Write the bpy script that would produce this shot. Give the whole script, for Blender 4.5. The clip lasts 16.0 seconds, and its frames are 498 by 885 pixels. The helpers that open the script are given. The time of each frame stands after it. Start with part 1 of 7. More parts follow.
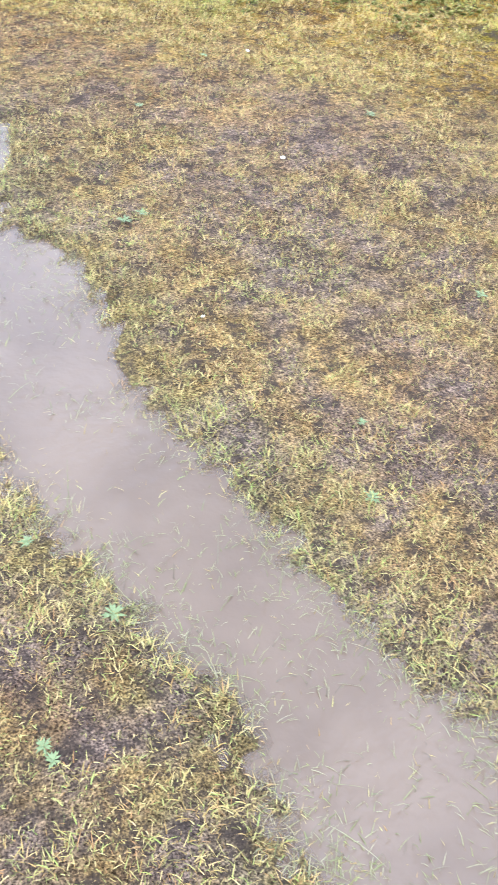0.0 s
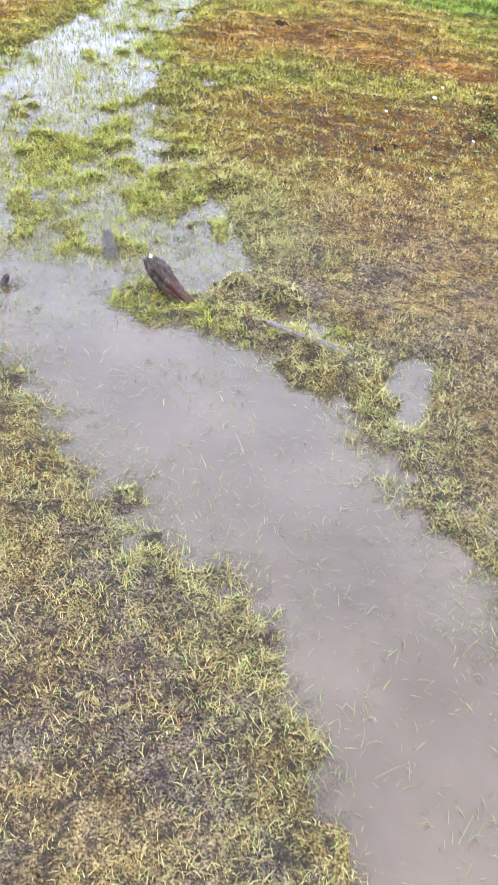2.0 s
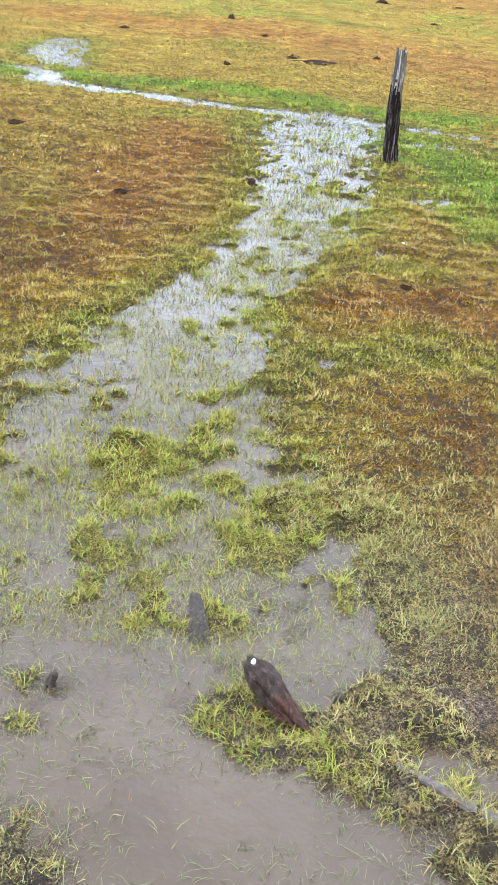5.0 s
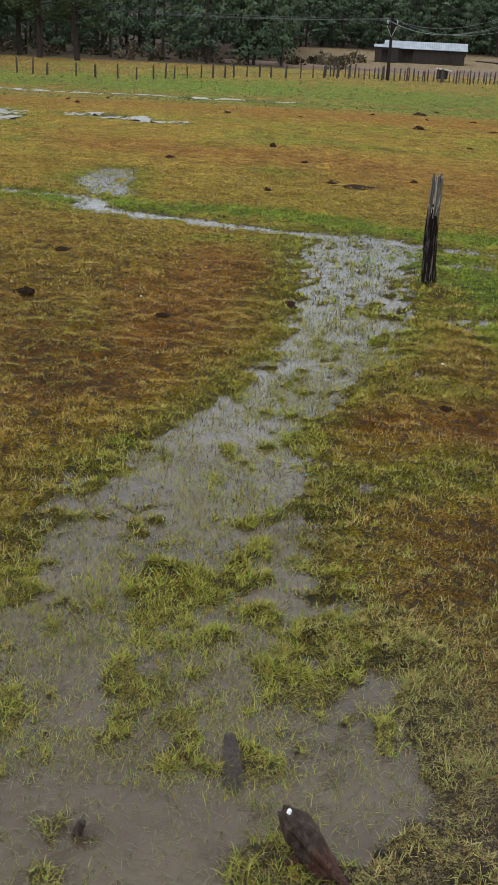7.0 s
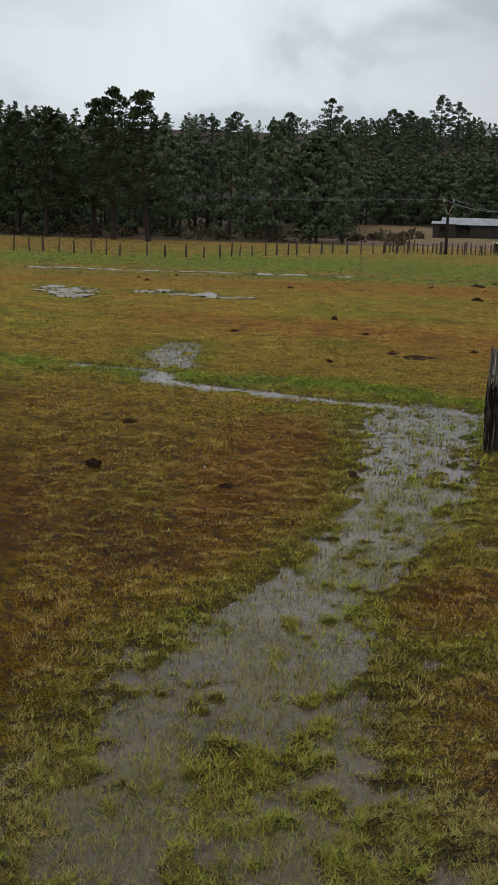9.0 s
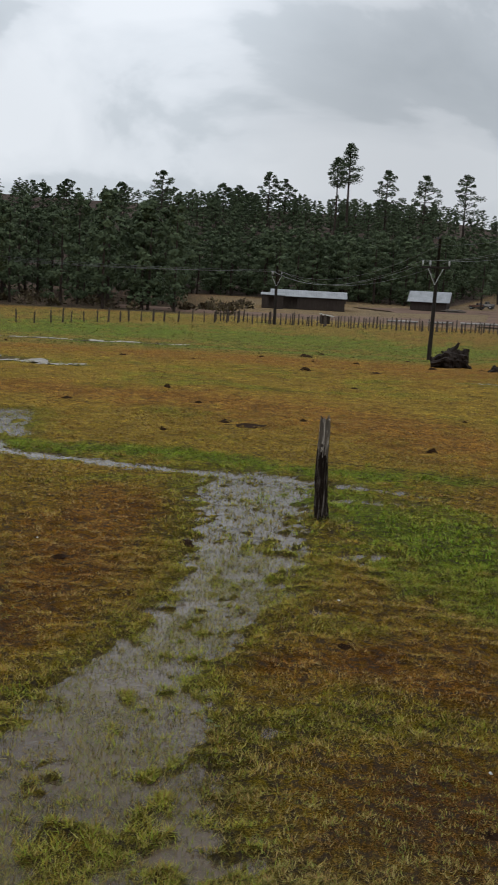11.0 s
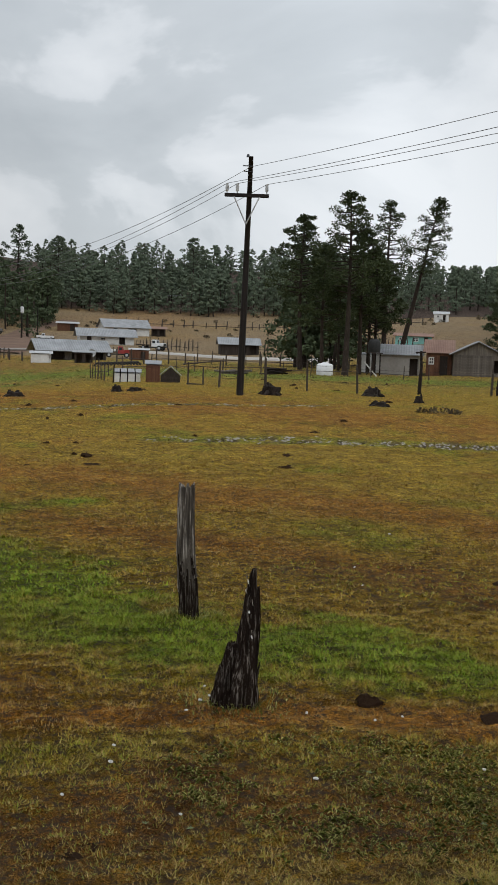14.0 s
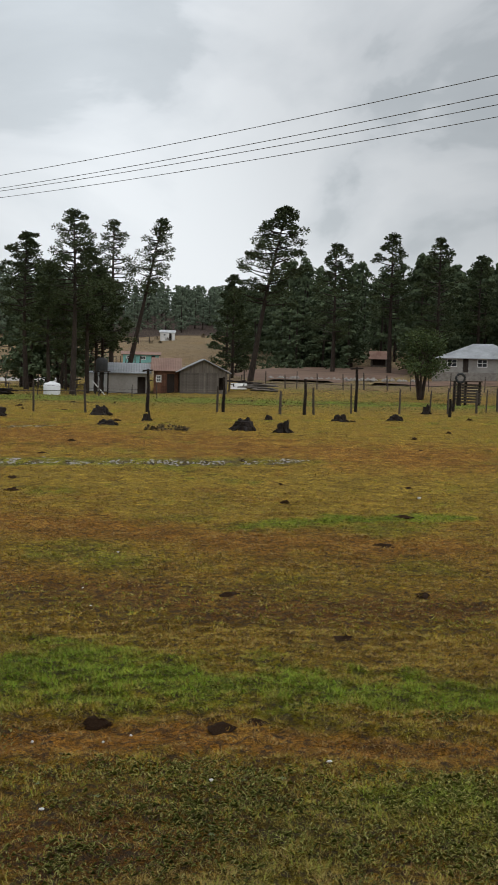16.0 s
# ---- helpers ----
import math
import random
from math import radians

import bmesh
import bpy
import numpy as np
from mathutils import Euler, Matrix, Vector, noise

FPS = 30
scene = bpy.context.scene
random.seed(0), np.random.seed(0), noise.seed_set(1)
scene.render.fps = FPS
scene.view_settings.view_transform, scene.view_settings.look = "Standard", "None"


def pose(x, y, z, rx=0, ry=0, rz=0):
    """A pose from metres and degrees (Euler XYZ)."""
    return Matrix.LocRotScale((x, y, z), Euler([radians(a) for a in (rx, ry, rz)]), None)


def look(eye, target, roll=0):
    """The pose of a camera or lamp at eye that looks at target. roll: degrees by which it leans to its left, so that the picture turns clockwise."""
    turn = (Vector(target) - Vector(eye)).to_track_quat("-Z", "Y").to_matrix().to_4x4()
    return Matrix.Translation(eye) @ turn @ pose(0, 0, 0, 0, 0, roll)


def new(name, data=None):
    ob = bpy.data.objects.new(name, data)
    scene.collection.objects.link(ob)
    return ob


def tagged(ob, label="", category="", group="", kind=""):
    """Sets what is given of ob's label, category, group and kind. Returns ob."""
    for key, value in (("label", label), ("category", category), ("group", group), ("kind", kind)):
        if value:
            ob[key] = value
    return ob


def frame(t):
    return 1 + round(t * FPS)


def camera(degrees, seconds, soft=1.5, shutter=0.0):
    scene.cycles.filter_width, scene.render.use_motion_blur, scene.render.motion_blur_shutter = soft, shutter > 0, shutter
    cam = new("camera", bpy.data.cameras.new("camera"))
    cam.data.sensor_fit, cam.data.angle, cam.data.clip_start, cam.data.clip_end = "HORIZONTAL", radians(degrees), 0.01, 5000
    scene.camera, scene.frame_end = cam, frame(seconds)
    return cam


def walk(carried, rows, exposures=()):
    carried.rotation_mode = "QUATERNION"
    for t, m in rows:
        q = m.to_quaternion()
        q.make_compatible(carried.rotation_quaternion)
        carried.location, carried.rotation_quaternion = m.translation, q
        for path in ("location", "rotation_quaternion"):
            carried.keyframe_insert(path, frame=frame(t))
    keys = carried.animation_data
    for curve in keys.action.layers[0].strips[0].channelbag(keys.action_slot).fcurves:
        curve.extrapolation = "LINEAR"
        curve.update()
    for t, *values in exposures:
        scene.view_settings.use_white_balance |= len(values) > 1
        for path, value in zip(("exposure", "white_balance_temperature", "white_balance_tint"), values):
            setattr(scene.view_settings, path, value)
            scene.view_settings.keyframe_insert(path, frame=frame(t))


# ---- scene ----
cam = camera(27.32, 16.0, soft=1.3, shutter=0.15)
PATH = [
    (0.0, pose(0.338, -1.819, 1.636, 46.06, -2.29, -20.82)),
    (0.5, pose(0.308, -1.673, 1.598, 46.20, -3.01, -10.82)),
    (1.0, pose(0.231, -1.422, 1.559, 47.97, -4.92, -6.27)),
    (1.5, pose(0.195, -1.252, 1.568, 49.26, -5.06, -2.67)),
    (2.0, pose(0.202, -1.010, 1.564, 52.47, -4.08, 1.40)),
    (2.5, pose(0.173, -0.819, 1.565, 54.61, -4.34, 5.01)),
    (3.0, pose(0.107, -0.560, 1.520, 60.36, -4.69, 5.27)),
    (3.5, pose(0.072, -0.341, 1.484, 60.68, -4.56, 5.62)),
    (4.0, pose(0.069, -0.132, 1.472, 60.67, -3.78, 6.80)),
    (4.2, pose(0.050, -0.082, 1.484, 60.81, -3.79, 6.84)),
    (6.3, pose(0.038, 0.100, 1.556, 67.48, -3.00, 7.32)),
    (6.5, pose(0.044, 0.097, 1.559, 67.95, -2.90, 7.83)),
    (7.0, pose(0.051, 0.098, 1.562, 69.00, -2.73, 8.95)),
    (7.5, pose(0.050, 0.095, 1.567, 70.77, -2.49, 9.74)),
    (8.0, pose(0.054, 0.090, 1.576, 73.12, -2.20, 10.74)),
    (8.2, pose(0.057, 0.092, 1.582, 74.19, -2.00, 11.47)),
    (10.3, pose(0.062, 0.065, 1.628, 81.66, -1.85, 12.57)),
    (10.5, pose(0.061, 0.055, 1.632, 81.78, -2.23, 9.90)),
    (11.0, pose(0.045, 0.051, 1.628, 82.14, -3.10, 3.09)),
    (11.5, pose(0.010, 0.038, 1.631, 82.59, -3.67, -3.86)),
    (12.0, pose(-0.027, 0.020, 1.634, 83.38, -2.88, -10.26)),
    (12.5, pose(-0.054, 0.013, 1.634, 84.02, -2.31, -14.57)),
    (13.0, pose(-0.076, 0.020, 1.632, 84.35, -2.42, -16.09)),
    (13.5, pose(-0.070, 0.048, 1.628, 84.57, -2.53, -21.18)),
    (14.0, pose(-0.063, 0.070, 1.625, 84.72, -2.08, -23.77)),
    (14.5, pose(-0.049, 0.067, 1.627, 84.96, -1.23, -27.31)),
    (15.0, pose(-0.031, 0.054, 1.627, 85.37, -1.10, -31.07)),
    (15.5, pose(-0.019, 0.057, 1.625, 85.97, -1.32, -34.57)),
    (16.0, pose(0.002, 0.072, 1.619, 86.22, -1.49, -38.83)),
]
EXPOSURES = [
    (0.0, 2.55, 5220, 17), (1.0, 2.48, 5180, 17), (2.0, 2.3, 5180, 15), (3.0, 2.2, 5180, 14), (4.2, 2.2, 5140, 13), (6.3, 1.04, 5850, 9), (7.0, 0.62, 5950, 8), (7.5, 0.36, 6050, 9), (8.2, -0.12, 6250, 9),
    (10.3, -0.12, 6350, 11), (11.0, -0.10, 6350, 11), (12.0, 0.0, 6400, 11), (16.0, 0.04, 6500, 10),
]
walk(cam, PATH, EXPOSURES)

# ---------------------------------------------------------------- world and light
world = bpy.data.worlds.new("overcast_sky")
scene.world = world
world.use_nodes = True
wn, wl = world.node_tree.nodes, world.node_tree.links
wn.clear()
w_out = wn.new("ShaderNodeOutputWorld")
w_bg = wn.new("ShaderNodeBackground")
w_sky = wn.new("ShaderNodeTexSky")
w_sky.sky_type = "NISHITA"
w_sky.sun_disc = False
w_sky.sun_elevation = radians(58)
w_sky.sun_rotation = radians(196)
w_sky.air_density, w_sky.dust_density = 1.5, 4.0
w_skydim = wn.new("ShaderNodeMix")
w_skydim.data_type, w_skydim.blend_type = "RGBA", "MULTIPLY"
w_skydim.inputs["Factor"].default_value = 1.0
w_skydim.inputs["B"].default_value = (0.10, 0.10, 0.10, 1)
w_co = wn.new("ShaderNodeTexCoord")
w_map = wn.new("ShaderNodeMapping")
w_map.inputs["Scale"].default_value = (1.0, 1.0, 1.9)
w_map.inputs["Location"].default_value = (0.35, 0.2, 0.1)
w_n1 = wn.new("ShaderNodeTexNoise")
w_n1.inputs["Scale"].default_value, w_n1.inputs["Detail"].default_value, w_n1.inputs["Roughness"].default_value = 3.4, 6.0, 0.5
w_n1.inputs["Distortion"].default_value = 0.45
w_ramp = wn.new("ShaderNodeValToRGB")
w_ramp.color_ramp.elements[0].position, w_ramp.color_ramp.elements[0].color = 0.36, (0.565, 0.615, 0.655, 1)
w_ramp.color_ramp.elements[1].position, w_ramp.color_ramp.elements[1].color = 0.62, (0.87, 0.91, 0.945, 1)
w_mid = w_ramp.color_ramp.elements.new(0.50)
w_mid.color = (0.65, 0.70, 0.74, 1)
w_rim = w_ramp.color_ramp.elements.new(0.535)
w_rim.color = (0.775, 0.82, 0.86, 1)
w_mix = wn.new("ShaderNodeMix")
w_mix.data_type = "RGBA"
w_mix.inputs["Factor"].default_value = 0.92
wl.new(w_co.outputs["Generated"], w_map.inputs["Vector"])
wl.new(w_map.outputs["Vector"], w_n1.inputs["Vector"])
wl.new(w_n1.outputs["Fac"], w_ramp.inputs["Fac"])
wl.new(w_sky.outputs["Color"], w_skydim.inputs["A"])
wl.new(w_skydim.outputs["Result"], w_mix.inputs["A"])
wl.new(w_ramp.outputs["Color"], w_mix.inputs["B"])
# the cloud deck is brighter ahead, and brightest overhead as any overcast sky is
w_dot = wn.new("ShaderNodeVectorMath")
w_dot.operation = "DOT_PRODUCT"
w_dot.inputs[1].default_value = (0.17, 0.98, 0.09)
w_nrm = wn.new("ShaderNodeVectorMath")
w_nrm.operation = "NORMALIZE"
w_fade = wn.new("ShaderNodeMapRange")
w_fade.inputs["From Min"].default_value, w_fade.inputs["From Max"].default_value = 0.74, 0.88
w_fade.inputs["To Min"].default_value, w_fade.inputs["To Max"].default_value = 0.80, 0.96
w_mul = wn.new("ShaderNodeVectorMath")
w_mul.operation = "SCALE"
wl.new(w_co.outputs["Generated"], w_nrm.inputs[0])
wl.new(w_nrm.outputs["Vector"], w_dot.inputs[0])
wl.new(w_dot.outputs["Value"], w_fade.inputs["Value"])
wl.new(w_mix.outputs["Result"], w_mul.inputs[0])
w_sep = wn.new("ShaderNodeSeparateXYZ")
w_high = wn.new("ShaderNodeMapRange")
w_high.inputs["From Min"].default_value, w_high.inputs["From Max"].default_value = 0.30, 0.95
w_high.inputs["To Min"].default_value, w_high.inputs["To Max"].default_value = 1.0, 2.1
w_prod = wn.new("ShaderNodeMath")
w_prod.operation = "MULTIPLY"
wl.new(w_nrm.outputs["Vector"], w_sep.inputs[0])
wl.new(w_sep.outputs["Z"], w_high.inputs["Value"])
wl.new(w_fade.outputs["Result"], w_prod.inputs[0])
wl.new(w_high.outputs["Result"], w_prod.inputs[1])
# broad masses of thicker and thinner cloud: direction, cosine where each begins, factor at its heart
w_last = w_prod
for way, start, gain in (((0.205, 0.965, 0.160), 0.950, 0.88), ((0.745, 0.580, 0.330), 0.925, 0.78), ((-0.13, 0.918, 0.375), 0.965, 1.12), ((0.07, 0.990, 0.115), 0.975, 0.86)):
    w_lobe = wn.new("ShaderNodeVectorMath")
    w_lobe.operation = "DOT_PRODUCT"
    w_lobe.inputs[1].default_value = way
    w_dim = wn.new("ShaderNodeMapRange")
    w_dim.interpolation_type = "SMOOTHSTEP"
    w_dim.inputs["From Min"].default_value, w_dim.inputs["From Max"].default_value = start, 1.0
    w_dim.inputs["To Min"].default_value, w_dim.inputs["To Max"].default_value = 1.0, gain
    w_next = wn.new("ShaderNodeMath")
    w_next.operation = "MULTIPLY"
    wl.new(w_nrm.outputs["Vector"], w_lobe.inputs[0])
    wl.new(w_lobe.outputs["Value"], w_dim.inputs["Value"])
    wl.new(w_last.outputs[0], w_next.inputs[0])
    wl.new(w_dim.outputs["Result"], w_next.inputs[1])
    w_last = w_next
wl.new(w_last.outputs[0], w_mul.inputs["Scale"])
wl.new(w_mul.outputs["Vector"], w_bg.inputs["Color"])
wl.new(w_bg.outputs["Background"], w_out.inputs["Surface"])
w_bg.inputs["Strength"].default_value = 1.05

sun = new("sun", bpy.data.lights.new("sun", "SUN"))
sun.data.energy, sun.data.angle, sun.data.color = 0.6, radians(60), (1.0, 0.97, 0.92)
sun.matrix_world = look((0, 0, 30), (5, 17, 0))


# ---------------------------------------------------------------- materials
def material(name, rough=0.85, metal=0.0, spec=0.3):
    m = bpy.data.materials.new(name)
    m.use_nodes = True
    n = m.node_tree.nodes
    b = n["Principled BSDF"]
    b.inputs["Roughness"].default_value = rough
    b.inputs["Metallic"].default_value = metal
    b.inputs["Specular IOR Level"].default_value = spec
    return m, n, m.node_tree.links, b


def noise_node(n, l, scale, detail=4.0, rough=0.6, vec=None):
    t = n.new("ShaderNodeTexNoise")
    t.inputs["Scale"].default_value, t.inputs["Detail"].default_value, t.inputs["Roughness"].default_value = scale, detail, rough
    if vec is not None:
        l.new(vec, t.inputs["Vector"])
    return t


def ramp(n, l, fac, stops):
    r = n.new("ShaderNodeValToRGB")
    e = r.color_ramp.elements
    e[0].position, e[0].color = stops[0][0], (*stops[0][1], 1)
    e[1].position, e[1].color = stops[-1][0], (*stops[-1][1], 1)
    for p, c in stops[1:-1]:
        e.new(p).color = (*c, 1)
    l.new(fac, r.inputs["Fac"])
    return r.outputs["Color"]


def mixc(n, l, fac, a, b, mode="MIX"):
    m = n.new("ShaderNodeMix")
    m.data_type, m.blend_type = "RGBA", mode
    for sock, v in (("Factor", fac), ("A", a), ("B", b)):
        if isinstance(v, (float, int)):
            m.inputs[sock].default_value = v
        elif isinstance(v, tuple):
            m.inputs[sock].default_value = (*v, 1)
        else:
            l.new(v, m.inputs[sock])
    return m.outputs["Result"]


def math2(n, l, op, a, b=0.0, c=0.0):
    m = n.new("ShaderNodeMath")
    m.operation = op
    for i, v in enumerate((a, b, c)):
        if isinstance(v, (float, int)):
            m.inputs[i].default_value = v
        else:
            l.new(v, m.inputs[i])
    return m.outputs[0]


def bump(n, l, b, height, strength=0.4, dist=0.02):
    k = n.new("ShaderNodeBump")
    k.inputs["Strength"].default_value, k.inputs["Distance"].default_value = strength, dist
    l.new(height, k.inputs["Height"])
    l.new(k.outputs["Normal"], b.inputs["Normal"])


def turf_colour(n, l, soil):
    """Colour of the pasture: olive sward, lush wet grass, dead brown grass."""
    a = n.new("ShaderNodeAttribute")
    a.attribute_name = "turf"
    sep = n.new("ShaderNodeSeparateXYZ")
    l.new(a.outputs["Vector"], sep.inputs[0])
    geo = n.new("ShaderNodeNewGeometry")
    n1 = noise_node(n, l, 3.0, 5, 0.65, geo.outputs["Position"])
    olive = ramp(n, l, n1.outputs["Fac"], [(0.30, (0.175, 0.112, 0.014)), (0.5, (0.262, 0.176, 0.022)), (0.72, (0.335, 0.238, 0.036))])
    dead = ramp(n, l, n1.outputs["Fac"], [(0.3, (0.150, 0.066, 0.011)), (0.5, (0.252, 0.118, 0.019)), (0.7, (0.330, 0.175, 0.034))])
    lush = ramp(n, l, n1.outputs["Fac"], [(0.3, (0.080, 0.134, 0.008)), (0.5, (0.126, 0.196, 0.012)), (0.7, (0.184, 0.255, 0.022))])
    c = mixc(n, l, sep.outputs["Y"], olive, dead)
    c = mixc(n, l, sep.outputs["X"], c, lush)
    if soil:
        zone = n.new("ShaderNodeAttribute")
        zone.attribute_name = "tone_zone"
        c = mixc(n, l, sep.outputs["Z"], c, ramp(n, l, zone.outputs["Fac"], [(0.0, (0.150, 0.118, 0.090)), (0.1, (0.10, 0.075, 0.052)), (1.0, (0.052, 0.041, 0.024))]))
        n2 = noise_node(n, l, 22.0, 6, 0.7, geo.outputs["Position"])
        s1 = ramp(n, l, n2.outputs["Fac"], [(0.40, (1, 1, 1)), (0.54, (0, 0, 0))])
        # distance tint put into the ground colour: darkest 3-5 m out, bluer past 40 m
        zone_tint = ramp(n, l, zone.outputs["Fac"], [(0.0, (0.88, 0.82, 0.84)), (0.1, (0.54, 0.49, 0.46)), (0.3, (1.20, 1.22, 1.32)), (1.0, (1.0, 1.04, 1.75))])
        n3 = noise_node(n, l, 210.0, 3, 0.6, geo.outputs["Position"])
        n4 = noise_node(n, l, 75.0, 4, 0.7, geo.outputs["Position"])
        n5 = noise_node(n, l, 1.1, 5, 0.7, geo.outputs["Position"])
        mat_c = ramp(n, l, n3.outputs["Fac"], [(0.34, (0.22, 0.20, 0.20)), (0.5, (1.0, 1.0, 1.0)), (0.64, (2.2, 2.15, 2.0))])
        mat_d = ramp(n, l, n4.outputs["Fac"], [(0.34, (0.45, 0.43, 0.42)), (0.52, (1.0, 1.0, 1.0)), (0.68, (1.4, 1.35, 1.25))])
        mat_e = ramp(n, l, n5.outputs["Fac"], [(0.3, (0.72, 0.70, 0.68)), (0.5, (1.0, 1.0, 1.0)), (0.7, (1.25, 1.24, 1.2))])
        c = mixc(n, l, 1.0, c, mat_c, "MULTIPLY")
        c = mixc(n, l, 1.0, c, mat_d, "MULTIPLY")
        c = mixc(n, l, 1.0, c, mat_e, "MULTIPLY")
        n6 = noise_node(n, l, 6.5, 5, 0.72, geo.outputs["Position"])
        mat_f = ramp(n, l, n6.outputs["Fac"], [(0.34, (0.58, 0.55, 0.54)), (0.5, (1.0, 1.0, 1.0)), (0.66, (1.32, 1.30, 1.25))])
        c = mixc(n, l, 1.0, c, mat_f, "MULTIPLY")
        c = mixc(n, l, 1.0, c, zone_tint, "MULTIPLY")
        tan = n.new("ShaderNodeAttribute")
        tan.attribute_name = "upland"
        dry = ramp(n, l, n5.outputs["Fac"], [(0.3, (0.150, 0.102, 0.060)), (0.5, (0.230, 0.168, 0.098)), (0.7, (0.30, 0.23, 0.135))])
        c = mixc(n, l, tan.outputs["Fac"], c, dry)
        c = mixc(n, l, math2(n, l, "MULTIPLY", s1, soil), c, (0.050, 0.037, 0.028))
    return c, geo


m_ground, n, l, b = material("pasture_turf", 0.95, 0, 0.04)
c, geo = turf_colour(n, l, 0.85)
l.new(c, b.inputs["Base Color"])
gn = noise_node(n, l, 60.0, 8, 0.8, geo.outputs["Position"])
gm = noise_node(n, l, 15.0, 4, 0.6, geo.outputs["Position"])
bump(n, l, b, math2(n, l, "ADD", math2(n, l, "MULTIPLY", gn.outputs["Fac"], 0.45), gm.outputs["Fac"]), 1.0, 0.07)

m_grass, n, l, b = material("grass_blades", 0.65, 0, 0.07)
c, geo = turf_colour(n, l, 0)
isl = geo.outputs["Random Per Island"]
straw = ramp(n, l, isl, [(0.0, (0.25, 0.160, 0.055)), (0.4, (0.40, 0.295, 0.125)), (0.7, (0.22, 0.115, 0.048)), (1.0, (0.16, 0.085, 0.030))])
hue = ramp(n, l, isl, [(0.0, (0.42, 0.42, 0.42)), (0.2, (0.95, 1.0, 1.0)), (0.4, (0.80, 1.12, 0.75)), (0.6, (1.45, 1.45, 1.5)), (0.8, (1.05, 0.80, 0.72)), (1.0, (0.62, 0.56, 0.58))])
a = n.new("ShaderNodeAttribute")
a.attribute_name = "turf"
sep = n.new("ShaderNodeSeparateXYZ")
l.new(a.outputs["Vector"], sep.inputs[0])
c = mixc(n, l, math2(n, l, "MULTIPLY", sep.outputs["Z"], 0.66), c, (0.178, 0.152, 0.070))
c = mixc(n, l, 1.0, c, hue, "MULTIPLY")
w = n.new("ShaderNodeTexWhiteNoise")
w.noise_dimensions = "1D"
l.new(isl, w.inputs["W"])
dry = math2(n, l, "GREATER_THAN", w.outputs["Value"], 0.58)
keep = math2(n, l, "SUBTRACT", 1.0, math2(n, l, "MULTIPLY", sep.outputs["X"], 0.7))
c = mixc(n, l, math2(n, l, "MULTIPLY", dry, math2(n, l, "MULTIPLY", keep, 0.8)), c, straw)
l.new(c, b.inputs["Base Color"])
b.inputs["Subsurface Weight"].default_value = 0.0

m_loose, n, l, b = material("loose_straw", 0.7, 0, 0.1)
geo = n.new("ShaderNodeNewGeometry")
l.new(ramp(n, l, geo.outputs["Random Per Island"], [(0.0, (0.075, 0.085, 0.024)), (0.4, (0.13, 0.13, 0.05)), (0.75, (0.175, 0.16, 0.085)), (1.0, (0.055, 0.045, 0.026))]), b.inputs["Base Color"])

m_water, n, l, b = material("muddy_water", 0.04, 0, 0.5)
b.inputs["IOR"].default_value = 1.33
geo = n.new("ShaderNodeNewGeometry")
wn1 = noise_node(n, l, 2.3, 4, 0.6, geo.outputs["Position"])
l.new(ramp(n, l, wn1.outputs["Fac"], [(0.3, (0.062, 0.040, 0.023)), (0.7, (0.086, 0.058, 0.034))]), b.inputs["Base Color"])
wn2 = noise_node(n, l, 26.0, 3, 0.5, geo.outputs["Position"])
bump(n, l, b, wn2.outputs["Fac"], 0.30, 0.01)
dep = n.new("ShaderNodeAttribute")
dep.attribute_name = "murk"
l.new(math2(n, l, "MINIMUM", 1.0, math2(n, l, "ADD", dep.outputs["Fac"], math2(n, l, "MULTIPLY", math2(n, l, "SUBTRACT", wn1.outputs["Fac"], 0.5), 0.3))), b.inputs["Alpha"])


m_puddle, n, l, b = material("rain_rippled_water", 0.45, 0, 0.5)
b.inputs["IOR"].default_value = 1.33
geo = n.new("ShaderNodeNewGeometry")
wn1 = noise_node(n, l, 2.3, 4, 0.6, geo.outputs["Position"])
l.new(ramp(n, l, wn1.outputs["Fac"], [(0.3, (0.21, 0.185, 0.155)), (0.7, (0.28, 0.25, 0.215))]), b.inputs["Base Color"])
wn2 = noise_node(n, l, 9.0, 3, 0.5, geo.outputs["Position"])
bump(n, l, b, wn2.outputs["Fac"], 0.6, 0.03)


def wood_material(name, dark, mid, pale, pale_at=0.7, scale=6.0, rough=0.8, streak=0.06):
    m, n, l, b = material(name, rough, 0, 0.25 if rough < 0.95 else 0.08)
    co = n.new("ShaderNodeTexCoord")
    mp = n.new("ShaderNodeMapping")
    mp.inputs["Scale"].default_value = (1, 1, streak)
    l.new(co.outputs["Object"], mp.inputs["Vector"])
    t1 = noise_node(n, l, scale * 6, 6, 0.7, mp.outputs["Vector"])
    t2 = noise_node(n, l, scale, 4, 0.6, co.outputs["Object"])
    c1 = ramp(n, l, t1.outputs["Fac"], [(0.3, dark), (0.52, mid), (pale_at, pale)])
    c2 = mixc(n, l, math2(n, l, "MULTIPLY", t2.outputs["Fac"], 0.6), c1, dark)
    oi = n.new("ShaderNodeObjectInfo")
    v = ramp(n, l, oi.outputs["Random"], [(0.0, (0.8, 0.8, 0.8)), (1.0, (1.2, 1.18, 1.15))])
    l.new(mixc(n, l, 1.0, c2, v, "MULTIPLY"), b.inputs["Base Color"])
    bump(n, l, b, t1.outputs["Fac"], 0.8, 0.02)
    return m


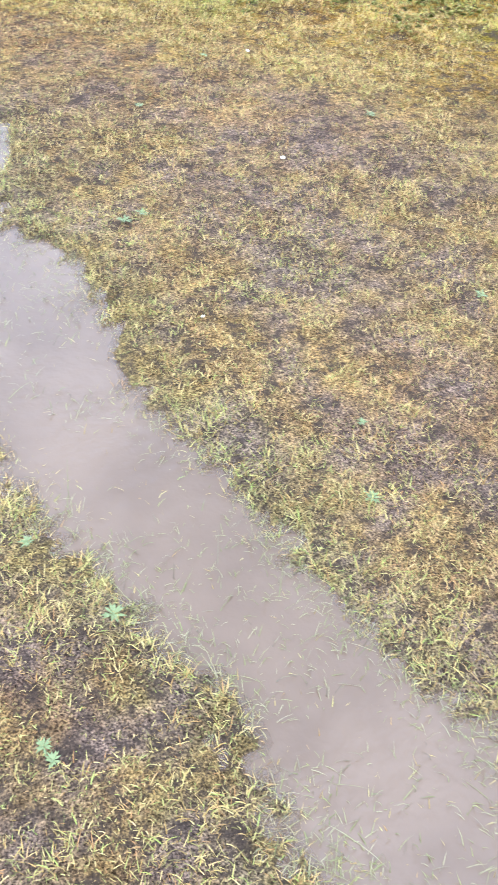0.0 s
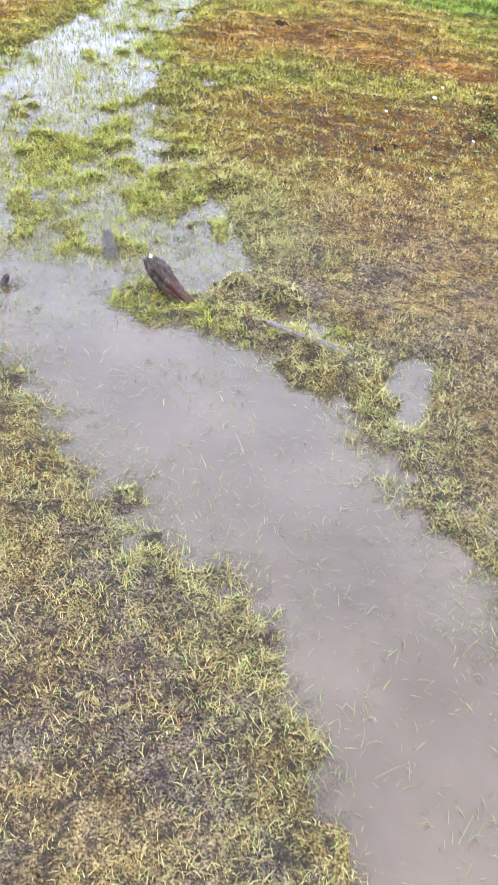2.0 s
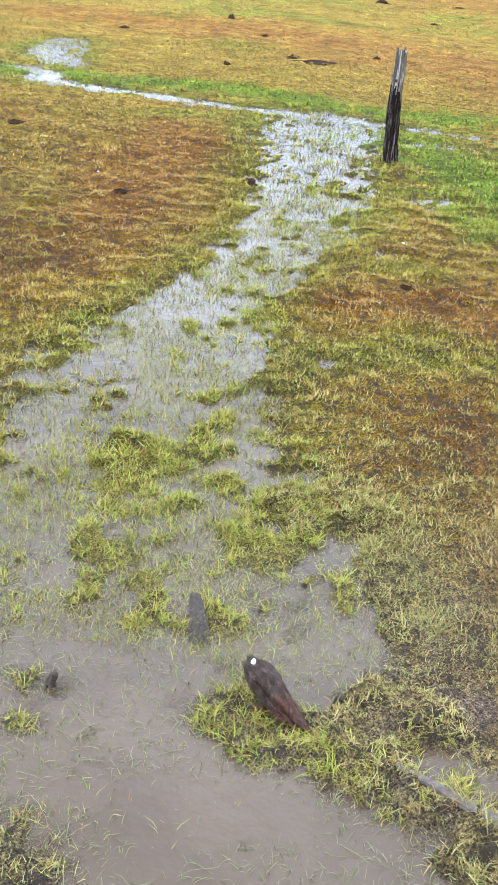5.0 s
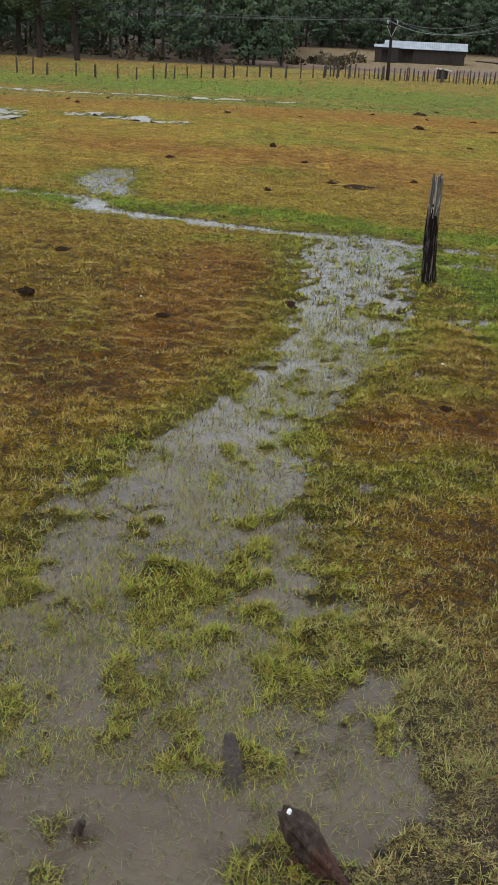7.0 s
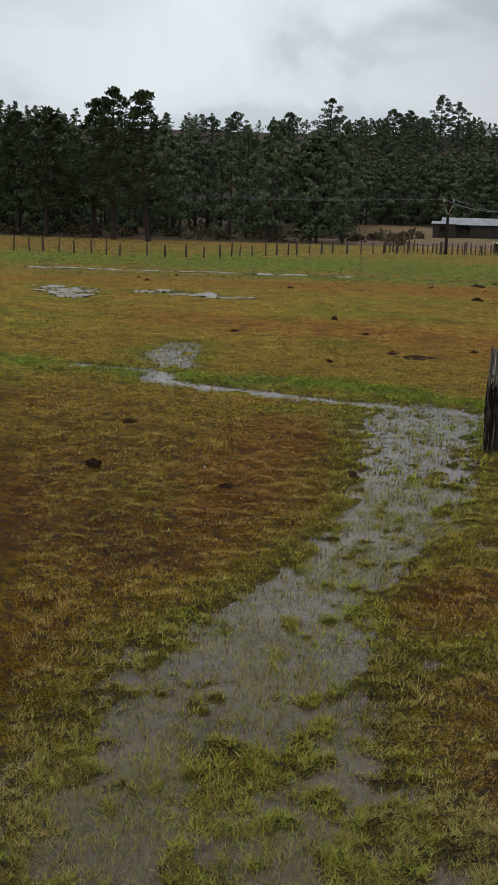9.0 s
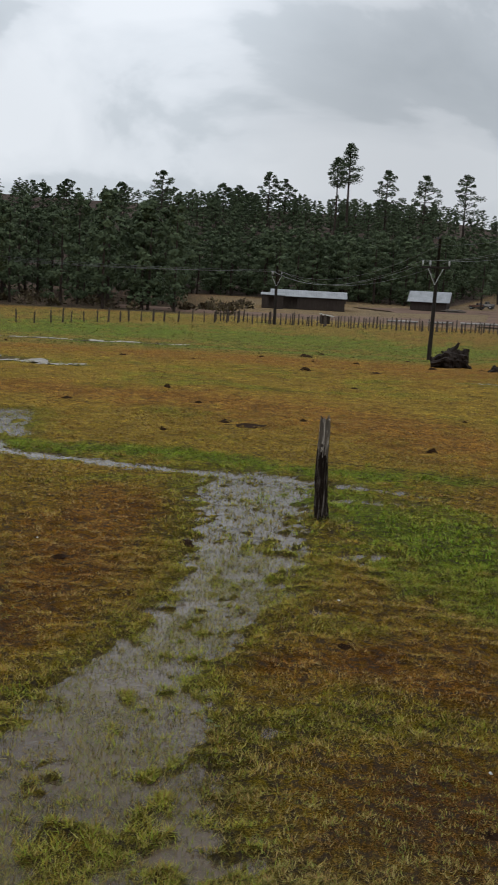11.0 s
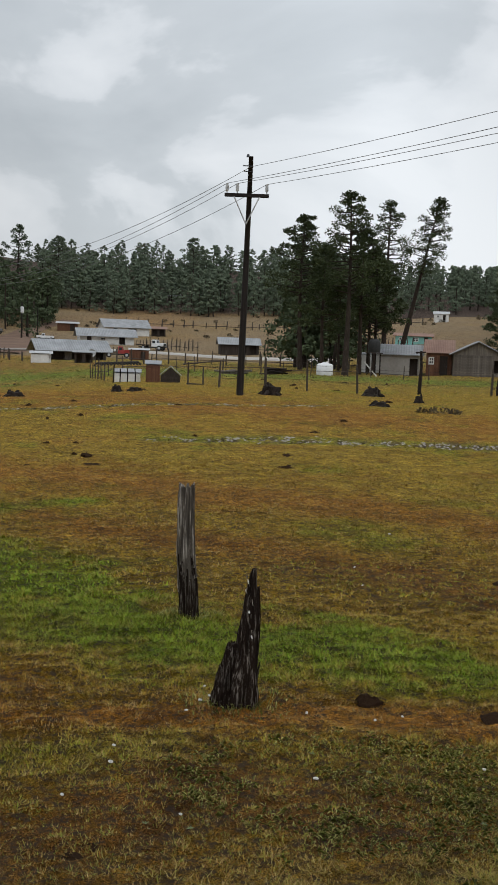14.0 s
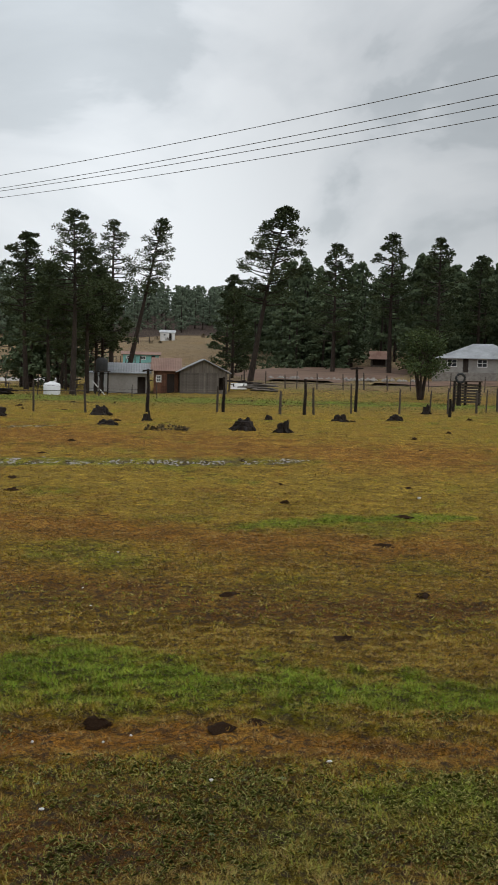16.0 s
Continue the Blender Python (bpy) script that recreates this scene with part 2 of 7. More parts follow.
m_post = wood_material("weathered_wet_wood", (0.008, 0.005, 0.004), (0.020, 0.013, 0.009), (0.36, 0.32, 0.28), 0.74, 13, 0.97)
m_grey_wood = wood_material("bleached_wood", (0.010, 0.008, 0.007), (0.150, 0.125, 0.100), (0.66, 0.60, 0.53), 0.62, 9, 0.9)
m_log = wood_material("wet_rotten_log", (0.016, 0.009, 0.006), (0.060, 0.036, 0.024), (0.17, 0.11, 0.08), 0.72, 14, 0.5)
m_stick = wood_material("grey_driftwood", (0.06, 0.046, 0.038), (0.125, 0.098, 0.080), (0.22, 0.18, 0.15), 0.7, 12, 0.6)
m_heart = wood_material("red_heartwood", (0.022, 0.010, 0.007), (0.075, 0.032, 0.021), (0.17, 0.085, 0.06), 0.68, 14, 0.35)
m_slab = wood_material("soaked_bark", (0.026, 0.018, 0.013), (0.052, 0.037, 0.027), (0.11, 0.082, 0.062), 0.7, 16, 0.5)
m_bark = wood_material("pine_bark", (0.018, 0.013, 0.010), (0.042, 0.030, 0.023), (0.09, 0.068, 0.052), 0.7, 1.5, 0.9, 0.3)
m_pole = wood_material("tarred_pole", (0.008, 0.006, 0.005), (0.016, 0.011, 0.009), (0.034, 0.026, 0.021), 0.7, 4, 0.7, 0.03)
m_stump = wood_material("old_stump_wood", (0.007, 0.005, 0.004), (0.018, 0.012, 0.009), (0.075, 0.058, 0.046), 0.74, 5, 0.9, 0.3)
m_fence = wood_material("fence_wood", (0.03, 0.022, 0.018), (0.07, 0.055, 0.045), (0.18, 0.155, 0.13), 0.68, 5)
m_red_board = wood_material("red_stained_boards", (0.07, 0.032, 0.020), (0.135, 0.062, 0.036), (0.21, 0.115, 0.075), 0.7, 2)
m_grey_board = wood_material("grey_boards", (0.07, 0.06, 0.052), (0.14, 0.122, 0.105), (0.23, 0.205, 0.18), 0.7, 2)
m_dark_board = wood_material("dark_boards", (0.022, 0.016, 0.013), (0.045, 0.034, 0.028), (0.08, 0.062, 0.05), 0.7, 2)


def plain_material(name, lo, hi, scale=3.0, rough=0.7, metal=0.0, spec=0.4, relief=0.2):
    m, n, l, b = material(name, rough, metal, spec)
    co = n.new("ShaderNodeTexCoord")
    t1 = noise_node(n, l, scale, 6, 0.65, co.outputs["Object"])
    t2 = noise_node(n, l, scale * 9, 4, 0.6, co.outputs["Object"])
    f = math2(n, l, "ADD", math2(n, l, "MULTIPLY", t1.outputs["Fac"], 0.7), math2(n, l, "MULTIPLY", t2.outputs["Fac"], 0.3))
    l.new(ramp(n, l, f, [(0.33, lo), (0.66, hi)]), b.inputs["Base Color"])
    bump(n, l, b, t2.outputs["Fac"], relief, 0.01)
    return m


m_tin = plain_material("weathered_tin_roof", (0.26, 0.26, 0.26), (0.50, 0.51, 0.52), 0.9, 0.45, 0.35)
m_tin_dull = plain_material("grey_sheet_roof", (0.15, 0.155, 0.16), (0.30, 0.31, 0.32), 0.8, 0.55, 0.3)
m_tin_rust = plain_material("rusted_sheet_roof", (0.13, 0.062, 0.04), (0.25, 0.15, 0.11), 0.7, 0.7, 0.15)
m_white = plain_material("white_limewash", (0.48, 0.47, 0.45), (0.74, 0.74, 0.72), 0.8, 0.8)
m_grey_wall = plain_material("grey_plaster", (0.21, 0.195, 0.18), (0.34, 0.32, 0.295), 0.7, 0.9)
m_teal = plain_material("teal_paint", (0.14, 0.36, 0.33), (0.24, 0.50, 0.46), 0.8, 0.7)
m_red = plain_material("red_vehicle_paint", (0.20, 0.018, 0.015), (0.33, 0.035, 0.03), 2.0, 0.4)
m_white_paint = plain_material("white_vehicle_paint", (0.55, 0.56, 0.57), (0.75, 0.76, 0.77), 1.5, 0.35)
m_tyre = plain_material("black_rubber", (0.012, 0.012, 0.012), (0.035, 0.035, 0.035), 4.0, 0.8)
m_dark_metal = plain_material("dark_steel", (0.02, 0.02, 0.022), (0.06, 0.06, 0.065), 3.0, 0.5, 0.6)
m_wire = plain_material("cable", (0.08, 0.08, 0.085), (0.15, 0.15, 0.155), 3.0, 0.5, 0.3)
m_insulator = plain_material("glazed_insulator", (0.30, 0.31, 0.32), (0.48, 0.49, 0.50), 5.0, 0.25)
m_plastic = plain_material("white_plastic_tank", (0.60, 0.61, 0.62), (0.76, 0.77, 0.78), 1.2, 0.45)
m_dung = plain_material("dried_dung", (0.012, 0.007, 0.004), (0.050, 0.027, 0.014), 14.0, 0.95, 0, 0.05, 0.8)
m_stone = plain_material("pale_stone", (0.38, 0.36, 0.33), (0.62, 0.60, 0.56), 20.0, 0.8)
m_rock = plain_material("field_rock", (0.13, 0.115, 0.10), (0.30, 0.275, 0.245), 3.0, 0.9)
m_dirt = plain_material("packed_dirt", (0.090, 0.054, 0.036), (0.165, 0.104, 0.072), 0.35, 0.95, 0, 0.2, 0.6)
m_gravel = plain_material("gravel_road", (0.26, 0.245, 0.225), (0.40, 0.38, 0.35), 0.6, 0.95, 0, 0.2, 0.6)
m_lichen = plain_material("white_fungus", (0.60, 0.58, 0.54), (0.80, 0.78, 0.74), 40.0, 0.8)
m_glass = plain_material("dark_window_glass", (0.02, 0.024, 0.028), (0.05, 0.055, 0.06), 1.0, 0.08, 0, 0.6, 0.0)
m_weed = plain_material("broad_weed_leaves", (0.070, 0.095, 0.030), (0.125, 0.150, 0.055), 30.0, 0.55, 0, 0.35, 0.3)


def foliage_material(name, lo, mid, hi):
    m, n, l, b = material(name, 0.75, 0, 0.15)
    geo = n.new("ShaderNodeNewGeometry")
    t = noise_node(n, l, 0.6, 3, 0.6, geo.outputs["Position"])
    c = ramp(n, l, geo.outputs["Random Per Island"], [(0.0, lo), (0.5, mid), (1.0, hi)])
    c2 = ramp(n, l, t.outputs["Fac"], [(0.3, (0.65, 0.68, 0.65)), (0.7, (1.25, 1.25, 1.15))])
    l.new(mixc(n, l, 1.0, c, c2, "MULTIPLY"), b.inputs["Base Color"])
    return m


m_needles = foliage_material("pine_needles", (0.030, 0.040, 0.018), (0.048, 0.062, 0.028), (0.072, 0.088, 0.040))
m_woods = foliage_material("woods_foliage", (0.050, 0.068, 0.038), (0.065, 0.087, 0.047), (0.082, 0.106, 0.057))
# haze put into the foliage colour: a paler, bluer copy of m_woods
m_woods_hazed = foliage_material("hazed_woods_foliage", (0.100, 0.126, 0.090), (0.116, 0.145, 0.103), (0.132, 0.163, 0.115))
m_leaves = foliage_material("broad_leaves", (0.034, 0.052, 0.020), (0.058, 0.080, 0.030), (0.090, 0.114, 0.046))
m_brush = foliage_material("dry_brush", (0.055, 0.04, 0.028), (0.095, 0.07, 0.045), (0.12, 0.10, 0.055))
m_low_weed = foliage_material("low_weed_leaves", (0.064, 0.074, 0.016), (0.170, 0.180, 0.040), (0.35, 0.31, 0.12))
# ---------------------------------------------------------------- mesh helpers
rng = np.random.default_rng(7)


def mesh_from(name, verts, tris, smooth=False):
    """A mesh from an array of vertices and one of triangles."""
    verts, tris = np.asarray(verts, np.float32), np.asarray(tris, np.int32)
    me = bpy.data.meshes.new(name)
    me.vertices.add(len(verts))
    me.vertices.foreach_set("co", verts.ravel())
    me.loops.add(tris.size)
    me.loops.foreach_set("vertex_index", tris.ravel())
    me.polygons.add(len(tris))
    me.polygons.foreach_set("loop_start", np.arange(0, tris.size, 3, dtype=np.int32))
    if smooth:
        me.polygons.foreach_set("use_smooth", np.ones(len(tris), bool))
    me.update(calc_edges=True)
    return me


class Shape:
    """Collects boxes, tubes and slabs into one mesh."""

    def __init__(self):
        self.v, self.f = [], []

    def add(self, verts, faces, m=None):
        k = len(self.v)
        for p in verts:
            self.v.append(tuple(m @ Vector(p)) if m is not None else tuple(p))
        self.f += [tuple(i + k for i in f) for f in faces]
        return self

    def box(self, centre, size, m=None, bevel=0.0):
        hx, hy, hz = (s / 2 for s in size)
        c = Vector(centre)
        if bevel <= 0:
            vs = [c + Vector((x, y, z)) for x in (-hx, hx) for y in (-hy, hy) for z in (-hz, hz)]
            return self.add(vs, [(0, 1, 3, 2), (4, 6, 7, 5), (0, 4, 5, 1), (2, 3, 7, 6), (0, 2, 6, 4), (1, 5, 7, 3)], m)
        bm = bmesh.new()
        bmesh.ops.create_cube(bm, size=1.0)
        for q in bm.verts:
            q.co = Vector((q.co.x * size[0], q.co.y * size[1], q.co.z * size[2]))
        bmesh.ops.bevel(bm, geom=bm.edges[:], offset=bevel, segments=2, affect="EDGES")
        bm.verts.index_update()
        self.add([c + q.co for q in bm.verts], [tuple(q.index for q in f.verts) for f in bm.faces], m)
        bm.free()
        return self

    def tube(self, points, radii, sides=8, m=None, rough=0.0, flat=1.0, caps=True):
        """A tube along points; rough: relative unevenness of its radius; flat: thickness against width."""
        pts = [Vector(p) for p in points]
        vs, fs = [], []
        for i, p in enumerate(pts):
            d = (pts[min(i + 1, len(pts) - 1)] - pts[max(i - 1, 0)]).normalized()
            a = d.cross(Vector((0, 1, 0)) if abs(d.y) < 0.9 else Vector((1, 0, 0))).normalized()
            b = d.cross(a)
            for k in range(sides):
                t = 2 * math.pi * k / sides
                r = radii[i] * (1 + rough * (noise.noise(Vector((k * 1.7, p.z * 3 + p.x * 2, radii[0] * 90))) + 0.6 * noise.noise(Vector((k * 3.1, 5, 1)))))
                vs.append(p + (a * math.cos(t) + b * math.sin(t) * flat) * r)
        for i in range(len(pts) - 1):
            for k in range(sides):
                j = (k + 1) % sides
                fs.append((i * sides + k, i * sides + j, (i + 1) * sides + j, (i + 1) * sides + k))
        if caps:
            fs += [tuple(range(sides)), tuple(reversed(range((len(pts) - 1) * sides, len(pts) * sides)))]
        return self.add(vs, fs, m)

    def mesh(self, name, smooth=False):
        used = sorted({i for f in self.f for i in f})
        to = {o: k for k, o in enumerate(used)}
        me = bpy.data.meshes.new(name)
        me.from_pydata([self.v[i] for i in used], [], [tuple(to[i] for i in f) for f in self.f])
        if smooth:
            for p in me.polygons:
                p.use_smooth = True
        me.update()
        return me


def part(name, shape, mat, parent, label="", smooth=False):
    me = shape.mesh(name, smooth) if isinstance(shape, Shape) else shape
    if not me.materials:
        me.materials.append(mat)
    ob = new(name, me)
    ob.parent = parent
    if label:
        tagged(ob, label)
    return ob


def thing(name, m, label, category, group="", kind=""):
    ob = new(name)
    ob.matrix_world = m
    return tagged(ob, label, category, group, kind)


def single(name, shape, mat, m, label, category, group="", smooth=False, kind=""):
    me = shape.mesh(name, smooth) if isinstance(shape, Shape) else shape
    if not me.materials:
        me.materials.append(mat)
    ob = new(name, me)
    ob.matrix_world = m
    return tagged(ob, label, category, group, kind)


# ---------------------------------------------------------------- the lie of the land
def sm(a, b, x):
    x = np.clip((x - a) / (b - a), 0, 1)
    return x * x * (3 - 2 * x)


def vnoise(x, y, seed=0):
    """Smooth value noise between 0 and 1."""
    xi, yi = np.floor(x).astype(np.int64), np.floor(y).astype(np.int64)
    fx, fy = x - xi, y - yi
    fx, fy = fx * fx * (3 - 2 * fx), fy * fy * (3 - 2 * fy)

    def h(a, b):
        q = (a * 374761393 + b * 668265263 + seed * 974634777) & 0x7FFFFFFF
        q = ((q ^ (q >> 13)) * 1274126177) & 0x7FFFFFFF
        return ((q ^ (q >> 16)) & 0xFFFF) / 65535.0

    return (h(xi, yi) * (1 - fx) + h(xi + 1, yi) * fx) * (1 - fy) + (h(xi, yi + 1) * (1 - fx) + h(xi + 1, yi + 1) * fx) * fy


def fbm(x, y, seed=0):
    return 0.5 * vnoise(x, y, seed) + 0.3 * vnoise(x * 2.1, y * 2.1, seed + 1) + 0.2 * vnoise(x * 4.3, y * 4.3, seed + 2)


def base_level(x, y):
    """Broad height: falls gently to the brook, level pasture, bank and hills beyond."""
    r, az = np.hypot(x, y), np.degrees(np.arctan2(x, y))
    near = -0.0218 * (0.743 * x + 0.669 * y)
    w = sm(9, 32, r)
    dip = -1.2 * np.exp(-((r - 64) / 26) ** 2) * (1 - sm(6, 20, az))
    s = r - (118 - 45 * sm(22, 36, az))
    rise = np.interp(s, (0, 25, 70, 140, 270, 480, 900), (0, 1.0, 2.8, 8, 27, 40, 46)) + (3.0 + 5.0 * (1 - sm(5, 13, az)) - 9.0 * sm(27, 33, az)) * sm(205, 300, r)
    return (1 - w) * near + w * (dip + rise)


def at_ground(x, y):
    return float(base_level(np.float64(x), np.float64(y)))


# centre line of the flooded brook: x, y, half width, share of grass standing in it
BROOK_NEAR = [
    (2.6, -24, 0.4, 0.2), (1.2, -17, 0.32, 0.2), (1.9, -11, 0.3, 0.2), (1.2, -7, 0.28, 0.15), (1.3, -5, 0.25, 0.12), (1.15, -3.2, 0.25, 0.08), (1.08, -1.9, 0.25, 0.015), (0.97, -1.2, 0.23, 0.015), (0.91, -0.99, 0.22, 0.015),
    (0.86, -0.78, 0.18, 0.015), (0.80, -0.55, 0.21, 0.015), (0.745, -0.35, 0.21, 0.01), (0.67, -0.15, 0.21, 0.0), (0.60, 0.05, 0.22, 0.0), (0.61, 0.27, 0.22, 0.0), (0.57, 0.4, 0.26, 0.0),
    (0.52, 0.58, 0.29, 0.0), (0.44, 0.75, 0.31, 0.0), (0.32, 0.92, 0.37, 0.0), (0.24, 1.1, 0.42, 0.0), (0.13, 1.25, 0.38, 0.0), (0.0, 1.4, 0.37, 0.0), (-0.17, 1.55, 0.35, 0.02), (-0.38, 1.72, 0.42, 0.05), (-0.45, 2.0, 0.55, 0.10),
]
BROOK_FAR = [
    (-0.45, 2.0, 0.55, 0.16), (-0.45, 2.3, 0.60, 0.31), (-0.50, 2.6, 0.60, 0.42), (-0.58, 3.0, 0.58, 0.44), (-0.65, 3.4, 0.50, 0.40), (-0.62, 3.8, 0.38, 0.28), (-0.64, 4.29, 0.30, 0.30),
    (-0.6, 4.6, 0.28, 0.30), (-0.48, 5.0, 0.29, 0.30), (-0.34, 5.67, 0.32, 0.30), (-0.27, 6.2, 0.36, 0.30), (-0.22, 7.2, 0.46, 0.30),
    (-0.28, 8.4, 0.47, 0.28), (-0.30, 9.6, 0.57, 0.28), (-0.32, 10.2, 0.62, 0.30),
]
CHANNEL = [
    (1.5, 9.9, 0.07, 0.5), (0.8, 10.2, 0.10, 0.4), (0.2, 10.35, 0.13, 0.0), (-0.6, 10.42, 0.15, 0.0), (-1.2, 10.47, 0.15, 0.0),
    (-1.75, 10.57, 0.15, 0.0), (-2.4, 10.72, 0.16, 0.0), (-2.8, 10.78, 0.18, 0.0), (-3.3, 10.95, 0.22, 0.0), (-3.5, 11.65, 0.16, 0.05),
    (-4.6, 11.75, 0.10, 0.1),
]
POOLS = [
    [(-3.5, 12.3, 0.30, 0.2), (-3.9, 13.4, 0.42, 0.15), (-4.1, 14.9, 0.34, 0.25)],
    [(0.68, 1.24, 0.06, 0.02), (0.70, 1.38, 0.07, 0.06), (0.75, 1.52, 0.07, 0.06)],
    [(0.08, 2.50, 0.06, 0.0), (0.12, 2.60, 0.06, 0.0)],
    [(0.06, 1.90, 0.11, 0.18), (0.13, 2.08, 0.11, 0.24), (0.10, 2.35, 0.10, 0.28), (0.02, 2.5, 0.09, 0.28)],
    [(0.35, 1.72, 0.08, 0.3), (0.52, 1.62, 0.07, 0.3)],
    [(0.5, 9.4, 0.12, 0.5), (1.2, 9.5, 0.10, 0.55)],
    [(0.45, 7.15, 0.12, 0.35), (0.62, 7.2, 0.10, 0.3), (0.8, 7.3, 0.06, 0.3)],
    [(-8.7, 26.9, 0.5, 0.2), (-7.2, 26.2, 0.55, 0.2), (-5.8, 25.6, 0.4, 0.3)],
    [(-11.5, 27.5, 0.5, 0.3), (-10.2, 25.5, 0.6, 0.3), (-9.4, 23.5, 0.4, 0.3)],
    [(-17.0, 60.5, 0.5, 0.1), (-12.3, 60.5, 0.75, 0.1), (-7.5, 61.6, 0.6, 0.2)],
    [(-26.0, 59.0, 0.6, 0.3), (-17.0, 60.5, 0.5, 0.1)],
]
POOLS_EAST = [
    [(6.4, 18.9, 0.3, 0.75), (8.0, 18.9, 0.5, 0.7), (9.7, 18.5, 0.5, 0.75), (11.0, 17.8, 0.45, 0.75), (12.7, 17.1, 0.5, 0.6), (14.2, 16.6, 0.4, 0.6)],
    [(4.2, 26.6, 0.2, 0.8), (6.0, 26.5, 0.3, 0.8), (10.5, 27.6, 0.3, 0.8), (14.0, 27.0, 0.25, 0.8)],
]
LINES = [BROOK_NEAR, BROOK_FAR, CHANNEL] + POOLS + POOLS_EAST


def brook(x, y):
    """How deep inside the flooded ground a place lies (1 on the centre line, 0 on its edge), and the share of grass there."""
    best, share = np.full(x.shape, -9.0), np.zeros(x.shape)
    for line in LINES:
        q = np.array(line)
        lo, hi = q[:, :2].min(0) - 2.5, q[:, :2].max(0) + 2.5
        k = np.nonzero((x > lo[0]) & (x < hi[0]) & (y > lo[1]) & (y < hi[1]))[0]
        if not len(k):
            continue
        px, py = x[k], y[k]
        bk, sk = best[k], share[k]
        for (x0, y0, w0, p0), (x1, y1, w1, p1) in zip(line, line[1:]):
            dx, dy = x1 - x0, y1 - y0
            t = np.clip(((px - x0) * dx + (py - y0) * dy) / (dx * dx + dy * dy), 0, 1)
            d = np.hypot(px - x0 - t * dx, py - y0 - t * dy)
            s = 1 - d / (w0 + t * (w1 - w0))
            up = s > bk
            bk = np.where(up, s, bk)
            sk = np.where(up, p0 + t * (p1 - p0), sk)
        best[k], share[k] = bk, sk
    return best, share


def wetness(x, y):
    s, share = brook(x, y)
    ragged = 0.75 * (fbm(x * 7, y * 7, 11) - 0.5) + 0.35 * (vnoise(x * 31, y * 31, 12) - 0.5)
    return s + ragged * np.clip(1.2 - s, 0, 1.2) * (s > -3), share


# grassy hummocks that stand out of the water: x, y, radius, height
ISLES = [
    (-0.57, 1.78, 0.09, 0.042), (-0.53, 1.65, 0.07, 0.038), (-0.34, 2.12, 0.10, 0.044), (-0.15, 2.11, 0.10, 0.044), (-0.09, 1.76, 0.11, 0.042), (0.01, 1.69, 0.10, 0.040),
    (-0.57, 2.75, 0.20, 0.038), (-0.50, 2.58, 0.17, 0.038), (-0.46, 2.38, 0.15, 0.037), (-0.44, 2.22, 0.11, 0.037), (0.0, 2.78, 0.17, 0.040), (0.12, 2.74, 0.13, 0.040), (-0.02, 2.64, 0.09, 0.038),
    (0.12, 1.68, 0.11, 0.040), (0.24, 1.68, 0.12, 0.040), (0.34, 1.60, 0.12, 0.040), (0.44, 1.52, 0.12, 0.044), (0.54, 1.43, 0.12, 0.044), (0.60, 1.31, 0.10, 0.044), (0.28, 1.86, 0.12, 0.040), (-0.62, 2.95, 0.14, 0.036),
]


def swell(x, y):
    return 0.10 * (fbm(x * 0.25, y * 0.25, 5) - 0.5) * sm(10, 20, np.hypot(x - 0.2, y))


def relief(x, y):
    """Height of the soil with its hummocks and the bed of the brook."""
    r = np.hypot(x - 0.2, y)
    s, share = wetness(x, y)
    bed = 0.05 * sm(-0.25, 0.55, s)
    hummock = 0.016 * (fbm(x * 3.3, y * 3.3, 3) - 0.5) + (0.018 + 0.022 * sm(2.5, 4.5, r)) * (vnoise(x * 11, y * 11, 4) - 0.5)
    gate = 0.66 - 0.32 * share
    fine = sm(3.2, 5.5, y)
    lumps = (0.55 - 0.4 * fine) * fbm(x * 5.5, y * 5.5, 8) + (0.45 + 0.4 * fine) * fbm(x * 15, y * 15, 9)
    tuft = sm(0.0, 0.35, s) * (share > 0.02) * (0.046 + 0.005 * (1 - fine)) * sm(gate - 0.08, gate + 0.14, lumps)
    for ix, iy, ir, ih in ISLES:
        tuft = np.maximum(tuft, ih * sm(1.25, 0.35, np.hypot(x - ix, y - iy) / ir + 1.9 * (fbm(x * 15, y * 15, 14) - 0.5)))
    broad = swell(x, y)
    clod = 0.05 * np.clip(vnoise(x * 1.1, y * 1.1, 6) - 0.55, 0, 1) * sm(8, 14, r) * sm(0.0, -0.6, s)
    return base_level(x, y) - bed + tuft + hummock * (1 - 0.5 * sm(0, 0.5, s)) + broad + clod


def water_level(x, y):
    return base_level(x, y) - 0.016 + swell(x, y)


# stretches of lush grass along the wet hollow: x, y, half width
LUSH = [
    [(0.3, 9.6, 0.8), (0.7, 8.9, 0.85), (1.2, 7.8, 0.95), (1.55, 6.6, 0.9), (2.1, 5.7, 0.8), (2.9, 5.2, 0.7), (3.6, 4.5, 0.5), (4.4, 3.6, 0.3), (5.5, 2.2, 0.3)],
    [(-6, 11.8, 0.4), (-3, 11.4, 0.45), (-1.5, 11.6, 0.5), (0.2, 11.1, 0.5), (1.7, 11.0, 0.45), (3.0, 11.6, 0.3)],
    [(3.0, 2.9, 0.12), (3.3, 2.7, 0.12)],
    [(7.7, 9.8, 0.35), (9.8, 9.6, 0.45), (11, 9.2, 0.3)],
    [(-30, 70, 9), (-9, 75, 10), (6, 71, 8), (16, 66, 8), (24, 58, 7), (34, 52, 6), (46, 44, 6), (60, 36, 6)],
    [(-12, 60, 3), (0, 60, 3), (9, 55, 3)],
]
